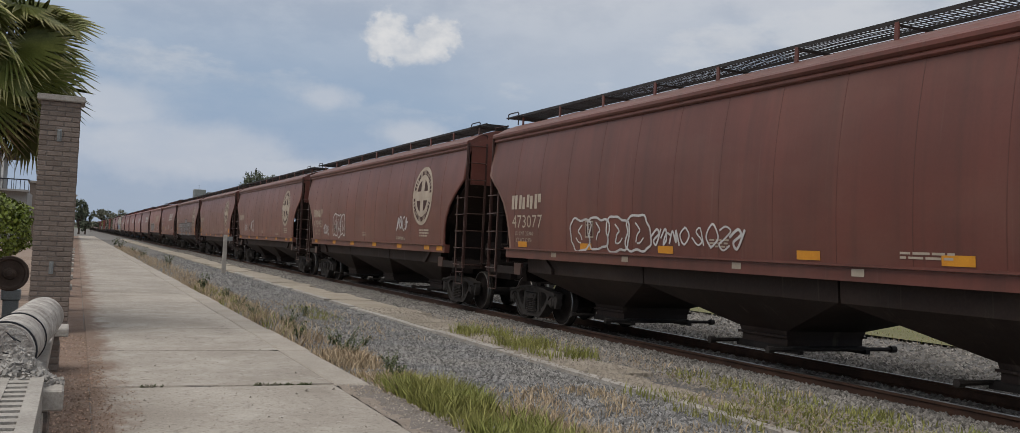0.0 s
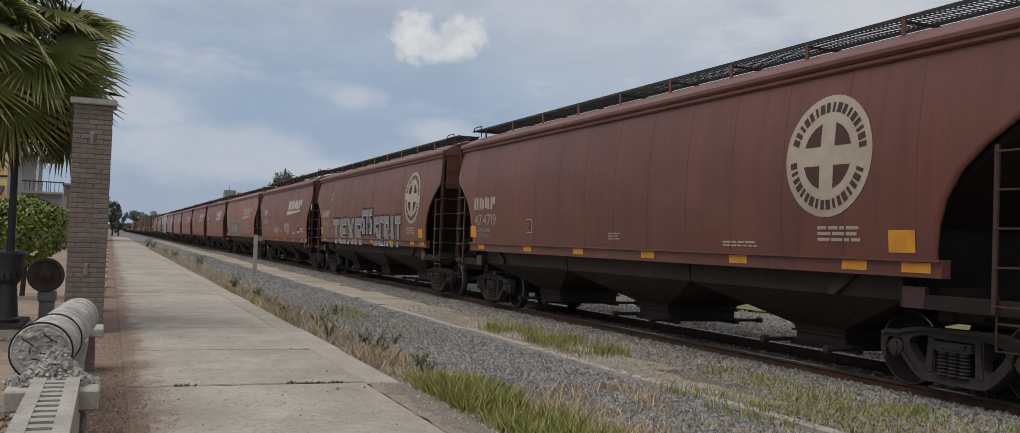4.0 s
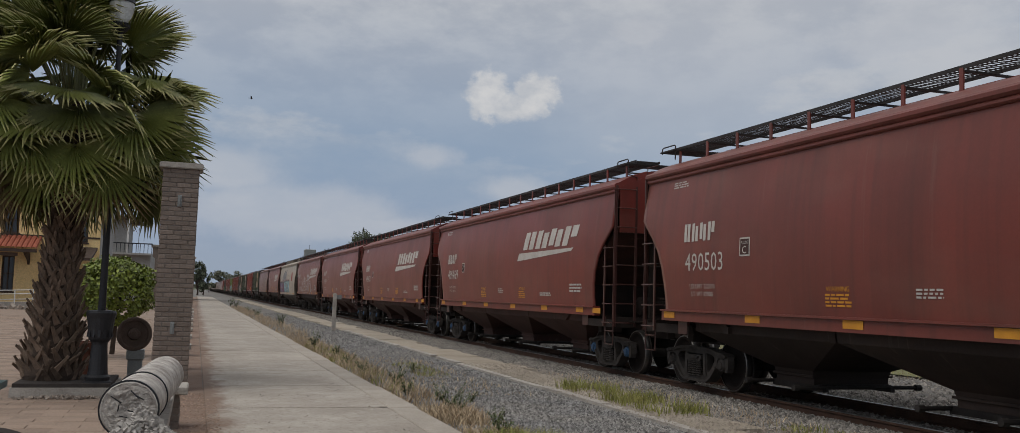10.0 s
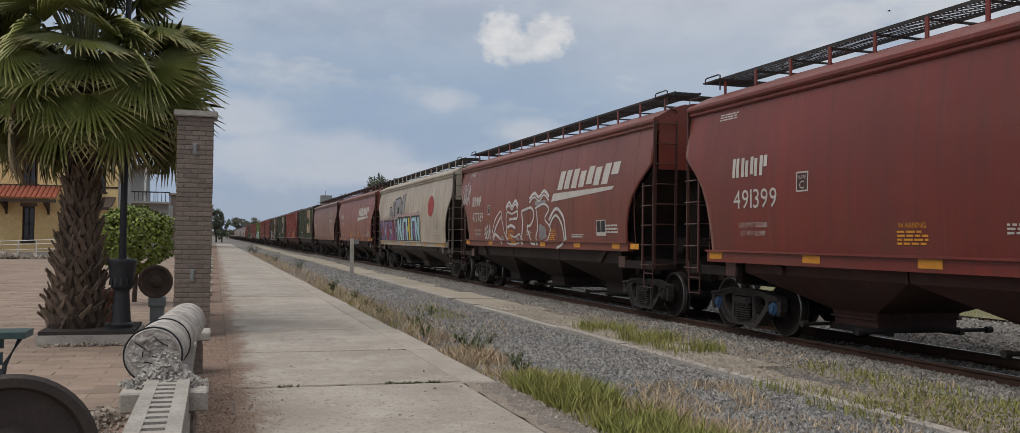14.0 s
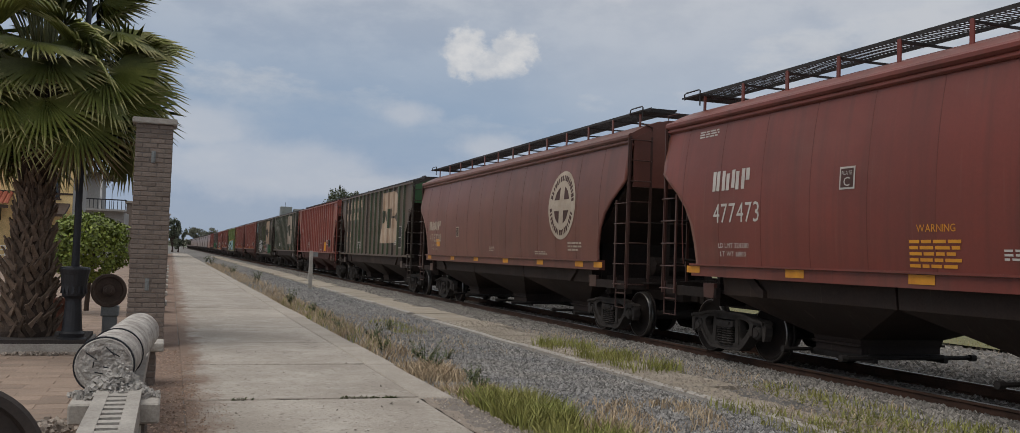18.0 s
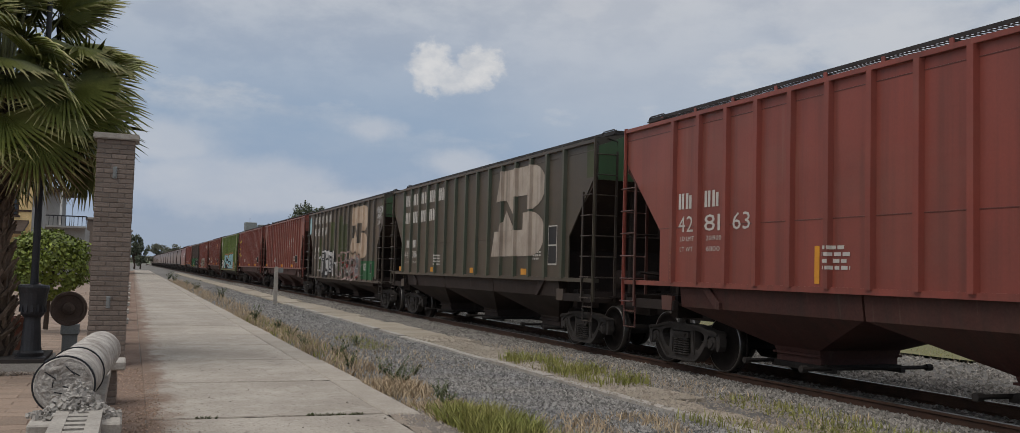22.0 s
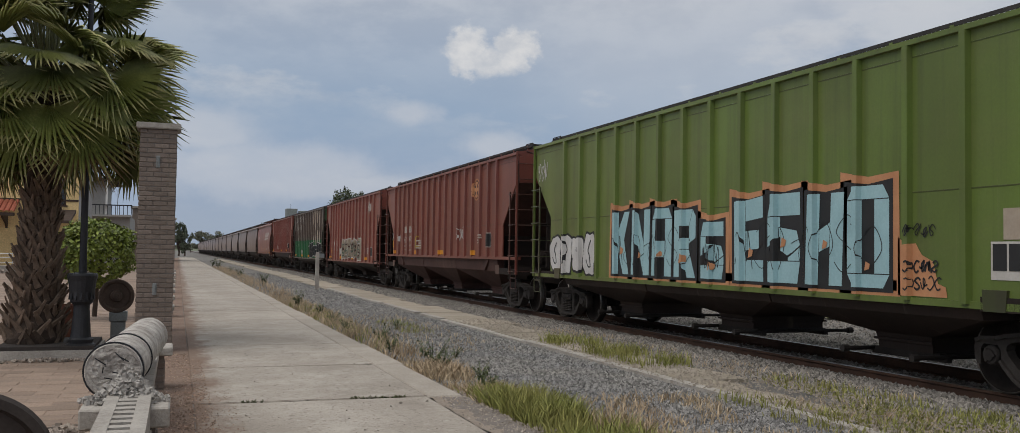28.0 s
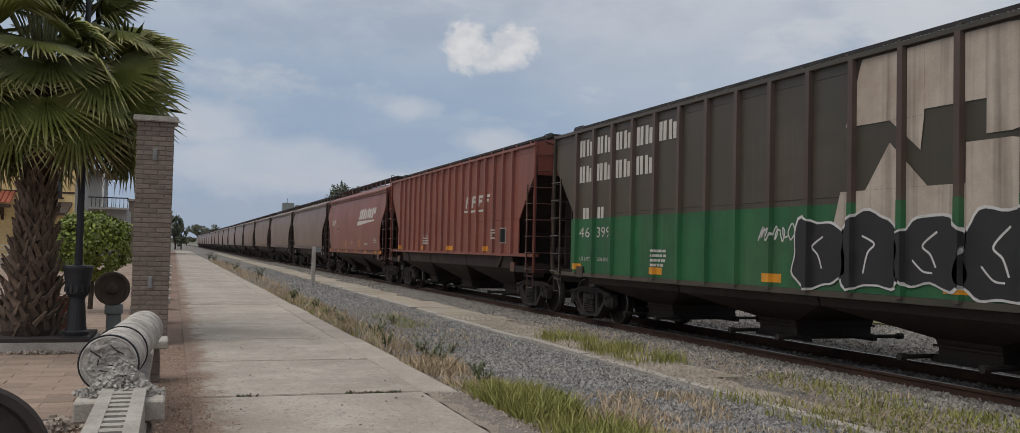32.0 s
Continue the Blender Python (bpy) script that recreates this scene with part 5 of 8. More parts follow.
# ---- plaza ----
def plaza():
    pz = thing("plaza", "brown paved station forecourt", "paving", kind="structure")
    bm = BM()
    box(bm, -120, -0.645, -8, 170, -0.45, PLZ - 0.014)
    part("paving_bed", bm, PLAZA, pz)
    bm = BM()
    box(bm, -0.296, 0.296, -0.149, 0.149, -0.05, 0.0)
    bmesh.ops.bevel(bm, geom=[e for e in bm.edges if all(v.co.z > -0.01 for v in e.verts)], offset=0.008, segments=1, affect="EDGES")
    me = mesh("paver", bm, PAVER)
    r = random.Random(9)
    j = 0
    y = 7.4
    while y < 24:
        x = -0.95 - (0.3 if j % 2 else 0)
        while x > -4.4:
            if not (-2.95 < x < -0.85 and 15.9 < y < 18.2):
                ob = new("paver", me)
                ob.parent = pz
                ob.matrix_basis = pose(x, y, PLZ + r.uniform(-0.012, -0.004), r.uniform(-0.5, 0.5), r.uniform(-0.5, 0.5), r.uniform(-0.4, 0.4))
            x -= 0.6
        y += 0.305
        j += 1

    # the rest of the forecourt, laid in the same bond
    verts, faces = [], []
    j, y = 0, 8.0
    while y < 58:
        x = -4.75 - (0.3 if j % 2 else 0)
        if y > 24:
            x = -0.95 - (0.3 if j % 2 else 0)
        while x > -13:
            z = PLZ + r.uniform(-0.014, -0.004)
            k = len(verts)
            verts += [(x + a, y + b, zz) for zz, q in ((z, 0.0), (z - 0.02, 0.008)) for a, b in ((-0.285 - q, -0.14 - q), (0.285 + q, -0.14 - q), (0.285 + q, 0.14 + q), (-0.285 - q, 0.14 + q))]
            faces += [(k, k + 1, k + 2, k + 3)] + [(k + i, k + 4 + i, k + 4 + (i + 1) % 4, k + (i + 1) % 4) for i in range(4)]
            x -= 0.6
        y += 0.305
        j += 1
    me = bpy.data.meshes.new("far_pavers")
    me.from_pydata(verts, [], faces)
    me.materials.append(PAVERFAR)
    tagged(part("far_pavers", me, None, pz), kind="stuff")


plaza()


# ---- planter, palm, lamp ----
bm = BM()
X0, X1, Y0, Y1 = -2.60, -1.14, 16.2, 18.0
for b in ((X0, X1, Y0, Y0 + 0.12), (X0, X1, Y1 - 0.12, Y1), (X0, X0 + 0.12, Y0 + 0.12, Y1 - 0.12), (X1 - 0.12, X1, Y0 + 0.12, Y1 - 0.12)):
    box(bm, *b, -0.25, -0.05)
pl = thing("planter", "low concrete kerb round dark planter soil and slot shade", "planter")
part("kerb", bm, CAST, pl)
bm = BM()
box(bm, X0 + 0.03, X1 - 0.04, Y0 + 0.03, Y1 - 0.1, -0.25, 0.01)
part("soil", bm, SOIL_AND_SHADE, pl)


def fan_leaf(seed):
    """One fan: long stiff folded segments, joined at their bases, with pale split tips. It lies in the xy plane and points to +x."""
    r = random.Random(seed)
    bm = BM()
    n = 36
    spread = radians(200)
    tips = []
    for i in range(n):
        a = -spread / 2 + spread * i / (n - 1) + r.uniform(-0.02, 0.02)
        ln = (0.84 + 0.16 * math.cos(a * 0.75)) * r.uniform(0.92, 1.05)
        wd = 0.027
        ca, sa = math.cos(a), math.sin(a)

        def at(rad, side, z):
            return bm.verts.new((ca * rad - sa * side, sa * rad + ca * side, z))
        droop = 0.05 + 0.12 * r.random()
        tw = r.uniform(-0.02, 0.02)
        h0 = bm.verts.new((ca * 0.03, sa * 0.03, 0))
        l1, c1, r1 = at(0.48 * ln, wd * 0.95, -0.034), at(0.48 * ln, 0, 0.016), at(0.48 * ln, -wd * 0.95, -0.034)
        l2, c2, r2 = at(0.80 * ln, wd * 0.55 + tw, -0.05 - droop * 0.25), at(0.80 * ln, tw, -0.02 - droop * 0.25), at(0.80 * ln, -wd * 0.55 + tw, -0.05 - droop * 0.25)
        tip = at(ln * 1.05, tw * 2.5, -0.04 - droop)
        for f in ((h0, c1, l1), (h0, r1, c1), (l1, c1, c2, l2), (c1, r1, r2, c2)):
            bm.faces.new(f)
        for f in ((l2, c2, tip), (c2, r2, tip)):
            tips.append(bm.faces.new(f))
    for f in tips:
        f.material_index = 1
    me = mesh("fan_leaf", bm, FROND)
    me.materials.append(FRONDTIP)
    return me


def petiole_mesh():
    bm = BM()
    tube(bm, [(0, 0, 0), (0.5, 0, 0.03), (1.0, 0, 0)], 0.022, 5, 0.013)
    return mesh("leaf_stalk", bm, STALK)


def palm(x, y):
    p = thing("fan_palm", "stocky fan palm with green fronds and a criss-cross trunk", "palm tree", pose(x, y, -0.06))
    bm = BM()
    prof = [(0.0, 0.40), (0.15, 0.44), (0.5, 0.38), (0.9, 0.33), (1.3, 0.29), (1.8, 0.255), (2.3, 0.235), (2.8, 0.235), (3.3, 0.24), (3.8, 0.23), (4.3, 0.2), (4.6, 0.13)]
    n = 22
    loft(bm, [[(0.0 + 0.02 * z + rad * math.cos(t) * (1 + 0.06 * noise.noise((math.cos(t) * 2, math.sin(t) * 2, z * 5))), rad * math.sin(t) * (1 + 0.06 * noise.noise((math.cos(t) * 2, math.sin(t) * 2, z * 5 + 9))), z) for t in (2 * math.pi * k / n for k in range(n))] for z, rad in prof])
    part("trunk", bm, TRUNK, p, "dark fibrous trunk")
    boots = []
    for q in range(2):
        bm = BM()
        w0, ln = 0.060 - 0.012 * q, 0.27 + 0.06 * q
        loft(bm, [[(-0.02, -w0, 0), (0.025, -w0 * 0.8, 0), (0.025, w0 * 0.8, 0), (-0.02, w0, 0)],
                  [(0.02, -w0 * 0.62, ln * 0.5), (0.055, -w0 * 0.5, ln * 0.5), (0.055, w0 * 0.5, ln * 0.5), (0.02, w0 * 0.62, ln * 0.5)],
                  [(0.085, -w0 * 0.42, ln), (0.105, -w0 * 0.30, ln * 0.98), (0.105, w0 * 0.30, ln * 0.98), (0.085, w0 * 0.42, ln)]])
        boots.append(mesh("leaf_base", bm, BOOT))

    def rad_at(z):
        for (z0, a), (z1, b) in zip(prof, prof[1:]):
            if z <= z1:
                return a + (b - a) * (z - z0) / (z1 - z0)
        return 0.2
    r = random.Random(21)
    for i in range(300):
        z = 0.02 + 2.5 * i / 300
        a = i * 2.39996
        rad = rad_at(z) - 0.02
        lean = 4 if z > 1.4 else 14
        ob = new("leaf_base", boots[i % 2])
        ob.parent = p
        s = -38 if i % 2 else 38
        ob.matrix_basis = pose(0.02 * z, 0, z, 0, 0, math.degrees(a)) @ pose(rad, 0, 0, s * r.uniform(0.5, 1.15) * (1.0 if z < 1.2 else 0.7), r.uniform(-4, 12) - (0 if z < 1.4 else 8), 0)
    fans = [fan_leaf(s) for s in range(4)]
    dry = []
    for s in range(2):
        me = fans[s].copy()
        me.materials.clear()
        me.materials.append(DRYFROND)
        me.materials.append(FRONDTIP)
        dry.append(me)
    stalk = petiole_mesh()
    heads = []
    count = 112
    for i in range(count):
        f = i / (count - 1)
        el = 86 - 100 * f ** 1.05 + r.uniform(-6, 6)
        az = i * 137.508 + r.uniform(-12, 12)
        ln = (1.60 - 0.45 * f) * r.uniform(0.85, 1.12)
        z0 = 4.60 - 1.05 * f
        base = pose(0.07, 0, z0, 0, 0, az) @ pose(0.10, 0, 0, 0, -el, 0)
        hub = Vector((x, y, -0.06)) + (base @ pose(ln + 0.4, 0, 0)).translation
        if abs(hub.x + 1.34) < 0.62 and hub.y < 16.75 and 5.1 < hub.z < 6.7:
            continue   # cut back round the lantern
        st = new("leaf_stalk", stalk)
        st.parent = p
        st.matrix_basis = base @ Matrix.Diagonal((ln, 1, 1, 1))
        bend = 16 + 46 * f + r.uniform(-12, 16)
        old = f > 0.96 and i % 2
        fan = new("fan_leaf", (dry if old else fans)[i % 2 if old else i % 4])
        fan.parent = p
        fan.matrix_basis = base @ pose(ln, 0, 0, r.uniform(-50, 50), bend, r.uniform(-8, 8)) @ Matrix.Diagonal((1.02, 1.0, 1.0, 1))


palm(-2.14, 17.05)


def street_lamp(x, y):
    l = thing("street_lamp", "black cast iron street lamp with a fluted base and frosted lantern", "street lamp", pose(x, y, -0.05) @ Matrix.Diagonal((1.12, 1.12, 1.12, 1)))

    def turned(name, prof, mat, label="", n=20):
        bm = BM()
        disc(bm, (0, 0, 0), (0, 0, 1), prof, n)
        return part(name, bm, mat, l, label, smooth=False)
    bm = BM()
    box(bm, -0.24, 0.24, -0.24, 0.24, 0.0, 0.02)
    part("foot_plate", bm, IRON, l)
    turned("pedestal", [(0.02, 0.20), (0.06, 0.20), (0.08, 0.16), (0.13, 0.17), (0.16, 0.14), (0.22, 0.13), (0.58, 0.105), (0.62, 0.11)], IRON)
    urn = turned("urn", [(0.62, 0.12), (0.66, 0.15), (0.70, 0.155), (0.95, 0.185), (1.0, 0.20), (1.03, 0.205), (1.06, 0.19), (1.07, 0.06)], IRON, "fluted cast iron collar")
    bm = BM()
    box(bm, -0.017, 0.017, -0.012, 0.012, 0, 0.27)
    flute = mesh("flute", bm, IRON)
    for k in range(14):
        a = 360 / 14 * k
        ob = new("flute", flute)
        ob.parent = urn
        ob.matrix_basis = pose(0, 0, 0.69, 0, 0, a) @ pose(0, 0.165, 0, 7, 0, 0)
    turned("pole", [(1.06, 0.055), (1.3, 0.05), (3.2, 0.042), (5.09, 0.036)], IRON, n=14)
    turned("collar", [(5.09, 0.05), (5.14, 0.10), (5.18, 0.13), (5.23, 0.14)], IRON)
    turned("lantern", [(5.23, 0.13), (5.28, 0.15), (5.50, 0.175), (5.54, 0.17)], FROSTED, "frosted lantern bowl", 12)
    turned("lantern_cap", [(5.54, 0.19), (5.58, 0.18), (5.67, 0.12), (5.73, 0.05), (5.80, 0.015)], IRON)


street_lamp(-1.40, 16.5)

# terracotta pot behind the lamp
bm = BM()
disc(bm, (-1.70, 18.3, PLZ), (0, 0, 1), [(0, 0.17), (0.5, 0.22), (0.62, 0.24), (0.62, 0.265), (0.73, 0.27), (0.73, 0.22), (0.66, 0.2)], 20)
solid("flower_pot", bm, TERRACOTTA, "square-rimmed terracotta pot behind the lamp", "flower pot")

RUSTWHEEL = material("rusty brown wheel", (0.13, 0.090, 0.070), (0.07, 0.05, 0.04), 0.85, 0, 5, 50, 0.4)
# wheel on a post
wp = thing("wheel_on_post", "rusty railway wheel mounted on a grey steel post", "wheel display", pose(-0.03, 1.9, PLZ + 0.02) @ Matrix.Diagonal((1.1, 1.0, 1.1, 1)))
bm = BM()
box(bm, -0.96, -0.74, 16.55, 16.78, -0.03, 0.36)
box(bm, -0.985, -0.715, 16.52, 16.81, 0.36, 0.52)
bmesh.ops.bevel(bm, geom=bm.edges[:], offset=0.01, segments=1, affect="EDGES")
part("post", bm, GREYBOX, wp)
bm = BM()
disc(bm, (-0.88, 16.5, 0.775), (0, -1, 0), [(-0.12, 0.10), (-0.12, 0.235), (-0.09, 0.27), (-0.02, 0.275), (0.0, 0.26), (0.0, 0.225), (-0.035, 0.20), (-0.045, 0.10), (0.02, 0.085), (0.03, 0.05), (0.075, 0.045), (0.08, 0.01)], 36)
part("wheel", bm, RUSTWHEEL, wp, "rusty spoked-less wheel disc", smooth=False)


# ---- bench with a wheel for an end ----
bn = thing("slatted_bench", "teal slatted bench with an old railway wheel as its end", "bench")
bm = BM()
disc(bm, (-0.97, 5.35, 0.40), (0.25, -1, 0), [(-0.07, 0.12), (-0.07, 0.38), (-0.05, 0.42), (0.03, 0.43), (0.05, 0.41), (0.05, 0.365), (0.0, 0.345), (-0.01, 0.16), (0.05, 0.13), (0.07, 0.06), (0.09, 0.02)], 48)
part("wheel", bm, material("dark oily wheel", (0.062, 0.048, 0.042), (0.036, 0.029, 0.026), 0.6, 0, 5, 50, 0.3), bn, "brown rusty wheel")
for k in range(6):
    bm = BM()
    z = 0.50 + 0.085 * k
    box(bm, -2.9, -1.055, 5.52 + 0.02 * k, 5.55 + 0.02 * k, z, z + 0.065)
    part("slat", bm, TEAL, bn)
bm = BM()
box(bm, -2.9, -0.93, 5.50, 5.74, 0.985, 1.02)
part("top_rail", bm, TEAL, bn, "broad top board")
bm = BM()
tube(bm, [(-0.97, 5.6, 0.98), (-1.03, 5.55, 0.85), (-1.04, 5.5, 0.7), (-1.03, 5.45, 0.45)], 0.013, 6)
part("bracket", bm, IRON, bn)
for x in (-2.8, -1.2):
    bm = BM()
    box(bm, x - 0.03, x + 0.03, 5.6, 5.68, PLZ - 0.03, 0.985)
    part("leg", bm, IRON, bn)


# ---- clipped bush tree ----
def leaf_cloud(bm, centre, size, n, leaf, r, shell=0.55, lumps=None):
    """Small folded leaves through an uneven ellipsoid."""
    c = Vector(centre)
    for i in range(n):
        v = Vector((r.gauss(0, 1), r.gauss(0, 1), r.gauss(0, 1))).normalized()
        k = (shell + (1 - shell) * r.random() ** 0.5) * (1 + 0.20 * noise.noise(v * 2.3 + c))
        p = c + Vector((v.x * size[0], v.y * size[1], v.z * size[2])) * k
        a = Vector((r.gauss(0, 1), r.gauss(0, 1), r.gauss(0, 1))).normalized()
        b = a.cross(v + Vector((0.01, 0.02, 0.3))).normalized()
        s = leaf * r.uniform(0.6, 1.25)
        m = p + (a * 0.5) * s
        bm.faces.new([bm.verts.new(p - a * s * 0.5), bm.verts.new(p + b * s * 0.28 + v * s * 0.06), bm.verts.new(m), bm.verts.new(p - b * s * 0.28 + v * s * 0.06)])


bush = thing("bush_tree", "round clipped bush tree with bright green leaves", "bush", pose(-1.85, 25.2, PLZ + 0.26))
bm = BM()
tube(bm, [(0, 0, -0.2), (0.03, 0, 0.5), (0, 0.02, 0.9)], 0.06, 8, 0.045)
for a in range(5):
    tube(bm, [(0, 0, 0.8), (0.3 * math.cos(a * 1.26), 0.3 * math.sin(a * 1.26), 1.15), (0.55 * math.cos(a * 1.26), 0.55 * math.sin(a * 1.26), 1.55)], 0.03, 6, 0.012)
part("trunk", bm, TRUNK, bush)
bm = BM()
rb = random.Random(31)
leaf_cloud(bm, (0, 0, 1.34), (0.92, 0.9, 0.84), 4600, 0.115, rb, 0.72)
for k in range(26):
    a, b = rb.uniform(0, 6.28), rb.uniform(-0.7, 1.2)
    leaf_cloud(bm, (0.74 * math.cos(a) * math.cos(b), 0.74 * math.sin(a) * math.cos(b), 1.40 + 0.7 * math.sin(b)), (0.22, 0.22, 0.19), 110, 0.11, rb, 0.3)
part("crown", bm, LEAVES, bush, "dense bright green leaves")

# ---- post in the gravel ----
post = thing("marker_post", "grey weathered concrete post standing in the gravel", "post")
bm = BM()
loft(bm, [[(5.55 - s, 40.2 - s, z), (5.55 + s, 40.2 - s, z), (5.55 + s, 40.2 + s, z), (5.55 - s, 40.2 + s, z)] for z, s in ((-0.2, 0.08), (1.45, 0.07), (1.5, 0.055))])
part("shaft", bm, CAST, post)
bm = BM()
box(bm, 5.62, 5.83, 40.17, 40.2, 1.26, 1.44)
part("name_plate", bm, GREYBOX, post, "small plain metal plate")

# ---- painted marks on the cars ----
def flat_text(body, w, h, bold=0.0):
    """A line of capitals as flat triangles, stretched to w by h, from the origin to the right and up."""
    bm = BM()
    x = 0.0
    for ch in body:
        if ch == " ":
            x += 0.32
            continue
        me, width = GLYPHS[(ch, bold)]
        k = len(bm.verts)
        bm.from_mesh(me)
        bm.verts.ensure_lookup_table()
        for v in bm.verts[k:]:
            v.co.x += x
        x += width + (0.10 if not bold else 0.26 - 2 * bold)
    xs, ys = [v.co.x for v in bm.verts], [v.co.y for v in bm.verts]
    x0, x1, y0, y1 = min(xs), max(xs), min(ys), max(ys)
    for v in bm.verts:
        v.co = ((v.co.x - x0) / (x1 - x0) * w, (v.co.y - y0) / (y1 - y0) * h, 0)
    return bm


def flat_poly(bm, pts):
    bm.faces.new([bm.verts.new((x, y, 0)) for x, y in pts])
    return bm


def quad(bm, x0, y0, x1, y1, slant=0.0):
    return flat_poly(bm, [(x0, y0), (x1, y0), (x1 + slant, y1), (x0 + slant, y1)])


def ribbon(bm, pts, w):
    """A brushed line of even width."""
    vs = []
    for i, p in enumerate(pts):
        a, b = pts[max(i - 1, 0)], pts[min(i + 1, len(pts) - 1)]
        dx, dy = b[0] - a[0], b[1] - a[1]
        n = math.hypot(dx, dy) or 1
        ox, oy = -dy / n * w / 2, dx / n * w / 2
        vs.append((bm.verts.new((p[0] + ox, p[1] + oy, 0)), bm.verts.new((p[0] - ox, p[1] - oy, 0))))
    for (a, b), (c, d) in zip(vs, vs[1:]):
        bm.faces.new((a, b, d, c))
    return bm


STROKES = (((0.9, 0.8), (0.5, 1), (0.1, 0.75), (0.5, 0.5), (0.9, 0.25), (0.5, 0), (0.1, 0.2)), ((0.1, 0.1), (0.5, 0.9), (0.8, 0.7), (0.3, 0.35), (0.6, 0.1), (1.1, 0.5)),
           ((0.9, 0.85), (0.5, 1), (0.1, 0.5), (0.5, 0), (0.9, 0.15)), ((0.0, 0.4), (0.4, 0.95), (0.6, 0.4), (0.3, 0.1), (0.5, 0.7), (1.0, 0.6)),
           ((0.5, 0.05), (0.05, 0.5), (0.5, 1), (0.95, 0.5), (0.5, 0.05)), ((0.0, 0.0), (0.5, 1.0), (0.35, 0.2), (0.8, 0.9), (1.0, 0.1)))


def curve_through(keys, steps=8):
    """A smooth line through the keys."""
    pts = []
    for i in range(len(keys) - 1):
        p0, p1, p2, p3 = keys[max(i - 1, 0)], keys[i], keys[i + 1], keys[min(i + 2, len(keys) - 1)]
        for s in range(steps):
            t = s / steps
            pts.append(tuple(0.5 * (2 * p1[a] + (p2[a] - p0[a]) * t + (2 * p0[a] - 5 * p1[a] + 4 * p2[a] - p3[a]) * t * t + (3 * p1[a] - p0[a] - 3 * p2[a] + p3[a]) * t ** 3) for a in (0, 1)))
    return pts + [keys[-1]]


def flip(stroke, r):
    mx, my = r.random() < 0.5, r.random() < 0.5
    return [(1 - a if mx else a, 1 - b if my else b) for a, b in stroke]


def loops(bm, seed, x0, y0, w, h, n, lw=0.035):
    """A hand-drawn tag: n loose strokes side by side."""
    r = random.Random(seed)
    cw = w / n
    for k in range(n):
        top, tall = 0.12 * r.random(), 0.8 + 0.2 * r.random()
        keys = [(x0 + cw * (k + 0.02 + 1.05 * (a + 0.18 * b - 0.09) + 0.06 * (r.random() - 0.5)), y0 + h * (top + tall * b * 0.88 + 0.06 * (r.random() - 0.5))) for a, b in flip(r.choice(STROKES), r)]
        ribbon(bm, curve_through(keys), lw * (0.8 + 0.4 * r.random()))
    return bm


def blob(bm, cx, cy, w, h, seed, n=40, rough=0.085):
    """A rounded, uneven painted patch."""
    r = random.Random(seed)
    f = [r.random() * 6.28 for _ in range(3)]
    pts = []
    for i in range(n):
        a = 2 * math.pi * i / n
        k = 1 + rough * (math.sin(3 * a + f[0]) + 0.6 * math.sin(5 * a + f[1]) + 0.4 * math.sin(8 * a + f[2]))
        pts.append((cx + w / 2 * k * max(-0.95, min(0.95, 1.12 * math.cos(a))), cy + h / 2 * k * max(-0.95, min(0.95, 1.12 * math.sin(a)))))
    return flat_poly(bm, pts)


def mark(k, name, bm, mat, y, z, layer=0, label=""):
    """Lays a flat shape on the near side of car k: x to the right of it runs down the train (-y), y of it is up."""
    car, wheels, half, y0 = TRAIN[k]
    kind = CARS[k][0]
    curved = kind in ("curved", "older", "later")
    for v in bm.verts:
        v.co = (0, y - v.co.x, z + v.co.y)
    zs = [v.co.z for v in bm.verts]
    ys = [v.co.y for v in bm.verts]
    geom = lambda: bm.verts[:] + bm.edges[:] + bm.faces[:]
    if curved:
        n = int((max(zs) - min(zs)) / 0.3)
        for i in range(1, n + 1):
            bmesh.ops.bisect_plane(bm, geom=geom(), plane_co=(0, 0, min(zs) + (max(zs) - min(zs)) * i / (n + 1)), plane_no=(0, 0, 1))
    elif max(ys) - min(ys) > 0.3:
        for r in rib_places(k):
            for o in (-0.062, -0.045, 0.045, 0.062):
                if min(ys) < r + o < max(ys):
                    bmesh.ops.bisect_plane(bm, geom=geom(), plane_co=(0, r + o, 0), plane_no=(0, 1, 0))
        if name in ("lettering", "emblem") or (name == "big_emblem" and k == 24):
            # the paint has long gone from the ribs
            gone = [f for f in bm.faces if min(abs(f.calc_center_median().y - r) for r in rib_places(k)) < 0.064]
            bmesh.ops.delete(bm, geom=gone, context="FACES")
    up = 0.007 + 0.004 * layer
    for v in bm.verts:
        if curved:
            s = bulge(v.co.z) if v.co.z > FOOT[kind] - 0.02 else 1.60
        else:
            d = min(abs(v.co.y - r) for r in rib_places(k))
            s = 1.565 if d < 0.054 else 1.49
            if v.co.z < FOOT[kind] + 0.02:
                s = max(s, 1.54)
        v.co.x = -(s + up)
    ob = part(name, mesh(name, bm, mat), None, car, label)
    return tagged(ob, label, kind="stuff") if name in ("graffiti", "graffiti_tag", "roundel_figure", "small_print", "lettering", "data_panel", "big_emblem", "emblem") else ob


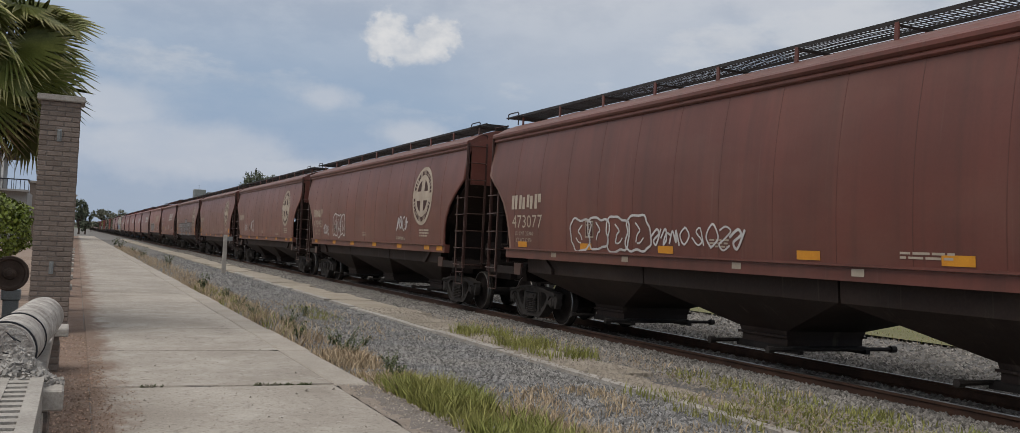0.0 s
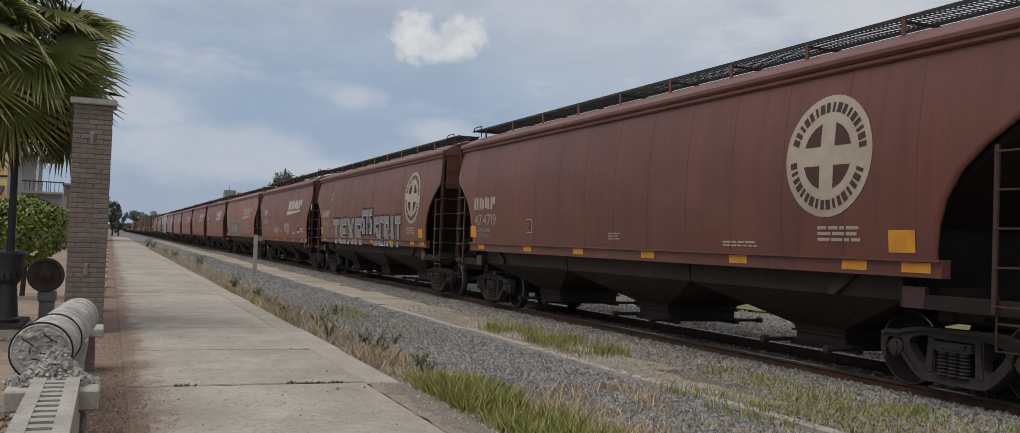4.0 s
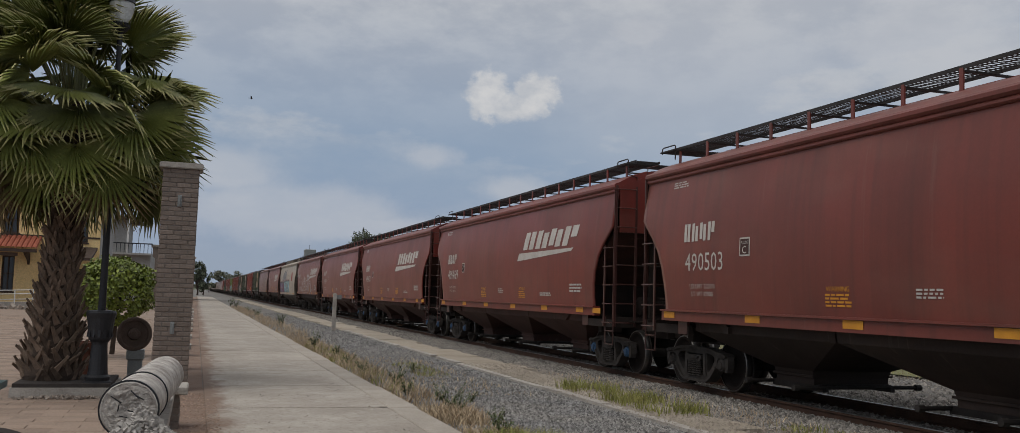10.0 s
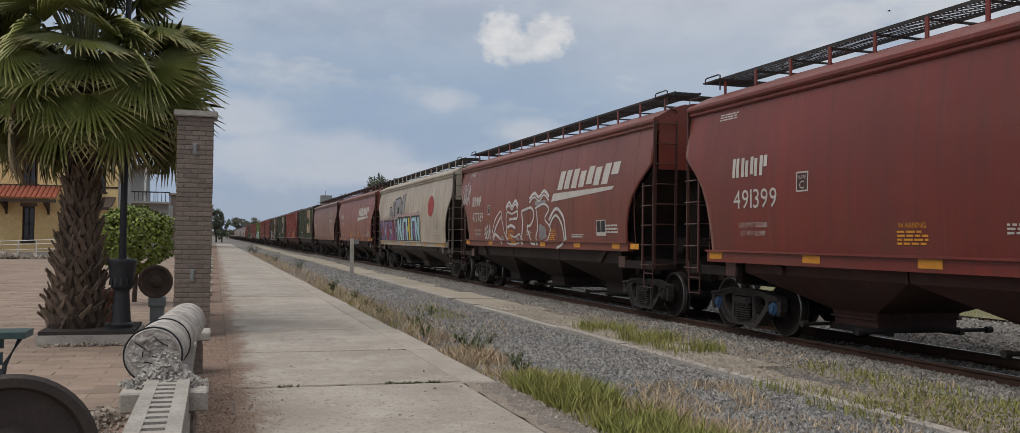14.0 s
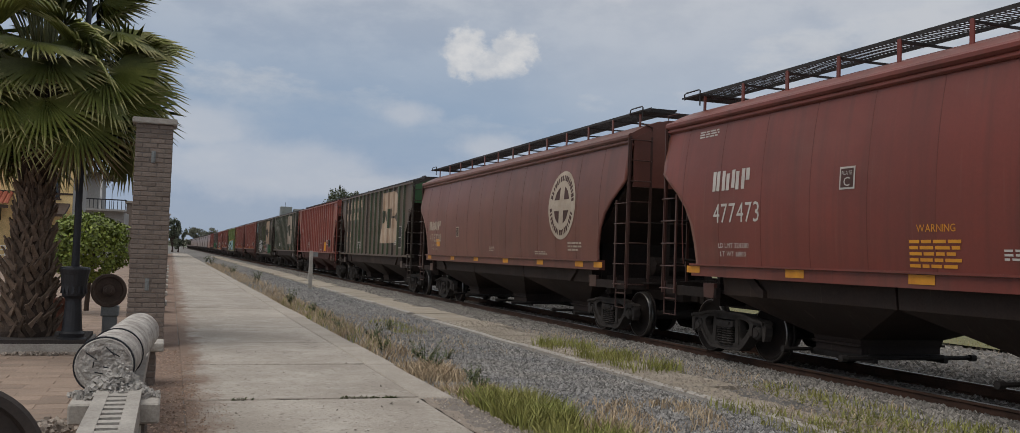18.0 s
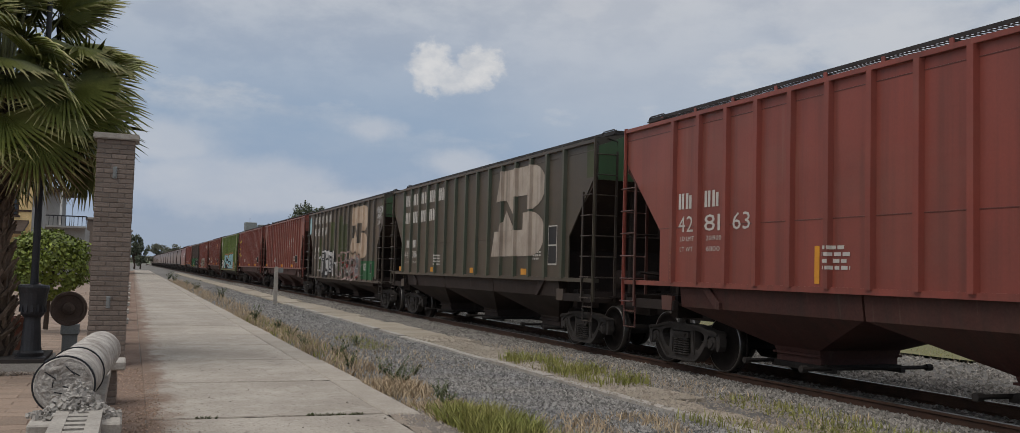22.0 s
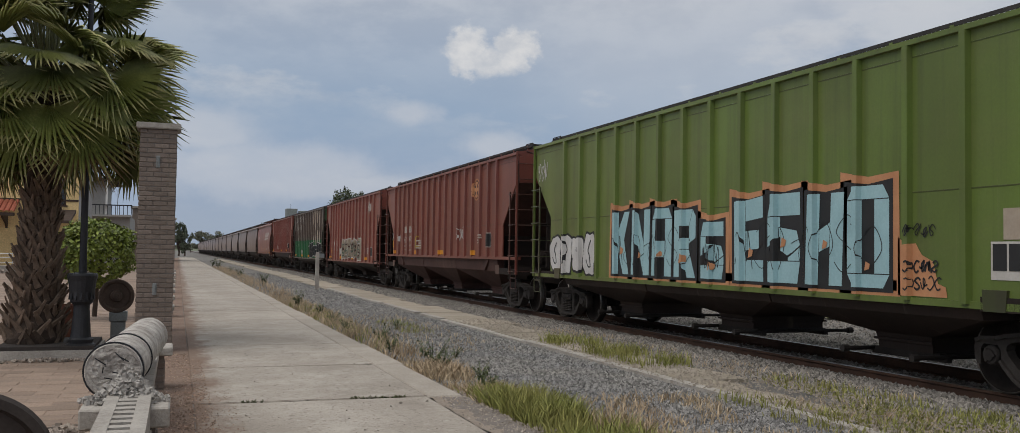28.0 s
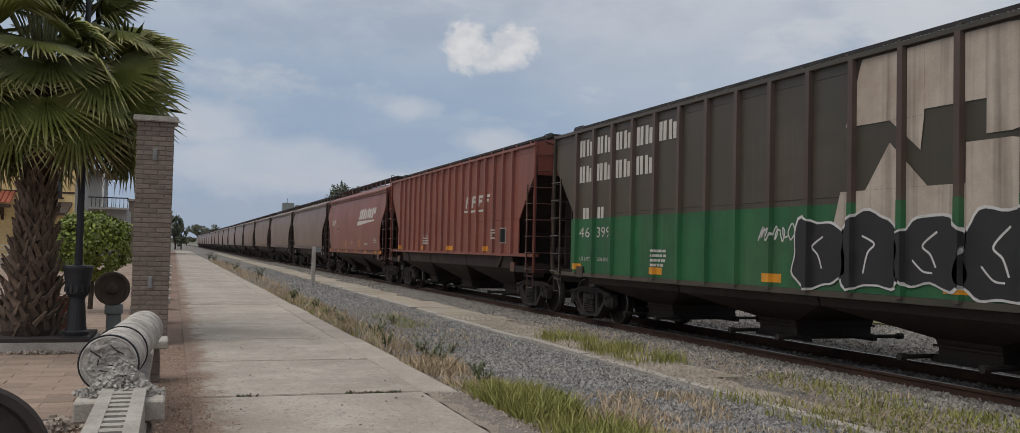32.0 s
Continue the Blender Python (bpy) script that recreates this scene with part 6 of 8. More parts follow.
# each sign stands as two plain bars, in shares of its width and height
PLAIN_BARS = (((0, 0, 0.40, 1), (0.52, 0, 0.92, 1)), ((0, 0, 0.40, 1), (0.54, 0, 0.94, 0.84)), ((0, 0.10, 0.40, 1), (0.52, 0, 0.92, 0.90)), ((0, 0, 0.40, 1), (0.52, 0.42, 0.96, 1)))


def emblem(k, y, z, w=3.6, mat=None):
    """The slanted company emblem: pairs of leaning bars over a tapering stroke."""
    bm = BM()
    h = w * 0.118
    cw = w * 0.225
    s = h * 0.42

    def lean(x, a0, b0, a1, b1):
        """A leaning piece of the block at x, from a0, b0 to a1, b1 in shares of the block."""
        quad(bm, x + cw * a0 + s * b0, h * b0, x + cw * a1 + s * b0, h * b1, s * (b1 - b0))
    for i in range(4):
        for q in PLAIN_BARS[i]:
            lean(i * w * 0.245, *q)
    flat_poly(bm, [(-0.11 * w, -h * 0.62), (-0.075 * w, -h * 0.17), (w * 0.93, -h * 0.14), (w * 0.90, -h * 0.30)])
    mark(k, "emblem", bm, mat or LETTER, y, z, 0, "white slanted emblem with a stroke under it")


def roundel(k, y, z, r=0.78, mat=None):
    ring = BM()
    n = 48

    def arc(rad):
        return [(rad * math.cos(2 * math.pi * i / n), rad * math.sin(2 * math.pi * i / n)) for i in range(n)]
    flat_poly(ring, arc(r))
    mark(k, "roundel", ring, mat or CREAM, y, z, 0, "round cream emblem with a cross")
    bm = BM()
    body = CARS[k][1]
    # four dark quarters leave a cream cross, and dark strokes round the rim stand for its writing
    for q in range(4):
        a0 = q * math.pi / 2
        pts = [(0.16, 0.16), (0.54, 0.16)] + [(0.56 * math.cos(a), 0.56 * math.sin(a)) for a in (0.32, 0.6, 0.8, 1.0, 1.25)] + [(0.16, 0.54)]
        flat_poly(bm, [(r * (math.cos(a0) * x - math.sin(a0) * yy), r * (math.sin(a0) * x + math.cos(a0) * yy)) for x, yy in pts])
    for i in range(38):
        if i in (0, 18, 19, 37):
            continue
        a = 2 * math.pi * i / 38
        b = 0.03 + 0.012 * ((i * 7) % 3)
        p = [(0.72, -b), (0.88, -b), (0.88, b), (0.72, b)]
        flat_poly(bm, [(r * (math.cos(a) * x - math.sin(a) * yy), r * (math.sin(a) * x + math.cos(a) * yy)) for x, yy in p])
    mark(k, "roundel_figure", bm, ROUNDEL_DARK, y, z, 1)


ROUNDEL_DARK = material("dark red-brown stencil", (0.085, 0.034, 0.028), (0.05, 0.025, 0.02), 0.6, 0, 2, 30, 0.05, speck=0.07)


def blocks(k, y, z, n, w, h, mat, name="lettering", layer=0):
    """A row of n letter-sized pairs of plain bars."""
    bm = BM()
    cw = w / n
    for i in range(n):
        for a0, b0, a1, b1 in PLAIN_BARS[i % 4]:
            quad(bm, (i + 0.82 * a0) * cw, h * b0, (i + 0.82 * a1) * cw, h * b1)
    mark(k, name, bm, mat, y, z, layer)


def words(k, text, y, z, w, h, mat, bold=0.0, layer=0, name="lettering"):
    mark(k, name, flat_text(text, w, h, bold), mat, y, z, layer)


def bars(k, y, z, w, h, n, mat, seed=1):
    """Lines of writing too small to read."""
    bm = BM()
    r = random.Random(seed)
    for i in range(n):
        yy = h * (n - 1 - i) / n
        x = 0.0
        while x < w * (0.75 + 0.25 * r.random()):
            c = (0.10 + 0.22 * r.random()) * min(1, w)
            quad(bm, x, yy, min(x + c, w), yy + h / n * 0.55)
            x += c + 0.03
    mark(k, "small_print", bm, mat, y, z, 0)


def panel(k, y, z, w, h, mat, layer=0, name="reflector"):
    bm = BM()
    quad(bm, 0, 0, w, h)
    mark(k, name, bm, mat, y, z, layer)


def framed(k, y, z, w, h, mat=None):
    """A black data panel with a white frame and a few lines."""
    panel(k, y, z, w, h, mat or LETTER, 0, "data_panel")
    bm = BM()
    if h > 1.4 * w:
        cells = ((0.05, 0.04, 0.95, 0.48), (0.05, 0.52, 0.95, 0.97))
    elif k in (21, 13, 11, 6, 5):
        cells = ((0.06, 0.24, 0.47, 0.94), (0.53, 0.24, 0.94, 0.94))
    else:
        cells = ((0.05, 0.05, 0.95, 0.95),)
    for x0, z0, x1, z1 in cells:
        quad(bm, w * x0, h * z0, w * x1, h * z1)
    mark(k, "data_panel", bm, SPRAY_BLACK, y, z, 1)


NUMBERS = {0: "473077", 1: "475953", 3: "474719", 4: "476625", 5: "496189", 6: "480819", 7: "490503", 8: "491469", 9: "491471", 10: "491399", 11: "477789", 13: "477473", 14: "476228"}
WEIGHTS = {0: ("LD LMT 223100", "LT WT 62900"), 1: ("LD LMT 224600", "LT WT 61400"), 3: ("LD LMT 224800", "LT WT 61200"), 6: ("LD LMT 223800", "LT WT 62200"), 13: ("LD LMT 224200", "LT WT 61800")}
for k in range(27):
    kind = CARS[k][0]
    if kind in ("curved", "older", "later"):
        old = kind in ("older", "later") and k not in (11, 13)
        col = CREAM if old else LETTER
        f = FOOT[kind]
        ya = 6.65 if k == 14 else 7.1 if old else 6.0
        za = 2.34 if old else 2.72 if k == 13 else 2.63
        blocks(k, ya, za, 4, 1.45 if old else 1.1, 0.29 if old else 0.32, col)
        if k in NUMBERS:
            words(k, NUMBERS[k], ya - 0.05, za - (0.385 if old else 0.52), 1.4 if old else 1.28, 0.26 if old else 0.31, col, 0.0)
        lw, tw = WEIGHTS.get(k, ("LD LMT 223100", "LT WT 62900"))
        if k < 20:
            words(k, lw, ya - 0.20, 1.80, 0.85, 0.08, col)
            words(k, tw, ya - 0.25, 1.665, 0.72, 0.08, col)
        # PLATE C box
        yb, zb = (3.45 if k == 14 else 3.9, 2.1 if k == 14 else 1.78) if old else (2.85, 2.58) if k == 13 else (4.15, 2.32)
        panel(k, yb, zb, 0.30, 0.30, col, 0, "plate_mark")
        panel(k, yb - 0.025, zb + 0.025, 0.25, 0.25, ROUNDEL_DARK, 1, "plate_mark")
        words(k, "PLATE", yb - 0.05, zb + 0.19, 0.20, 0.05, col, 0, 2)
        words(k, "C", yb - 0.09, zb + 0.04, 0.12, 0.12, col, 0, 2)
        for y in (6.57, 3.9, 1.35, -1.83, -4.06, -6.4) if k == 0 else (6.57, 3.8, 1.38, -1.2, -3.69, -6.01, -6.97):
            panel(k, y + 0.2, f + (0.04 if k == 0 else -0.14), 0.42, 0.115, YELLOW)
        if k == 0:
            for y in (5.2, 2.6, -0.35, -2.6, -4.9):
                panel(k, y, f - 0.13, 0.20, 0.09, CREAM, 0, "paint_patch")
        bars(k, -5.35, 1.72, 0.75, 0.22, 3, col, k)
        bars(k, 0.2, 1.68, 0.45, 0.14, 3, col, k + 5)
        bars(k, -3.3, 1.62, 0.8, 0.10, 2, col, k + 9)
        if not old:
            if k == 13:
                words(k, "WARNING", 1.46, 2.0, 0.60, 0.09, YELLOW)
                bars(k, 1.58, 1.58, 0.80, 0.36, 5, YELLOW, k + 3)
            for y in (1.95, -1.65)[k == 13:]:
                words(k, "WARNING", y, 1.76, 0.5, 0.07, YELLOW)
                bars(k, y + 0.03, 1.55, 0.56, 0.20, 4, YELLOW, k + 3)
            bars(k, 6.6, 3.66, 0.6, 0.13, 3, col, k + 4)
            if k != 12:
                emblem(k, -2.3 if k == 11 else -1.95, 2.82, 3.9 if k != 5 else 3.7)
        if k in (5, 6, 11, 13):
            framed(k, -4.9 if k != 5 else -4.55, 1.66, 0.55, 0.36)
    else:
        f = FOOT[kind]
        for y in (6.6, 2.95, -0.68, -4.3):
            if k == 18:
                panel(k, y, f + 0.06, 0.10, 0.45, SPRAY_ORANGE)
            elif kind == "deep":
                panel(k, y, f + 0.1, 0.5, 0.13, YELLOW)
            else:
                panel(k, y + 0.03, f + 0.06, 0.10, 0.5, SPRAY_ORANGE if k != 16 else YELLOW) if k in (15, 16) else panel(k, y + 0.3, f + 0.05, 0.5, 0.14, YELLOW)
        framed(k, -6.25 if k == 21 else -5.8 if k == 18 else -5.55, f + 0.28, 0.46, 0.86 if k in (15, 17) else 0.42)
        bars(k, 2.8, f + 0.25, 0.5, 0.35, 4, LETTER, k)
        if k != 21:
            bars(k, -4.7, f + 0.4, 0.45, 0.3, 4, LETTER, k + 3)
emblem(6, -2.0, 2.78, 4.0, CREAM)
for k, y, z in ((1, -5.5, 2.8), (2, -5.6, 2.8), (3, -5.5, 2.8), (4, -5.87, 2.8), (14, -4.95, 2.75)):
    roundel(k, y, z)


def big_initial(k, mat, y=-2.0, z=1.92, scale=1.0):
    """The tan interlocked emblem of the ribbed cars."""
    bm = BM()
    bow = lambda cy, ry: [(2.55 + 0.80 * math.sin(a), cy + ry * math.cos(a)) for a in (0.3, 0.6, 0.9, 1.2, 1.57, 1.95, 2.3, 2.6, 2.85)]
    for pts in ([(0.28, 1.36), (1.499, 1.36), (1.499, 2.10), (0.55, 2.10)], [(1.501, 1.42), (2.299, 1.42), (2.299, 2.10), (1.501, 2.10)], [(1.0, 1.358), (1.45, 1.0), (1.5, 1.358)],
                [(2.301, 2.10), (2.55, 2.10)] + bow(1.60, 0.50) + [(2.6, 1.08), (2.301, 1.08)],
                [(0, 0), (2.049, 0), (2.049, 0.62), (0.2, 0.62)], [(0.62, 0.622), (1.55, 0.622), (1.0, 1.12)],
                [(2.051, 1.02), (2.6, 1.02)] + bow(0.51, 0.50) + [(2.55, 0.0), (2.051, 0.0)]):
        flat_poly(bm, [(a * scale, b * scale) for a, b in pts])
    mark(k, "big_emblem", bm, mat, y, z, 1, "flaking pale interlocked emblem")


for k, mat in ((15, TAN), (17, CHALK), (18, TAN), (24, CHALK)):
    big_initial(k, mat, *((-2.25, 1.70, 1.16) if k == 24 else (-2.0, 1.92, 1.0)))
    c = TAN if k == 15 else LETTER
    for row, zz in ((10, 3.62), (8, 3.05)):
        for i in range(row // 2):
            blocks(k, 6.27 - 0.91 * i, zz, 2, 0.72, 0.36, c)
    for i in range(2):
        blocks(k, 6.05 - 0.75 * i, 2.25, 1, 0.40, 0.24, c)
    num = {15: "448588", 17: "446386", 18: "459733", 24: "461399"}[k]
    for i in range(2):
        words(k, num[3 * i:3 * i + 3], 6.22 - 0.91 * i, 1.92 if k != 24 else 1.85, 0.66, 0.22, c, 0, 1)
        words(k, ("LD LMT", "206300")[i], 6.18 - 0.91 * i, FOOT[CARS[k][0]] + 0.30, 0.55, 0.08, c, 0, 1)
for k, num, top, step, zt in ((16, "428163", 6.40, 2, 2.66), (22, "429478", 4.98, 3, 2.30), (23, "436368", 5.27, 3, 1.86), (20, "431501", 6.40, 2, 2.62)):
    tall, wd, pitch = (0.26, 0.44, 0.77) if step == 2 else (0.25, 0.53, 0.77) if k == 22 else (0.24, 0.60, 0.97)
    load, tare = {22: ("201900", "61100"), 23: ("198400", "64600")}.get(k, ("201900", "61100"))
    for i in range(2):
        blocks(k, top - pitch * i, zt, 2, wd, tall, LETTER)
        words(k, ("LD LMT", load)[i], top - 0.06 - pitch * i, zt - 0.53 + 0.08 * (k == 23), 0.42, 0.075, LETTER)
        words(k, ("LT WT", tare)[i], top - 0.06 - pitch * i, zt - 0.70 + 0.08 * (k == 23), 0.38, 0.075, LETTER)
    for i in range(6 // step):
        words(k, num[step * i:step * i + step], top - pitch * i, zt - (0.29 if k == 23 else 0.38), wd, tall, LETTER)
panel(15, -6.12, 1.5, 0.1, 1.05, SPRAY_ORANGE)
panel(14, 5.75, 1.80, 0.40, 0.24, YELLOW)
for k in (3, 4):
    panel(k, 7.35, 1.66, 0.40, 0.28, YELLOW)
    panel(k, -6.55, 1.60, 0.40, 0.26, YELLOW)
panel(22, 7.0, 1.72, 0.46, 0.30, YELLOW)
for k in (19, 20, 25):
    bm = BM()
    for i in range(4):
        s = 0.1
        quad(bm, i * 0.62, 0, i * 0.62 + 0.14, 0.34, s)
        quad(bm, i * 0.62 + 0.14 + s * 0.75, 0.26, i * 0.62 + 0.42 + s * 0.75, 0.34, 0.02)
        quad(bm, i * 0.62 + 0.12 + s * 0.4, 0.13, i * 0.62 + 0.36 + s * 0.4, 0.21, 0.02)
    quad(bm, -0.15, -0.14, 1.9, -0.08)
    mark(k, "emblem", bm, LETTER, -2.2, 2.78, 0, "small white slanted emblem")
for k, y, z, r, m in ((22, -4.55, 3.45, 0.33, SPRAY_ORANGE), (23, -5.2, 3.6, 0.36, LETTER)):
    roundel(k, y, z, r, m)

# ---- graffiti ----
FRESH_GREEN = material("bright green car paint", (0.025, 0.16, 0.055), (0.02, 0.09, 0.04), 0.5, 0, 0.7, 26, 0.08, streak=0.3, speck=0.07)
SPRAY_PINK = material("dusty pink spray paint", (0.42, 0.30, 0.27), (0.30, 0.22, 0.21), 0.6, 0, 2, 30, 0.05, speck=0.07)
def throw_up(k, seed, y, z, w, h, n, fill, line, lw=0.05, layer=1):
    """Bubble letters: filled patches with an outline and inner strokes."""
    cw = w / n
    r = random.Random(seed)
    out, inn, cut = BM(), BM(), BM()
    for i in range(n):
        cx, cy, ww, hh = cw * (i + 0.5), h * (0.5 + 0.08 * (r.random() - 0.5)), cw * 1.16, h * (0.9 + 0.2 * r.random())
        s = r.randrange(999)
        blob(out, cx, cy, ww, hh, s)
        blob(inn, cx, cy, ww - 2 * lw, hh - 2 * lw, s)
        e = r.choice((-1, 1))
        ribbon(cut, curve_through([(cx + 0.12 * cw * e, cy + hh * (0.2 + 0.14 * r.random())), (cx - 0.10 * cw * e, cy + 0.10 * hh), (cx + 0.02 * cw * e, cy - hh * 0.02), (cx + 0.10 * cw * e, cy - hh * (0.16 + 0.12 * r.random()))], 6), lw * 0.8)
        if r.random() < 0.6:
            ribbon(cut, curve_through([(cx - 0.26 * cw * e, cy - hh * 0.10), (cx - 0.1 * cw * e, cy - 0.24 * hh), (cx + 0.05 * cw * e, cy - 0.26 * hh)], 5), lw * 0.7)
    if not fill:
        thin = BM()
        for f in out.faces:
            ring = [v.co.xy for v in f.verts]
            ribbon(thin, [tuple(p) for p in ring + ring[:1]], lw)
        out.free()
        inn.free()
        mark(k, "graffiti", thin, line, y, z, layer)
        mark(k, "graffiti", cut, line, y, z, layer)
        return
    mark(k, "graffiti", out, line, y, z, layer)
    if fill:
        mark(k, "graffiti", inn, fill, y, z, layer + 1)
        mark(k, "graffiti", cut, line, y, z, layer + 2)


def tag(k, seed, y, z, w, h, n, mat, lw=0.035):
    mark(k, "graffiti_tag", loops(BM(), seed, 0, 0, w, h, n, lw), mat, y, z, 1)


# block letters, cut from bars
BLOCK = {
    "K": (((0, 0), (0.36, 0), (0.36, 1), (0, 1)), ((0.37, 0.36), (0.66, 0), (1, 0), (0.70, 0.55), (1, 1), (0.70, 1), (0.37, 0.72))),
    "N": (((0, 0), (0.32, 0), (0.32, 1), (0, 1)), ((0.68, 0), (1, 0), (1, 1), (0.68, 1)), ((0.33, 0.52), (0.67, 0.04), (0.67, 0.50), (0.33, 0.98))),
    "A": (((0, 0), (0.34, 0), (0.34, 0.84), (0, 0.84)), ((0.66, 0), (1, 0), (1, 0.84), (0.66, 0.84)), ((0.35, 0.28), (0.65, 0.28), (0.65, 0.52), (0.35, 0.52)), ((0, 0.85), (1, 0.85), (0.82, 1), (0.16, 1))),
    "R": (((0, 0), (0.34, 0), (0.34, 1), (0, 1)), ((0.35, 0.76), (0.7, 0.76), (0.86, 1), (0.35, 1)), ((0.71, 0.5), (1, 0.58), (1, 0.9), (0.87, 0.99), (0.71, 0.76)), ((0.35, 0.42), (0.70, 0.42), (0.70, 0.58), (0.35, 0.58)), ((0.36, 0.41), (0.62, 0), (1, 0), (0.70, 0.41))),
    "E": (((0, 0), (0.40, 0), (0.40, 1), (0, 1)), ((0.41, 0.74), (1, 0.78), (1, 1.04), (0.41, 1)), ((0.41, 0.38), (0.86, 0.40), (0.86, 0.63), (0.41, 0.62)), ((0.41, 0), (1, 0), (1, 0.26), (0.41, 0.26))),
    "S": (((0, 0.75), (1, 0.75), (1, 1), (0.12, 1)), ((0, 0.40), (0.40, 0.52), (0.40, 0.74), (0, 0.74)), ((0.41, 0.36), (0.64, 0.30), (1, 0.42), (0.9, 0.58), (0.41, 0.62)), ((0.64, 0.28), (0.64, 0.25), (1, 0.25), (1, 0.40)), ((0, 0), (0.92, 0), (1, 0.24), (0, 0.24))),
    "H": (((0, 0), (0.36, 0), (0.36, 1), (0, 1)), ((0.66, 0), (1, 0), (1, 1), (0.66, 1)), ((0.37, 0.36), (0.65, 0.42), (0.65, 0.68), (0.37, 0.60))),
    "T": (((0, 0.76), (1, 0.76), (1, 1), (0, 1)), ((0.33, 0), (0.68, 0), (0.68, 0.755), (0.33, 0.755))),
    "X": (((0, 0), (0.34, 0), (0.5, 0.3), (0.66, 0), (1, 0), (0.68, 0.5), (1, 1), (0.66, 1), (0.5, 0.7), (0.34, 1), (0, 1), (0.32, 0.5)),),
    "C": (((0, 0.14), (0.36, 0.14), (0.36, 0.86), (0, 0.86)), ((0, 0.865), (1, 0.78), (1, 1), (0.14, 1)), ((0.14, 0), (1, 0), (1, 0.22), (0, 0.135))),
    "I": (((0.25, 0), (0.75, 0), (0.75, 1), (0.25, 1)),),
    "O": (((0, 0.14), (0.36, 0.14), (0.36, 0.86), (0, 0.86)), ((0.66, 0.14), (1, 0.14), (1, 0.86), (0.66, 0.86)), ((0, 0.87), (1, 0.87), (0.86, 1), (0.14, 1)), ((0.14, 0), (0.86, 0), (1, 0.13), (0, 0.13))),
}

throw_up(0, 3, 4.4, 1.56, 2.6, 0.58, 4, None, SPRAY_WHITE, 0.04)
tag(0, 8, 1.7, 1.66, 1.0, 0.34, 4, SPRAY_WHITE, 0.035)
tag(0, 9, 0.6, 1.64, 1.2, 0.42, 4, SPRAY_WHITE, 0.035)
tag(1, 11, 5.45, 1.68, 0.8, 0.42, 4, SPRAY_WHITE, 0.03)
throw_up(1, 12, 4.0, 1.66, 1.6, 0.75, 3, None, SPRAY_WHITE, 0.04)
tag(1, 13, -3.4, 1.85, 1.0, 0.45, 4, SPRAY_WHITE)
tag(2, 14, 5.4, 1.72, 0.9, 0.5, 3, SPRAY_WHITE)
tag(2, 15, 3.4, 1.72, 1.0, 0.65, 3, SPRAY_WHITE, 0.045)
for text, y0, z0, w, h in (("TEXR", 5.0, 1.33, 5.0, 0.92), ("STS", 0.15, 1.72, 1.5, 0.82), ("SCRIT", -1.5, 1.33, 3.3, 0.95)):
    cw = w / len(text)
    for n, (mat, dx, dz) in enumerate(((SPRAY_BLACK, 0, 0), (SPRAY_WHITE, -0.035, -0.03), (SPRAY_GREY, 0, 0))):
        bm = BM()
        for i, ch in enumerate(text):
            for pts in BLOCK[ch]:
                ring = [(cw * (i + 0.04 + 0.90 * a) + dx, h * b + dz) for a, b in pts]
                if n:
                    flat_poly(bm, ring)
                else:
                    ribbon(bm, ring + ring[:2], 0.15)
        mark(4, "graffiti", bm, mat, y0, z0, n + (3 if text == "STS" else 0))
tag(4, 18, 5.6, 3.02, 0.32, 0.32, 1, SPRAY_WHITE, 0.03)
tag(5, 19, 4.6, 1.68, 0.7, 0.4, 3, SPRAY_YELLOW)
tag(5, 20, 2.4, 1.66, 1.8, 0.36, 5, SPRAY_WHITE)
tag(5, 21, -1.0, 1.66, 1.4, 0.6, 4, SPRAY_WHITE, 0.05)
throw_up(6, 22, 4.95, 1.42, 4.9, 0.98, 6, SPRAY_GREEN, SPRAY_WHITE, 0.05)
throw_up(6, 24, 4.55, 1.52, 4.0, 0.72, 5, SPRAY_GREY, SPRAY_BLACK, 0.03, 4)
tag(6, 25, -0.2, 1.8, 0.7, 0.6, 3, SPRAY_WHITE)
tag(11, 26, 4.5, 1.45, 0.7, 0.6, 3, SPRAY_WHITE, 0.04)
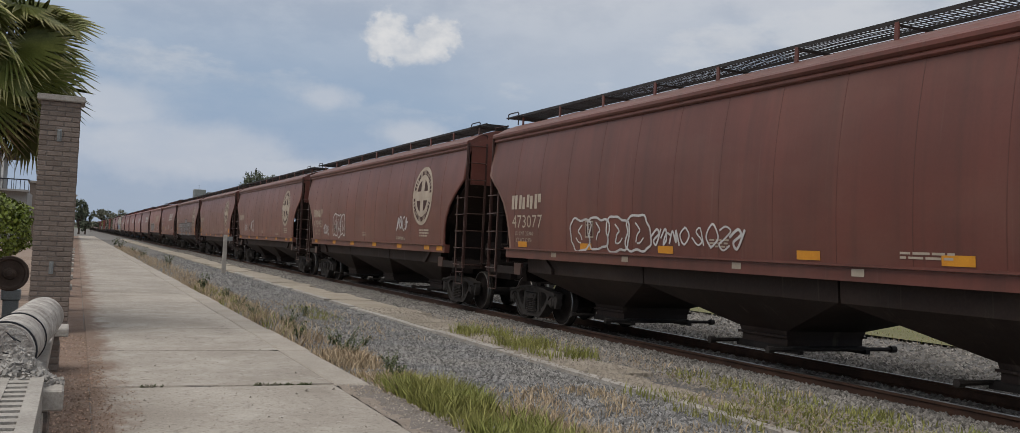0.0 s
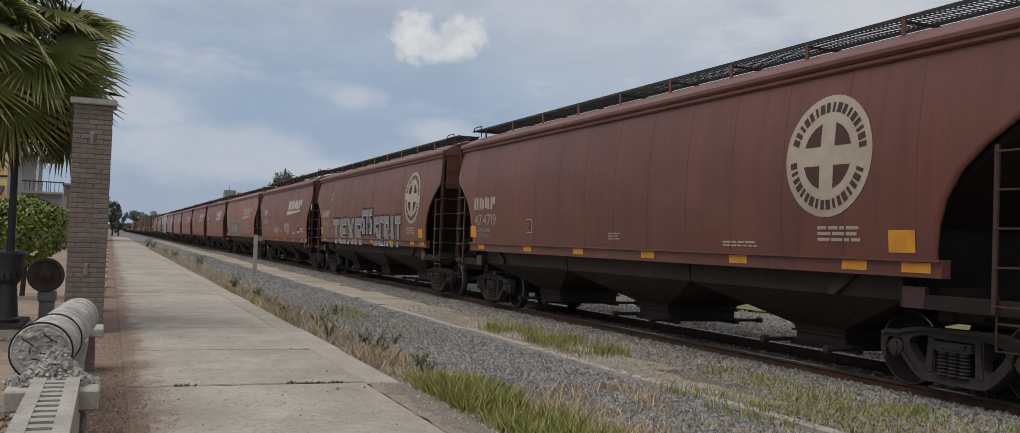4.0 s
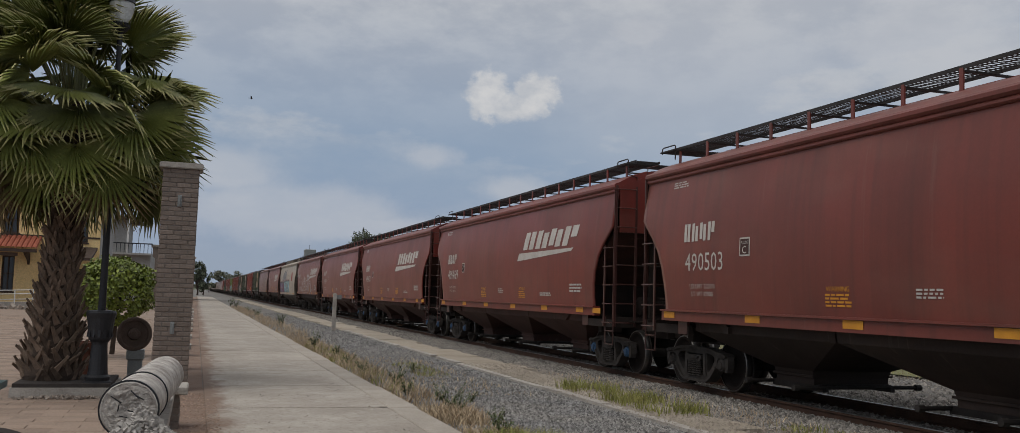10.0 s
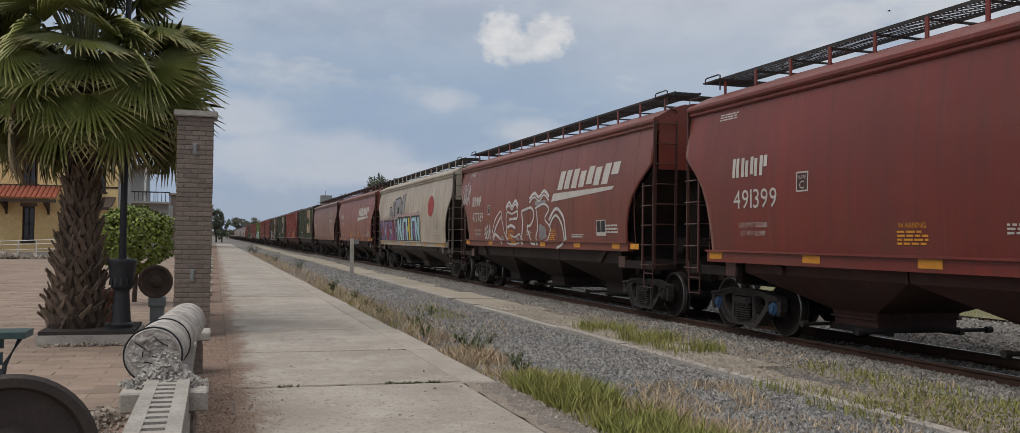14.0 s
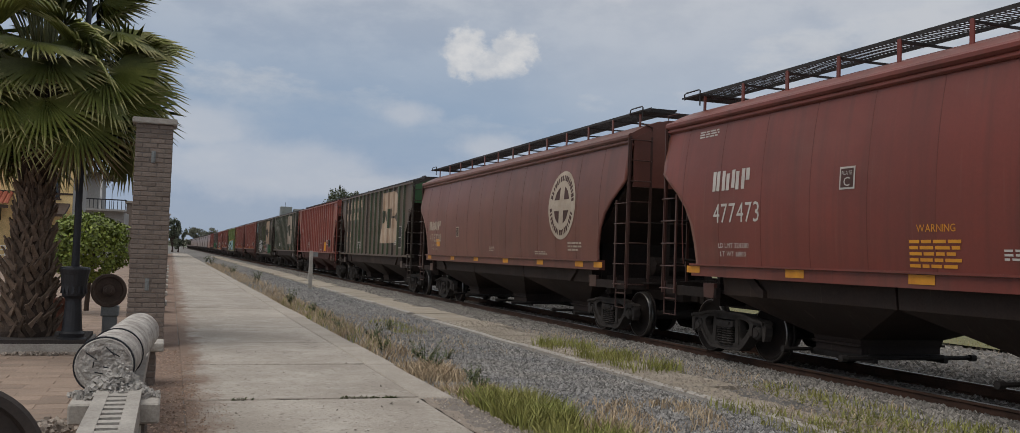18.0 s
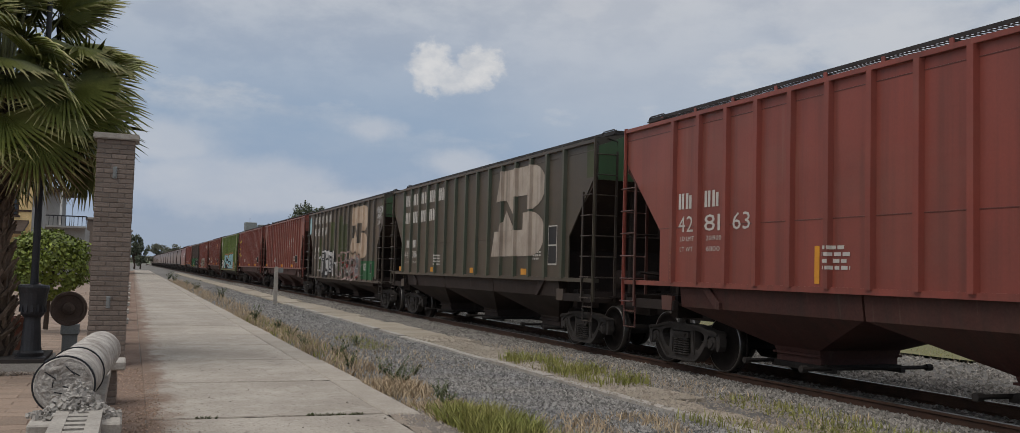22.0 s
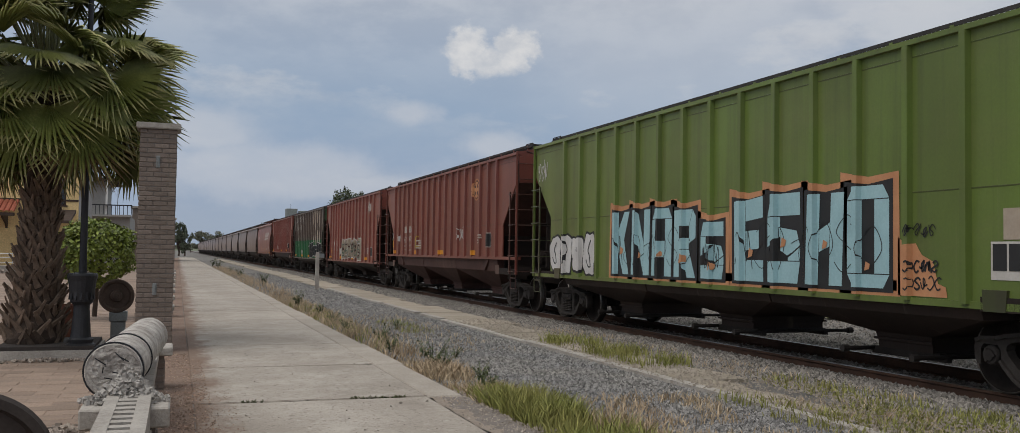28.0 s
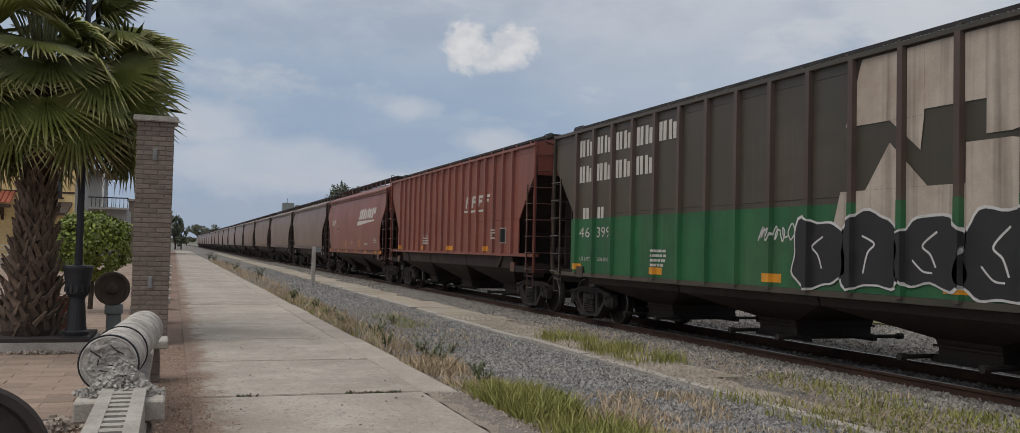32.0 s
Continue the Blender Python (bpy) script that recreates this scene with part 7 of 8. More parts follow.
WAVES = (((0.0, 0.35), (0.35, 0.75), (0.95, 1.0), (1.05, 0.8), (1.3, 0.35), (1.6, 0.1)), ((0.0, 0.2), (0.5, 0.58), (1.0, 0.84)), ((0.05, 0.05), (0.25, 0.3), (0.7, 0.2), (1.1, 0.02)),
         ((2.65, 0.98), (2.1, 0.90), (1.6, 0.94), (1.52, 0.5), (1.62, 0.08), (2.2, 0.0), (2.8, 0.06)), ((1.85, 0.74), (2.6, 0.76)), ((1.62, 0.50), (2.0, 0.56), (2.4, 0.48)), ((1.85, 0.28), (2.3, 0.22), (2.75, 0.30), (2.9, 0.1)), ((2.66, 0.98), (2.62, 0.76)),
         ((1.5, 1.1), (1.8, 1.25), (2.1, 1.12), (2.4, 1.27), (2.7, 1.12)), ((1.5, 1.02), (1.8, 1.15), (2.1, 1.03), (2.4, 1.17), (2.7, 1.03)),
         ((3.0, 0.95), (3.4, 1.0), (3.9, 1.02), (4.1, 0.8), (3.8, 0.55), (3.5, 0.5), (3.8, 0.1), (4.2, 0.02)), ((3.0, 0.95), (3.1, 0.6), (2.95, 0.2), (3.1, 0.0)),
         ((4.2, 1.0), (4.9, 1.1), (5.3, 0.95), (5.0, 0.7), (5.4, 0.45), (5.1, 0.15), (4.6, 0.1)), ((4.3, 0.95), (4.4, 0.5), (4.2, 0.2), (4.4, 0.0)),
         ((3.7, 1.28), (4.1, 1.42), (4.5, 1.3), (4.9, 1.45), (5.3, 1.28)), ((3.7, 1.18), (4.1, 1.31), (4.5, 1.19), (4.9, 1.34), (5.3, 1.18)),
         ((5.3, 0.5), (5.8, 0.78), (6.25, 0.55), (6.35, 0.1), (5.9, -0.05)), ((5.3, 0.66), (5.85, 0.95), (6.4, 0.7), (6.5, 0.15)))
bm = BM()
for n, keys in enumerate(WAVES):
    ribbon(bm, curve_through(keys, 8), 0.05 + 0.018 * (n % 3))
mark(11, "graffiti", bm, SPRAY_WHITE, 3.6, 1.40, 1)
for n, (x, z, w, h) in enumerate(((2.55, 0.16, 0.3, 0.12), (4.75, 0.35, 0.6, 0.4), (4.6, 1.13, 0.9, 0.16), (1.05, 0.15, 0.3, 0.2))):
    mark(11, "graffiti", blob(BM(), x, z, w, h, 70 + n), SPRAY_GREY, 3.6, 1.40, 0)
tag(11, 29, 7.4, 2.6, 1.0, 1.0, 4, SPRAY_WHITE, 0.04)
for pts in (((0, 0), (1.15, 0), (1.15, 1.35), (0.75, 1.35), (0.75, 0.4), (0.5, 0.4), (0.5, 1.1), (0, 1.1)), ((1.3, 0), (1.8, 0), (1.8, 0.45), (2.75, 0.45), (2.9, 0.8), (2.85, 1.35), (2.5, 1.5), (1.3, 1.45)), ((3.1, 0), (4.4, 0), (4.4, 0.45), (3.65, 0.45), (3.75, 1.62), (3.1, 1.55))):
    mark(12, "graffiti", flat_poly(BM(), [(a, b) for a, b in pts]), SPRAY_GREY, 4.6, 1.95, 0)
    bm = BM()
    ribbon(bm, list(pts) + [pts[0]], 0.09)
    mark(12, "graffiti", bm, SPRAY_BLACK, 4.6, 1.95, 1)
mark(12, "graffiti", quad(BM(), 2.0, 0.75, 2.45, 1.05), SPRAY_BLACK, 4.6, 1.95, 1)
for text, y0, w, h, hues in (("SHASKH", 7.15, 4.7, 0.98, (SPRAY_VIOLET, SPRAY_RED, SPRAY_VIOLET, SPRAY_GREY)), ("NAHAN", 2.35, 5.0, 1.08, (SPRAY_BLUE, SPRAY_YELLOW, SPRAY_BLUE, SPRAY_VIOLET))):
    cw = w / len(text)
    dark, glow = BM(), BM()
    for i, ch in enumerate(text):
        lean = 0.12 if i % 2 else -0.10
        for pts in BLOCK[ch]:
            mark(12, "graffiti", flat_poly(BM(), [(cw * (i + 0.06 + 0.86 * a) + lean * b, 0.04 + (h - 0.08) * b) for a, b in pts]), hues[(i * 2 + int(pts[0][0] * 3)) % 4], y0, 1.41, 3)
        flat_poly(dark, [(cw * i - 0.02, -0.02), (cw * (i + 1) + 0.02, -0.02), (cw * (i + 1) + lean + 0.03, h + 0.05), (cw * i + lean, h + 0.03)])
        blob(glow, cw * (i + 0.5), h * 0.75, cw * 1.3, h * 0.85, 90 + i)
    mark(12, "graffiti", glow, SPRAY_PINK, y0, 1.43, 1)
    mark(12, "graffiti", dark, SPRAY_BLACK, y0, 1.41, 2)
mark(12, "red_disc", flat_poly(BM(), [(0.55 * math.cos(a * 0.3142), 0.42 * math.sin(a * 0.3142)) for a in range(20)]), SPRAY_RED, -4.7, 2.85, 1, "faded red disc")
bars(12, -4.25, 2.75, 0.8, 0.28, 3, CREAM, 4)
tag(16, 34, -2.2, 1.5, 0.6, 0.6, 3, SPRAY_WHITE, 0.03)
throw_up(18, 35, 3.9, 1.10, 3.0, 1.30, 4, SPRAY_WHITE, SPRAY_BLACK, 0.045)
for seed, w, h, lw, mat, z in ((36, 2.9, 1.1, 0.045, SPRAY_BLACK, 1.15), (53, 2.8, 1.0, 0.03, SPRAY_GREY, 1.2)):
    mark(18, "graffiti_tag", loops(BM(), seed, 0, 0, w, h, 8, lw), mat, 3.85, z, 4)
tag(18, 54, 4.6, 1.2, 0.7, 1.0, 3, SPRAY_WHITE, 0.04)
tag(18, 55, 0.9, 1.15, 0.9, 0.8, 3, SPRAY_WHITE, 0.03)
throw_up(18, 37, 0.0, 1.10, 3.9, 1.10, 5, None, SPRAY_PINK, 0.07)
for seed, lw, mat in ((56, 0.05, SPRAY_PINK), (57, 0.03, SPRAY_WHITE), (58, 0.03, SPRAY_GREY), (59, 0.025, SPRAY_RED)):
    mark(18, "graffiti_tag", loops(BM(), seed, 0, 0, 3.8, 1.05, 8, lw), mat, -0.05, 1.13, 2)
tag(18, 60, -4.0, 1.2, 0.7, 0.55, 3, SPRAY_GREY, 0.025)
mark(18, "green_patch", quad(BM(), 0, 0, 2.0, 0.72), FRESH_GREEN, -4.5, 1.10, -1, "fresh green paint over old tags")
panel(18, -6.3, 1.15, 0.1, 1.0, SPRAY_ORANGE)
tag(18, 38, -6.6, 3.55, 0.95, 0.36, 6, SPRAY_WHITE, 0.04)
tag(18, 52, -6.75, 3.38, 0.6, 0.22, 4, SPRAY_WHITE, 0.04)
words(18, "2015", -6.8, 3.16, 0.42, 0.19, SPRAY_WHITE, 0, 1, "graffiti_tag")
mark(18, "blue_patch", blob(BM(), 0, 0, 0.5, 0.9, 4), SPRAY_BLUE, 7.5, 3.6, 1, "pale blue painted patch")
tag(20, 39, 7.0, 2.2, 1.7, 1.6, 2, SPRAY_YELLOW, 0.09)
r21 = random.Random(5)
for text, y0, w, h in (("KNAR", 3.42, 3.42, 1.22), ("S", -0.08, 0.82, 0.92), ("ESHO", -1.12, 3.62, 1.28)):
    cw = w / len(text)
    fill, dark, rim = BM(), BM(), BM()
    for i, ch in enumerate(text):
        x, up, lean = cw * i, r21.uniform(-0.03, 0.05), r21.uniform(-0.02, 0.05)
        for pts in BLOCK[ch]:
            flat_poly(fill, [(x + cw * (0.05 + 0.88 * a) + lean * b, 0.05 + (h + up) * b) for a, b in pts])
        flat_poly(dark, [(x - 0.03 if i == 0 else x, 0), (x + cw, 0), (x + cw + lean, h + up + 0.12), (x + cw * 0.5 + lean, h + up + 0.07), (x + lean - 0.03, h + up + 0.13)])
        flat_poly(rim, [(x - 0.12, -0.045), (x + cw + 0.12, -0.045), (x + cw + 0.10 + lean, h + up + 0.20), (x + cw * 0.5 + lean, h + up + 0.16), (x + lean - 0.10, h + up + 0.26)])
    mark(21, "graffiti", rim, SPRAY_ORANGE, y0, 1.125, 0)
    mark(21, "graffiti", dark, SPRAY_BLACK, y0, 1.12, 1)
    mark(21, "graffiti", fill, SPRAY_BLUE, y0, 1.12, 2)
    mark(21, "graffiti", loops(BM(), 7, 0.1, 0.2, w - 0.3, h - 0.4, 7, 0.014), SPRAY_BLACK, y0, 1.12, 3)
    chips = BM()
    for i in range(len(text)):   # peach chips in the counters of the letters
        x, v, e = cw * (i + 0.40 + 0.08 * r21.random()), h * (0.16 + 0.30 * r21.random()), r21.uniform(0.05, 0.08)
        flat_poly(chips, [(x, v), (x + e * 1.6, v + e * 0.4), (x + e * 2.0, v + e * 1.6), (x + e * 0.5, v + e * 2.2)])
    mark(21, "graffiti", chips, SPRAY_ORANGE, y0, 1.12, 4)
mark(21, "graffiti", flat_poly(BM(), [(0, 0), (0.80, 0), (0.78, 0.12), (0.66, 0.16), (0.58, 0.42), (0.40, 0.50), (0.30, 0.64), (0.14, 0.62), (0, 0.72)]), SPRAY_ORANGE, -4.82, 1.10, 0)
throw_up(21, 41, 6.8, 1.1, 2.6, 0.95, 4, SPRAY_WHITE, SPRAY_BLACK, 0.05)
tag(21, 42, -4.98, 1.38, 0.5, 0.18, 5, SPRAY_BLACK, 0.022)
tag(21, 63, -4.98, 1.17, 0.55, 0.18, 5, SPRAY_BLACK, 0.022)
tag(21, 64, -4.98, 1.80, 0.45, 0.2, 4, SPRAY_BLACK, 0.016)
tag(21, 62, -7.0, 3.12, 0.62, 0.36, 4, SPRAY_WHITE, 0.028)
panel(21, -6.42, 1.77, 0.22, 0.34, CREAM)
panel(21, -6.80, 1.15, 0.10, 0.95, SPRAY_ORANGE)
tag(21, 43, 7.7, 3.3, 0.6, 0.6, 3, SPRAY_WHITE, 0.03)
tag(22, 61, 7.1, 2.02, 0.5, 0.36, 4, SPRAY_WHITE, 0.03)
tag(22, 62, 6.2, 1.96, 0.55, 0.36, 4, SPRAY_WHITE, 0.03)
tag(22, 63, 3.2, 1.7, 0.6, 0.5, 5, SPRAY_YELLOW, 0.025)
tag(22, 44, -2.6, 1.95, 0.7, 0.45, 4, SPRAY_WHITE, 0.03)
throw_up(23, 45, 2.6, 1.10, 5.9, 1.15, 5, SPRAY_CREAM, SPRAY_WHITE, 0.04)
star = [(0.42 * (1.0 if i % 2 == 0 else 0.42) * math.cos(1.571 + i * 0.6283), 0.46 * (1.0 if i % 2 == 0 else 0.42) * math.sin(1.571 + i * 0.6283)) for i in range(10)]
mark(23, "graffiti", flat_poly(BM(), star), SPRAY_CREAM, 3.1, 1.58, 2)
panel(23, 6.15, 1.46, 0.36, 0.24, YELLOW)
mark(23, "graffiti_tag", loops(BM(), 46, 0, 0, 5.5, 0.95, 9, 0.045), ROUNDEL_DARK, 2.4, 1.2, 4)
mark(23, "graffiti_tag", loops(BM(), 47, 0, 0, 5.5, 0.95, 11, 0.03), SPRAY_GREEN, 2.5, 1.2, 5)
mark(24, "green_band", quad(BM(), 0, 0, 13.4, 1.18), FRESH_GREEN, 6.7, 1.085, -1, "bright green lower half of the side")
throw_up(24, 47, -1.5, 1.1, 5.2, 1.0, 5, SPRAY_BLACK, SPRAY_WHITE, 0.035, 3)
tag(24, 48, -0.6, 1.75, 0.9, 0.3, 5, SPRAY_WHITE, 0.03)
OLIVE = material("faded olive car paint", (0.085, 0.10, 0.035), (0.05, 0.06, 0.03), 0.6, 0, 0.7, 26, 0.08, streak=0.4, speck=0.07)
for k in (15, 17, 18, 24):
    mark(k, "faded_panel", quad(BM(), 0, 0, 0.36, 0.72), OLIVE, -7.38, 3.48, -1)
for y, h in ((5.0, 1.5), (2.0, 2.2), (0.15, 2.4), (-0.8, 2.0)):
    mark(18, "faded_panel", quad(BM(), 0, 0, 0.6, h), OLIVE, y, 1.4, -1)


# ---- loose stone, grass and weeds ----
def stones(name, label, rects, seed, mat=None):
    """Crushed stone: small uneven lumps on the ground. rects: x0, x1, y0, y1, count, size, z."""
    r = random.Random(seed)
    verts, faces = [], []
    for x0, x1, y0, y1, n, size, z in rects:
        for i in range(n):
            # denser towards the viewer
            f = r.random() ** 1.6
            x, y = r.uniform(x0, x1), y0 + (y1 - y0) * f
            s = size * r.uniform(0.5, 1.35)
            c = (x, y, z + s * 0.12)
            a = r.uniform(0, 6.28)
            k = len(verts)
            for j in range(4):
                q = a + j * 1.571 + r.uniform(-0.35, 0.35)
                e = s * r.uniform(0.38, 0.62)
                verts.append((x + math.cos(q) * e, y + math.sin(q) * e, z + s * r.uniform(-0.15, 0.2)))
            verts.append((x + r.uniform(-0.25, 0.25) * s, y + r.uniform(-0.25, 0.25) * s, z + s * r.uniform(0.35, 0.62)))
            for j in range(4):
                faces.append((k + j, k + (j + 1) % 4, k + 4))
    me = bpy.data.meshes.new(name)
    me.from_pydata(verts, [], faces)
    me.materials.append(mat or STONES)
    return tagged(new(name, me), label, "gravel", kind="stuff")


stones("gravel", "loose grey crushed stone between walk and path",
       [(3.2, 5.95, 5.5, 30, 60000, 0.046, -0.085), (3.3, 5.95, 26, 70, 14000, 0.075, -0.085), (3.6, 6.3, 4.5, 9, 8000, 0.046, -0.085)], 41)
stones("ballast", "grey crushed stone ballast along the rails",
       [(7.35, 9.1, 5.5, 34, 30000, 0.066, -0.13), (7.45, 9.1, 30, 90, 11000, 0.09, -0.13), (10.9, 13.5, 5, 45, 12000, 0.07, -0.17), (9.3, 10.6, 5, 40, 6000, 0.06, -0.17), (12, 17.2, 3, 45, 16000, 0.07, -0.12)], 42, BALLAST)


stones("dirt_crumbs", "crumbs of earth and brick on the dirt strip",
       [(-0.6, 0.2, 3.0, 15, 8000, 0.026, -0.02), (0.2, 0.36, 3.0, 14, 1800, 0.018, 0.0), (0.3, 0.6, 4.0, 11, 700, 0.014, 0.0)], 43, BRICKDUST)
stones("path_rubble", "crumbled concrete and grit on the old path",
       [(6.2, 7.5, 5.0, 22, 5200, 0.035, -0.045), (5.9, 6.3, 5.0, 16, 700, 0.03, -0.04)], 45, STONYDIRT)
stones("broken_edge_stones", "grey-brown stones on the walk's broken edge",
       [(2.56, 3.2, 3.0, 10.4, 9000, 0.026, -0.028), (2.62, 3.3, 3.0, 10.6, 1500, 0.048, -0.035), (0.5, 2.5, 3.0, 12, 320, 0.014, 0.001), (0.5, 2.5, 4.0, 16, 26, 0.04, 0.001)], 44, EDGESTONE)


def blades(name, label, spots, mat, seed, category="grass"):
    """Grass: bent three-sided blades. spots: x0, x1, y0, y1, count, height, lean."""
    r = random.Random(seed)
    verts, faces = [], []
    for x0, x1, y0, y1, n, h, lean in spots:
        for i in range(n):
            x, y = r.uniform(x0, x1), r.uniform(y0, y1)
            if noise.noise((x * 1.9, y * 1.1, seed)) < r.uniform(-0.4, 0.32):
                continue
            hh = h * r.uniform(0.45, 1.2)
            a = r.uniform(0, 6.28)
            w = r.uniform(0.004, 0.008) * (1 + h)
            b = r.uniform(0, 6.28)
            l = lean * hh * r.uniform(0.2, 1.2)
            dx, dy = math.cos(a) * w, math.sin(a) * w
            lx, ly = math.cos(b) * l, math.sin(b) * l
            k = len(verts)
            z = -0.10
            verts += [(x - dx, y - dy, z), (x + dx, y + dy, z), (x + lx * 0.35 + dx * 0.8, y + ly * 0.35 + dy * 0.8, z + hh * 0.6), (x + lx * 0.35 - dx * 0.8, y + ly * 0.35 - dy * 0.8, z + hh * 0.6), (x + lx, y + ly, z + hh)]
            faces += [(k, k + 1, k + 2, k + 3), (k + 3, k + 2, k + 4)]
    me = bpy.data.meshes.new(name)
    me.from_pydata(verts, [], faces)
    me.materials.append(mat)
    return tagged(new(name, me), label, category, kind="stuff")


blades("green_grass", "fresh green grass tufts along the walk's broken edge",
       [(3.06, 3.72, 5.4, 9.6, 9500, 0.27, 0.6), (3.05, 3.55, 9.2, 10.3, 1400, 0.20, 0.6), (6.3, 7.2, 12.2, 16.4, 3000, 0.22, 0.6), (5.7, 6.4, 7.0, 9.5, 900, 0.14, 0.6), (6.3, 7.5, 5.0, 8.6, 3200, 0.11, 0.7), (7.3, 8.2, 5.0, 8.0, 1200, 0.10, 0.7), (7.2, 8.0, 8.0, 11.0, 900, 0.12, 0.6),
        (3.05, 3.6, 15, 30, 900, 0.2, 0.5), (16.6, 23, 8, 40, 9000, 0.09, 0.7), (4.3, 5.0, 18.5, 22, 500, 0.12, 0.6)], GRASS, 51)
blades("dry_grass", "straw-coloured dry grass along the walk",
       [(3.02, 3.65, 9.3, 13.0, 3200, 0.18, 0.8), (3.0, 3.8, 12, 34, 6500, 0.20, 0.8), (3.0, 4.0, 34, 90, 3500, 0.30, 0.7), (3.6, 4.1, 5.8, 8.4, 1500, 0.22, 0.7), (4.2, 5.6, 8.0, 9.8, 1500, 0.12, 0.8), (3.8, 5.8, 5.2, 7.6, 2600, 0.10, 0.8), (6.2, 7.4, 5.0, 9.0, 1500, 0.10, 0.8), (4.0, 5.4, 15, 24, 1400, 0.10, 0.8),
        (2.7, 3.1, 9.4, 10.2, 500, 0.10, 0.8), (16.2, 24, 8, 60, 11000, 0.09, 0.8), (7.3, 8.3, 9, 20, 900, 0.09, 0.8)], STRAW, 52)


def weed(x, y, h, seed):
    """A low bushy weed: stems with small leaves."""
    r = random.Random(seed)
    w = thing("weed", "low dull green weed growing by the walk's edge", "weed", pose(x, y, -0.09), group="weeds along the walk")
    stems, leaves = BM(), BM()
    for k in range(9):
        a, l = r.uniform(0, 6.28), r.uniform(0.25, 0.75)
        top = Vector((math.cos(a) * h * l * 0.8, math.sin(a) * h * l * 0.8, h * r.uniform(0.6, 1.0)))
        tube(stems, [(0, 0, 0), top * 0.5 + Vector((0, 0, 0.04)), top], 0.006, 4, 0.003)
        for j in range(22):
            p = top * r.uniform(0.2, 1.05)
            d = Vector((r.gauss(0, 1), r.gauss(0, 1), r.gauss(0, 0.5))).normalized()
            e = d.cross(Vector((0, 0, 1))).normalized()
            s = 0.10 * h * 2 * r.uniform(0.5, 1.1)
            leaves.faces.new([leaves.verts.new(q) for q in (p, p + d * s * 0.5 + e * s * 0.22, p + d * s, p + d * s * 0.5 - e * s * 0.22)])
    tagged(part("stem", stems, WEED, w), kind="stuff")
    tagged(part("foliage", leaves, WEED, w), kind="stuff")


for k, (x, y, h) in enumerate(((3.5, 13.3, 0.42), (3.4, 10.4, 0.32), (3.6, 11.3, 0.28), (3.3, 15.2, 0.3), (3.5, 17.0, 0.35), (3.35, 21.5, 0.3), (4.1, 14.2, 0.2), (3.25, 27.6, 0.5), (3.45, 24.0, 0.35), (3.9, 46.0, 0.7), (3.6, 60, 0.6), (3.5, 88, 0.9), (3.3, 97, 0.9), (3.7, 72, 0.5), (3.25, 19.0, 0.3), (4.4, 19.6, 0.25), (3.45, 12.6, 0.3))):
    weed(x, y, h, 60 + k)


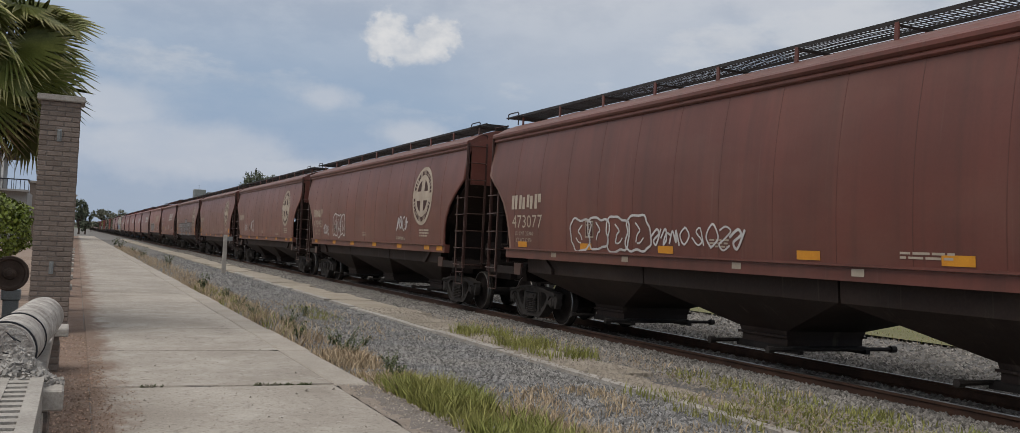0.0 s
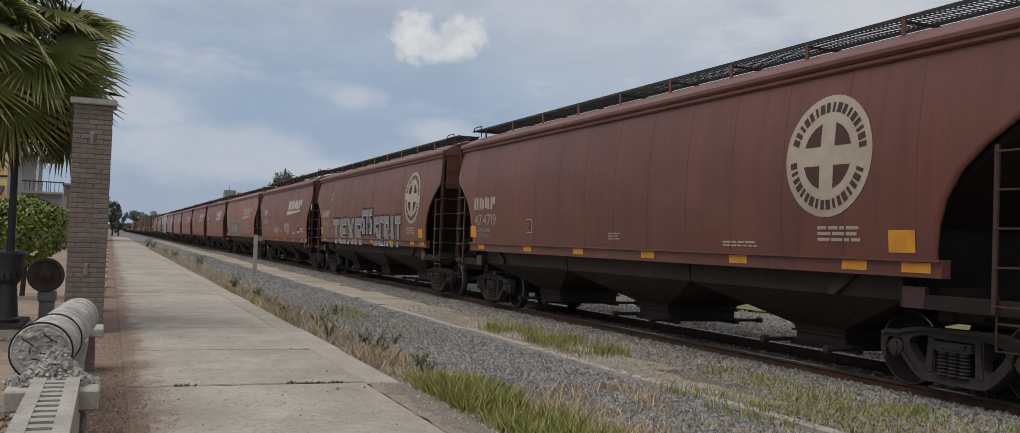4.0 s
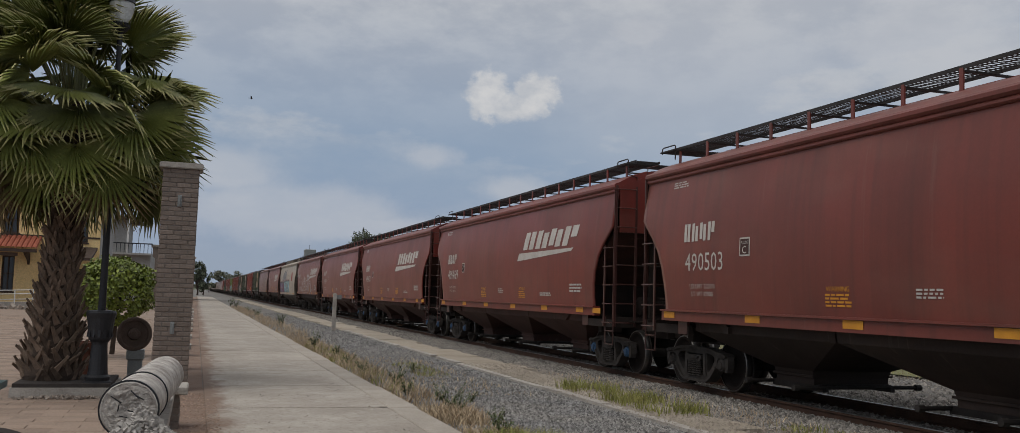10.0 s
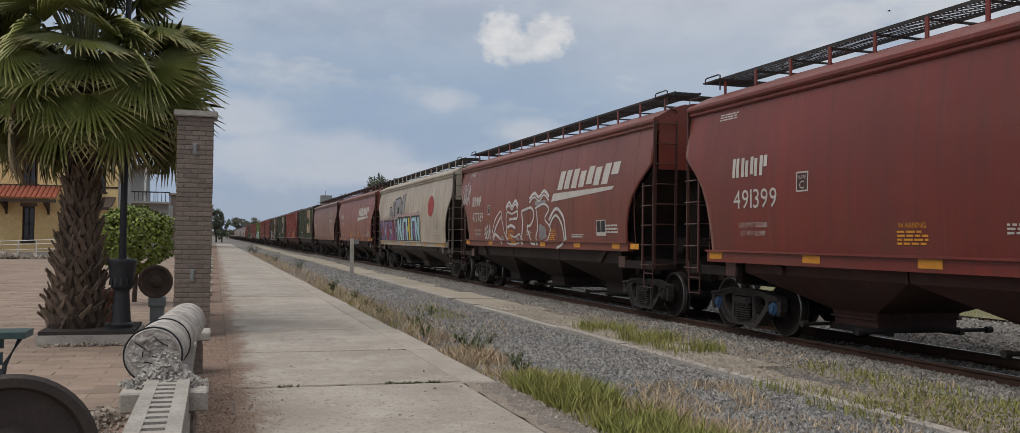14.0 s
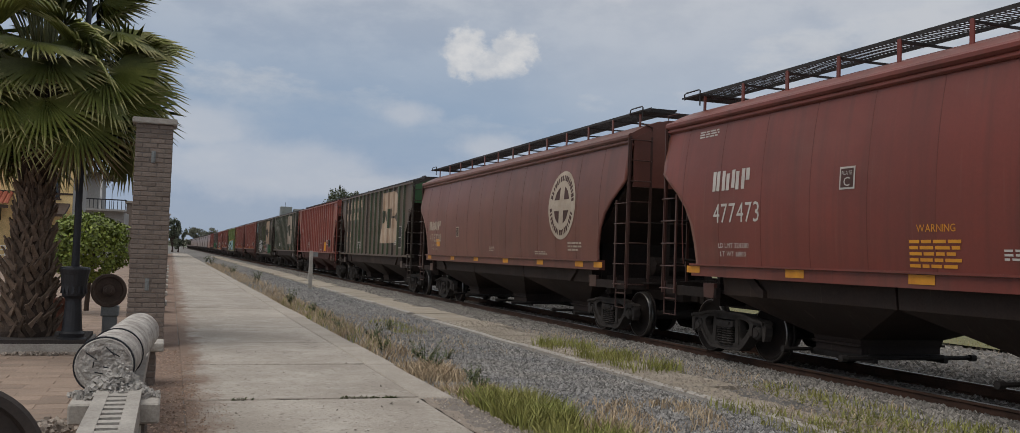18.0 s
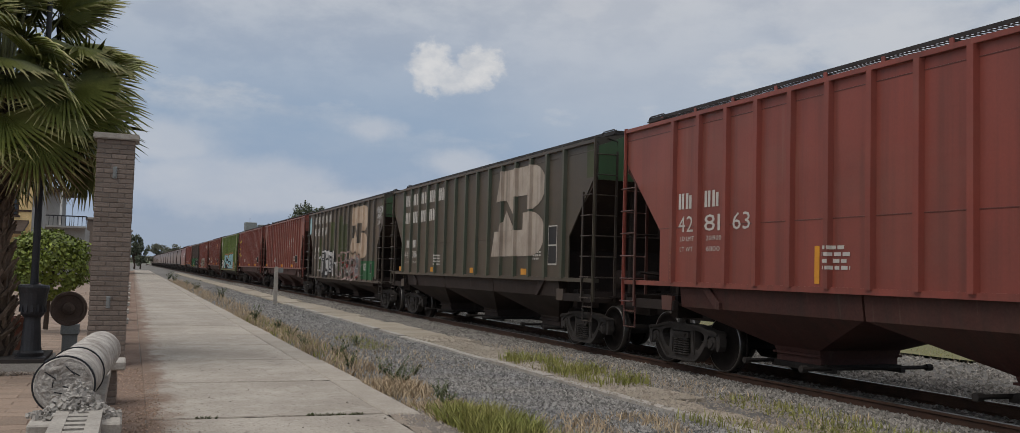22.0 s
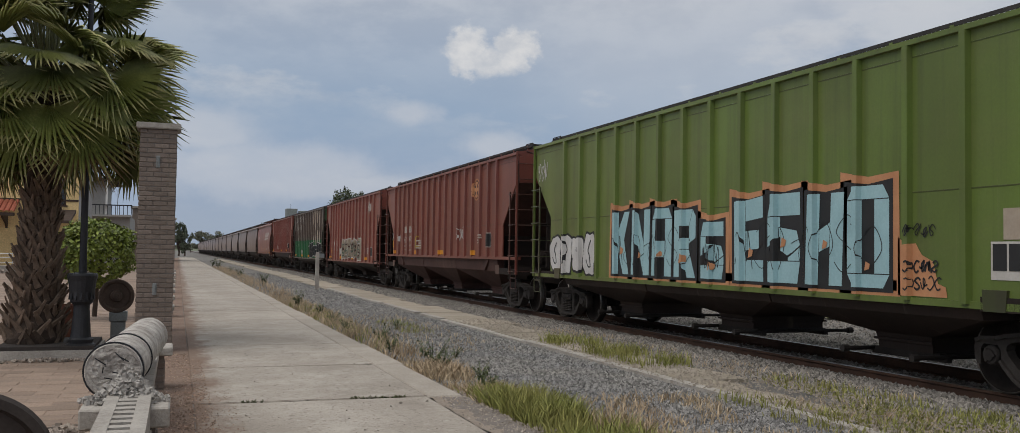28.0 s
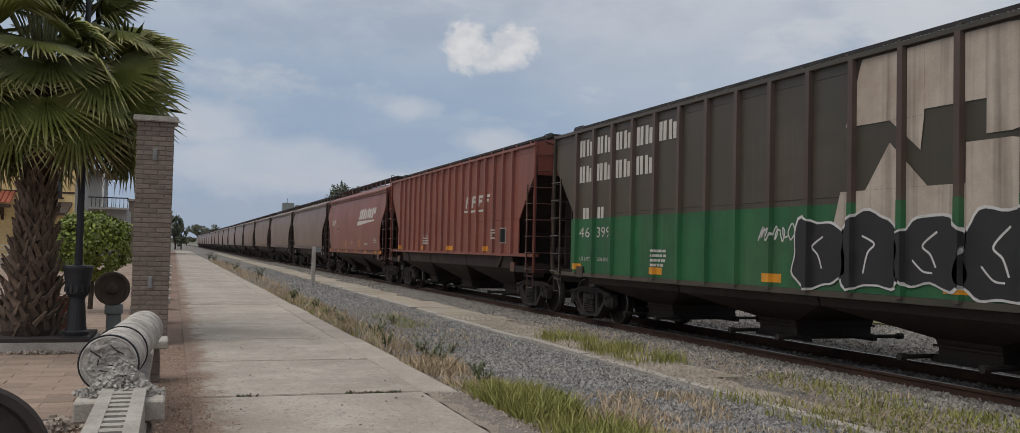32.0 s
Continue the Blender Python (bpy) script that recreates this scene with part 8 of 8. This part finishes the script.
# ---- station building ----
def station():
    Y = 78.0
    s = thing("station_building", "yellow two-storey station with red tile canopy", "building")
    k = Y / 75.0

    def b(name, x0, x1, y0, y1, z0, z1, mat, label="", parent=None, bevel=0):
        bm = BM()
        box(bm, x0 * k, x1 * k, y0, y1, z0, z1)
        return part(name, bm, mat, parent or s, label)
    # the front wall in pieces round its openings
    wins = [(-13.17, -12.15, 5.2, 7.2), (-8.43, -7.61, 4.7, 6.4), (-16.6, -15.6, 5.2, 7.2), (-13.08, -12.27, 0.9, 3.5), (-16.5, -15.7, 0.9, 3.5)]
    xs = sorted({-40.0, -6.8} | {w[0] for w in wins} | {w[1] for w in wins})
    for a, c in zip(xs, xs[1:]):
        holes = sorted((w[2], w[3]) for w in wins if w[0] <= a and w[1] >= c)
        z = -0.35
        for h0, h1 in holes + [(9.2, 9.2)]:
            if h0 > z:
                b("wall", a, c, Y, Y + 0.4, z, h0, YELLOWWALL)
            z = h1
    b("inner_wall", -40, -6.8, Y + 0.6, Y + 12, -0.35, 9.1, GREYWALL)
    for x0, x1, z0, z1 in wins:
        w = b("window", x0, x1, Y + 0.30, Y + 0.33, z0, z1, GLASS)
        for f in ((x0, x0 + 0.1, z0, z1), (x1 - 0.1, x1, z0, z1), (x0 + 0.1, x1 - 0.1, z0, z0 + 0.1), (x0 + 0.1, x1 - 0.1, z1 - 0.1, z1), ((x0 + x1) / 2 - 0.04, (x0 + x1) / 2 + 0.04, z0 + 0.1, z1 - 0.1), (x0 + 0.1, x1 - 0.1, (z0 + z1) / 2 - 0.04, (z0 + z1) / 2 + 0.04)):
            b("frame", f[0], f[1], Y + 0.22, Y + 0.30, f[2], f[3], WOODDARK, parent=w)
        b("sill", x0 - 0.1, x1 + 0.1, Y - 0.08, Y + 0.2, z0 - 0.12, z0, WOODDARK, parent=w)
        b("lintel", x0 - 0.15, x1 + 0.15, Y - 0.04, Y + 0.1, z1, z1 + 0.25, BRICK, parent=w)
    # tiled canopy over the ground floor
    n = 60
    bm = BM()
    for i in range(n):
        xa = (-30 + 19.4 * i / n) * k
        xb = (-30 + 19.4 * (i + 1) / n) * k
        xm, rad = (xa + xb) / 2, (xb - xa) / 2
        rings = []
        for (yy, zz) in ((Y - 2.4, 4.0), (Y, 4.95)):
            rings.append([(xm - rad * math.cos(t), yy, zz + rad * 0.8 * math.sin(t)) for t in (0, 0.8, 1.57, 2.35, 3.14)])
        loft(bm, rings, close=False, caps=False)
    part("canopy_tiles", bm, TILE, s, "red clay tile canopy")
    b("canopy_beam", -30, -10.6, Y - 2.35, Y - 2.15, 3.75, 3.98, WOODDARK)
    for x in (-14.09, -11.38, -16.8, -19.5):
        bm = BM()
        plate(bm, [(Y, 2.9), (Y, 3.8), (Y - 2.2, 3.8), (Y - 1.9, 3.65), (Y - 0.3, 3.2)], "x", x * k - 0.08, x * k + 0.08)
        part("bracket", bm, WOODDARK, s)
    # lean-to porch at the near corner
    bm = BM()
    plate(bm, [(Y - 0.2, 4.35), (Y - 4.2, 3.45), (Y - 4.2, 3.25), (Y - 0.2, 4.15)], "x", -9.6 * k, -6.9 * k)
    part("porch_roof", bm, WOODDARK, s, "dark lean-to porch roof")
    for x in (-9.4, -8.6, -7.8, -7.0):
        b("porch_post", x, x + 0.14, Y - 4.1, Y - 3.95, -0.3, 3.3, WOODDARK)
    b("band", -40, -6.78, Y - 0.06, Y, 4.98, 5.12, WOODDARK)
    bm = BM()
    plate(bm, [(Y - 0.7, 9.1), (Y - 0.7, 9.3), (Y + 6, 11.5), (Y + 12.7, 9.3), (Y + 12.7, 9.1)], "x", -41.5 * k, -6.2 * k)
    part("roof", bm, TILE, s, "red tile roof")
    # ramp with white rails
    rp = thing("ramp_railing", "white tubular railing along a station ramp", "railing")
    for z in (0.45, 0.8, 1.05):
        bm = BM()
        tube(bm, [(-19, 70, z - 0.35), (-10.2, 70, z + 0.05)], 0.03, 6)
        part("rail", bm, WHITEPAINT, rp)
    for i in range(9):
        x = -19 + 1.1 * i
        bm = BM()
        tube(bm, [(x, 70, -0.3), (x, 70, 0.70 + 0.05 * i)], 0.035, 6)
        part("post", bm, WHITEPAINT, rp)
    bm = BM()
    plate(bm, [(-19, -0.3), (-10, -0.3), (-10, 0.3), (-19, 0.05)], "y", 70.1, 72)
    solid("ramp", bm, CAST, "low concrete ramp before the station", "ramp", "structure")
    rubble("station_shrubs", "small stones and shrubs before the station wall", (-13.5, 69.2, PLZ), PEBBLE, 60, (4, 0.4), 0.1, 0.5, 77)


station()

# ---- modern building with a balcony behind the bush ----
mb = thing("apartment_building", "pale grey building with a dark balcony railing", "building")


def mblk(name, x0, x1, y0, y1, z0, z1, mat, label="", parent=None):
    bm = BM()
    box(bm, x0, x1, y0, y1, z0, z1)
    return part(name, bm, mat, parent or mb, label)


mblk("wall", -9.2, -4.9, 112, 124, -0.35, 5.0, GREYWALL)
mblk("upper_wall", -12.0, -7.6, 114, 124, 5.0, 8.9, GREYWALL)
mblk("roof_slab", -12.3, -6.4, 112.5, 124, 8.9, 9.2, WOODDARK)
mblk("balcony_floor", -9.3, -4.8, 110.8, 114, 4.95, 5.15, GREYWALL)
mblk("window", -11.5, -9.5, 113.95, 113.99, 5.8, 8.0, GLASS)
mblk("window", -8.6, -6.6, 111.95, 111.99, 1.0, 3.6, GLASS)
for i in range(12):
    mblk("baluster", -9.2 + i * 0.4, -9.14 + i * 0.4, 110.85, 110.91, 5.15, 6.15, IRON)
mblk("handrail", -9.3, -4.75, 110.8, 110.95, 6.12, 6.24, IRON)
mblk("handrail", -4.85, -4.75, 110.8, 114, 6.12, 6.24, IRON)
mblk("column", -7.4, -7.2, 111, 111.2, 5.1, 8.9, WHITEPAINT)
mblk("antenna", -6.32, -6.26, 113, 113.06, 5.0, 8.0, GREYBOX)
lowb = thing("brick_building", "low brown brick building beyond the balcony", "building")
bm = BM()
box(bm, -5.4, -0.9, 128, 145, -0.35, 6.6)
part("wall", bm, BRICK, lowb)
bm = BM()
box(bm, -5.6, -0.8, 127.8, 145.2, 6.6, 6.85)
part("parapet", bm, KERB, lowb)


# ---- trees and sheds in the distance ----
def tree(x, y, h, w, seed, leaf=0.5, n=900, mat=None, clear=0.25, label="leafy tree far down the railway"):
    r = random.Random(seed)
    t = thing("tree", label, "tree", pose(x, y, -0.1))
    bm = BM()
    tube(bm, [(0, 0, -0.3), (0.1, 0.05, h * clear), (0.05, 0, h * 0.6)], 0.035 * h, 8, 0.012 * h)
    tips = []
    for k in range(9):
        a = k * 0.7 + r.uniform(0, 0.4)
        e = Vector((math.cos(a) * w * r.uniform(0.25, 0.42), math.sin(a) * w * r.uniform(0.25, 0.42), h * r.uniform(clear + 0.2, 0.92)))
        tube(bm, [(0.06, 0.02, h * clear * r.uniform(0.9, 1.5)), e * 0.55 + Vector((0, 0, h * 0.15)), e], 0.014 * h, 5, 0.004 * h)
        tips.append(e)
    part("trunk", bm, TRUNK, t)
    bm = BM()
    for e in tips + [Vector((0, 0, h * 0.9)), Vector((0, 0, h * 0.7))]:
        for q in range(3):
            c = e + Vector((r.gauss(0, w * 0.09), r.gauss(0, w * 0.09), r.gauss(0, h * 0.06)))
            leaf_cloud(bm, c, (w * 0.15, w * 0.15, h * 0.09), n // 33, leaf, r, 0.2)
    part("crown", bm, mat or DARKLEAF, t)


tree(0.4, 231, 7.6, 3.6, 101, 0.45, 2600, None, 0.1, "dark bushy tree beside the end of the walk")
tree(1.7, 236, 6.6, 3.2, 102, 0.45, 1500, None, 0.1, "dark bushy tree beside the end of the walk")
for k, (x, y, h, w) in enumerate(((10.5, 420, 8.5, 9), (17.5, 430, 9.2, 9), (5.5, 440, 4.0, 9), (1, 455, 3.6, 10), (24, 440, 7, 11))):
    tree(x, y, h, w, 110 + k, 0.9, 1300, HAZYLEAF, 0.25, "tree with haze painted into its leaves at the end of the line")
for k, (x, y, h, w) in enumerate(((33.5, 200, 14.6, 6.0), (37.0, 204, 14.4, 5.5))):
    tree(x, y, h, w, 130 + k, 0.55, 1800, None, 0.4, "leafy treetop behind the train")
for k, (x, y, h, w) in enumerate(((44, 26, 8.5, 7), (52, 34, 9.5, 8), (60, 40, 10, 9), (48, 46, 9, 8), (38, 40, 7.5, 7), (70, 62, 11, 10), (56, 70, 9, 9), (42, 62, 8, 8))):
    tree(x, y, h, w, 150 + k, 0.4, 1300, None, 0.25, "leafy tree beyond the railway")

for k, (x, y, h, w) in enumerate(((25, 17, 4.2, 4.5), (27, 23, 4.6, 5), (31, 34, 5, 6))):
    tree(x, y, h, w, 170 + k, 0.28, 1600, None, 0.12, "leafy shrub beyond the railway")
tank = thing("water_tank", "grey box-shaped tank on a far roof", "tank")
for x0, x1, z1 in ((31.6, 35.0, 14.6), (35.6, 38.4, 14.0)):
    bm = BM()
    box(bm, x0, x1, 300, 304, 0, z1)
    bmesh.ops.bevel(bm, geom=bm.edges[:], offset=0.12, segments=1, affect="EDGES")
    part("tank_body", bm, GREYBOX, tank)
bm = BM()
tube(bm, [(33, 301, 14.5), (33, 301, 16.0)], 0.05, 5)
part("mast", bm, IRON, tank)

shed = thing("trackside_shed", "low pale shed with a yellow band and dark windows", "building")
bm = BM()
box(bm, 30, 46, 24, 31, -0.1, 3.0)
part("wall", bm, GREYWALL, shed)
bm = BM()
box(bm, 29.9, 46.1, 23.9, 31.1, 3.0, 3.5)
part("fascia", bm, YELLOW, shed, "yellow fascia band")
for i in range(5):
    bm = BM()
    box(bm, 29.93, 29.97, 24.5 + i * 1.3, 25.4 + i * 1.3, 1.0, 2.3)
    part("window", bm, GLASS, shed)
    bm = BM()
    box(bm, 31 + i * 3, 33 + i * 3, 23.93, 23.97, 1.0, 2.3)
    part("window", bm, GLASS, shed)

# verge beyond the track, and low hills at the horizon
bm = BM()
xs = [16.6, 17.2, 19, 26, 60, 300]
ys = [-30, 0, 15, 30, 60, 120, 300, 800]
g = [[bm.verts.new((x + (0.5 * noise.noise((y * 0.3, 1, 1)) if x < 17 else 0), y, -0.088 + (0.02 if x > 14 else 0))) for y in ys] for x in xs]
for a, b in zip(g, g[1:]):
    for j in range(len(ys) - 1):
        bm.faces.new((a[j], b[j], b[j + 1], a[j + 1]))
solid("verge", bm, DRYGROUND, "dry grass verge beyond the track", "verge", "structure")
bm = BM()
pts = []
for i in range(61):
    x = -500 + i * 25
    pts.append((x, 6 + 6 * abs(noise.noise((i * 0.21, 2, 2))) + 5 * noise.noise((i * 0.5, 5, 1))))
rows = [[bm.verts.new((x, 1200, -1)) for x, z in pts], [bm.verts.new((x, 1230, max(2, z))) for x, z in pts], [bm.verts.new((x, 1400, max(2, z) * 0.6)) for x, z in pts]]
for a, b in zip(rows, rows[1:]):
    for j in range(60):
        bm.faces.new((a[j], a[j + 1], b[j + 1], b[j]))
solid("far_hills", bm, DARKLEAF, "low dark tree line on the horizon", "hills", "structure")


# ---- birds ----
def bird(label):
    b = thing("bird", label, "bird", group="birds over the railway")
    bm = BM()
    disc(bm, (0, 0, 0), (0, 1, 0), [(-0.11, 0.006), (-0.07, 0.024), (0.0, 0.034), (0.07, 0.026), (0.10, 0.018), (0.13, 0.003)], 10)
    part("body", bm, IRON, b)
    bm = BM()
    plate(bm, [(-0.012, -0.10), (0.012, -0.10), (0.03, -0.2), (-0.03, -0.2)], "z", -0.003, 0.003)
    part("tail", bm, IRON, b)
    for s in (-1, 1):
        bm = BM()
        loft(bm, [[(s * 0.02, -0.05, 0.01), (s * 0.02, 0.06, 0.01), (s * 0.02, 0.06, 0.018), (s * 0.02, -0.05, 0.018)],
                  [(s * 0.16, -0.03, 0.06), (s * 0.16, 0.06, 0.06), (s * 0.16, 0.06, 0.066), (s * 0.16, -0.03, 0.066)],
                  [(s * 0.30, -0.06, 0.05), (s * 0.30, -0.03, 0.05), (s * 0.30, -0.03, 0.053), (s * 0.30, -0.06, 0.053)]])
        part("wing", bm, IRON, b)
    return b


BIRDS = [(bird("small dark bird flying over the train"), (11.0, 12.6, 67.5, 13.55), (9.6, -1.4, -1.5)),
         (bird("small dark bird flying across the sky"), (14.9, 33.7, 59.2, 17.25), (-10.8, 6.1, -0.2)),
         (bird("small dark bird flying behind another"), (15.1, 35.1, 58.6, 16.7), (-11.4, 6.8, -0.05))]


# ---- what moves ----
def run(t):
    """How far the train has come after t seconds; it gathers a little speed."""
    return 12.72 * t + 0.0095 * t * t


def motions():
    for car, wheels, half, y0 in TRAIN:
        walk(car, [(t, pose(TRACK_X, y0 - run(t), 0)) for t in range(0, 33, 2)])
        # the wheels turn while the car is near enough for it to show
        near = [t / 20 for t in range(0, 641) if -14 < y0 - run(t / 20) < 46]
        if not near:
            continue
        for w in wheels:
            base = w.matrix_basis.translation
            rows = [(t, pose(*base, math.degrees((run(t) - run(near[0])) / WHEEL_R), 0, 0)) for t in near]
            if rows[0][0] > 0:
                rows.insert(0, (0, rows[0][1]))
            if rows[-1][0] < 32:
                rows.append((32, rows[-1][1]))
            walk(w, rows)

    for b, (t0, x, y, z), v in BIRDS:
        head = math.degrees(math.atan2(-v[0], v[1]))
        walk(b, [(t, pose(x + v[0] * (t - t0), y + v[1] * (t - t0), max(9.0, z + v[2] * (t - t0) + (5.0 * max(0.0, t - t0 - 1) if v[0] < 0 else 0.0)), 0, 12 * math.sin(3 * t), head)) for t in (0, t0 - 4, t0 - 1, t0, t0 + 1, t0 + 2, t0 + 4, 32)])


motions()
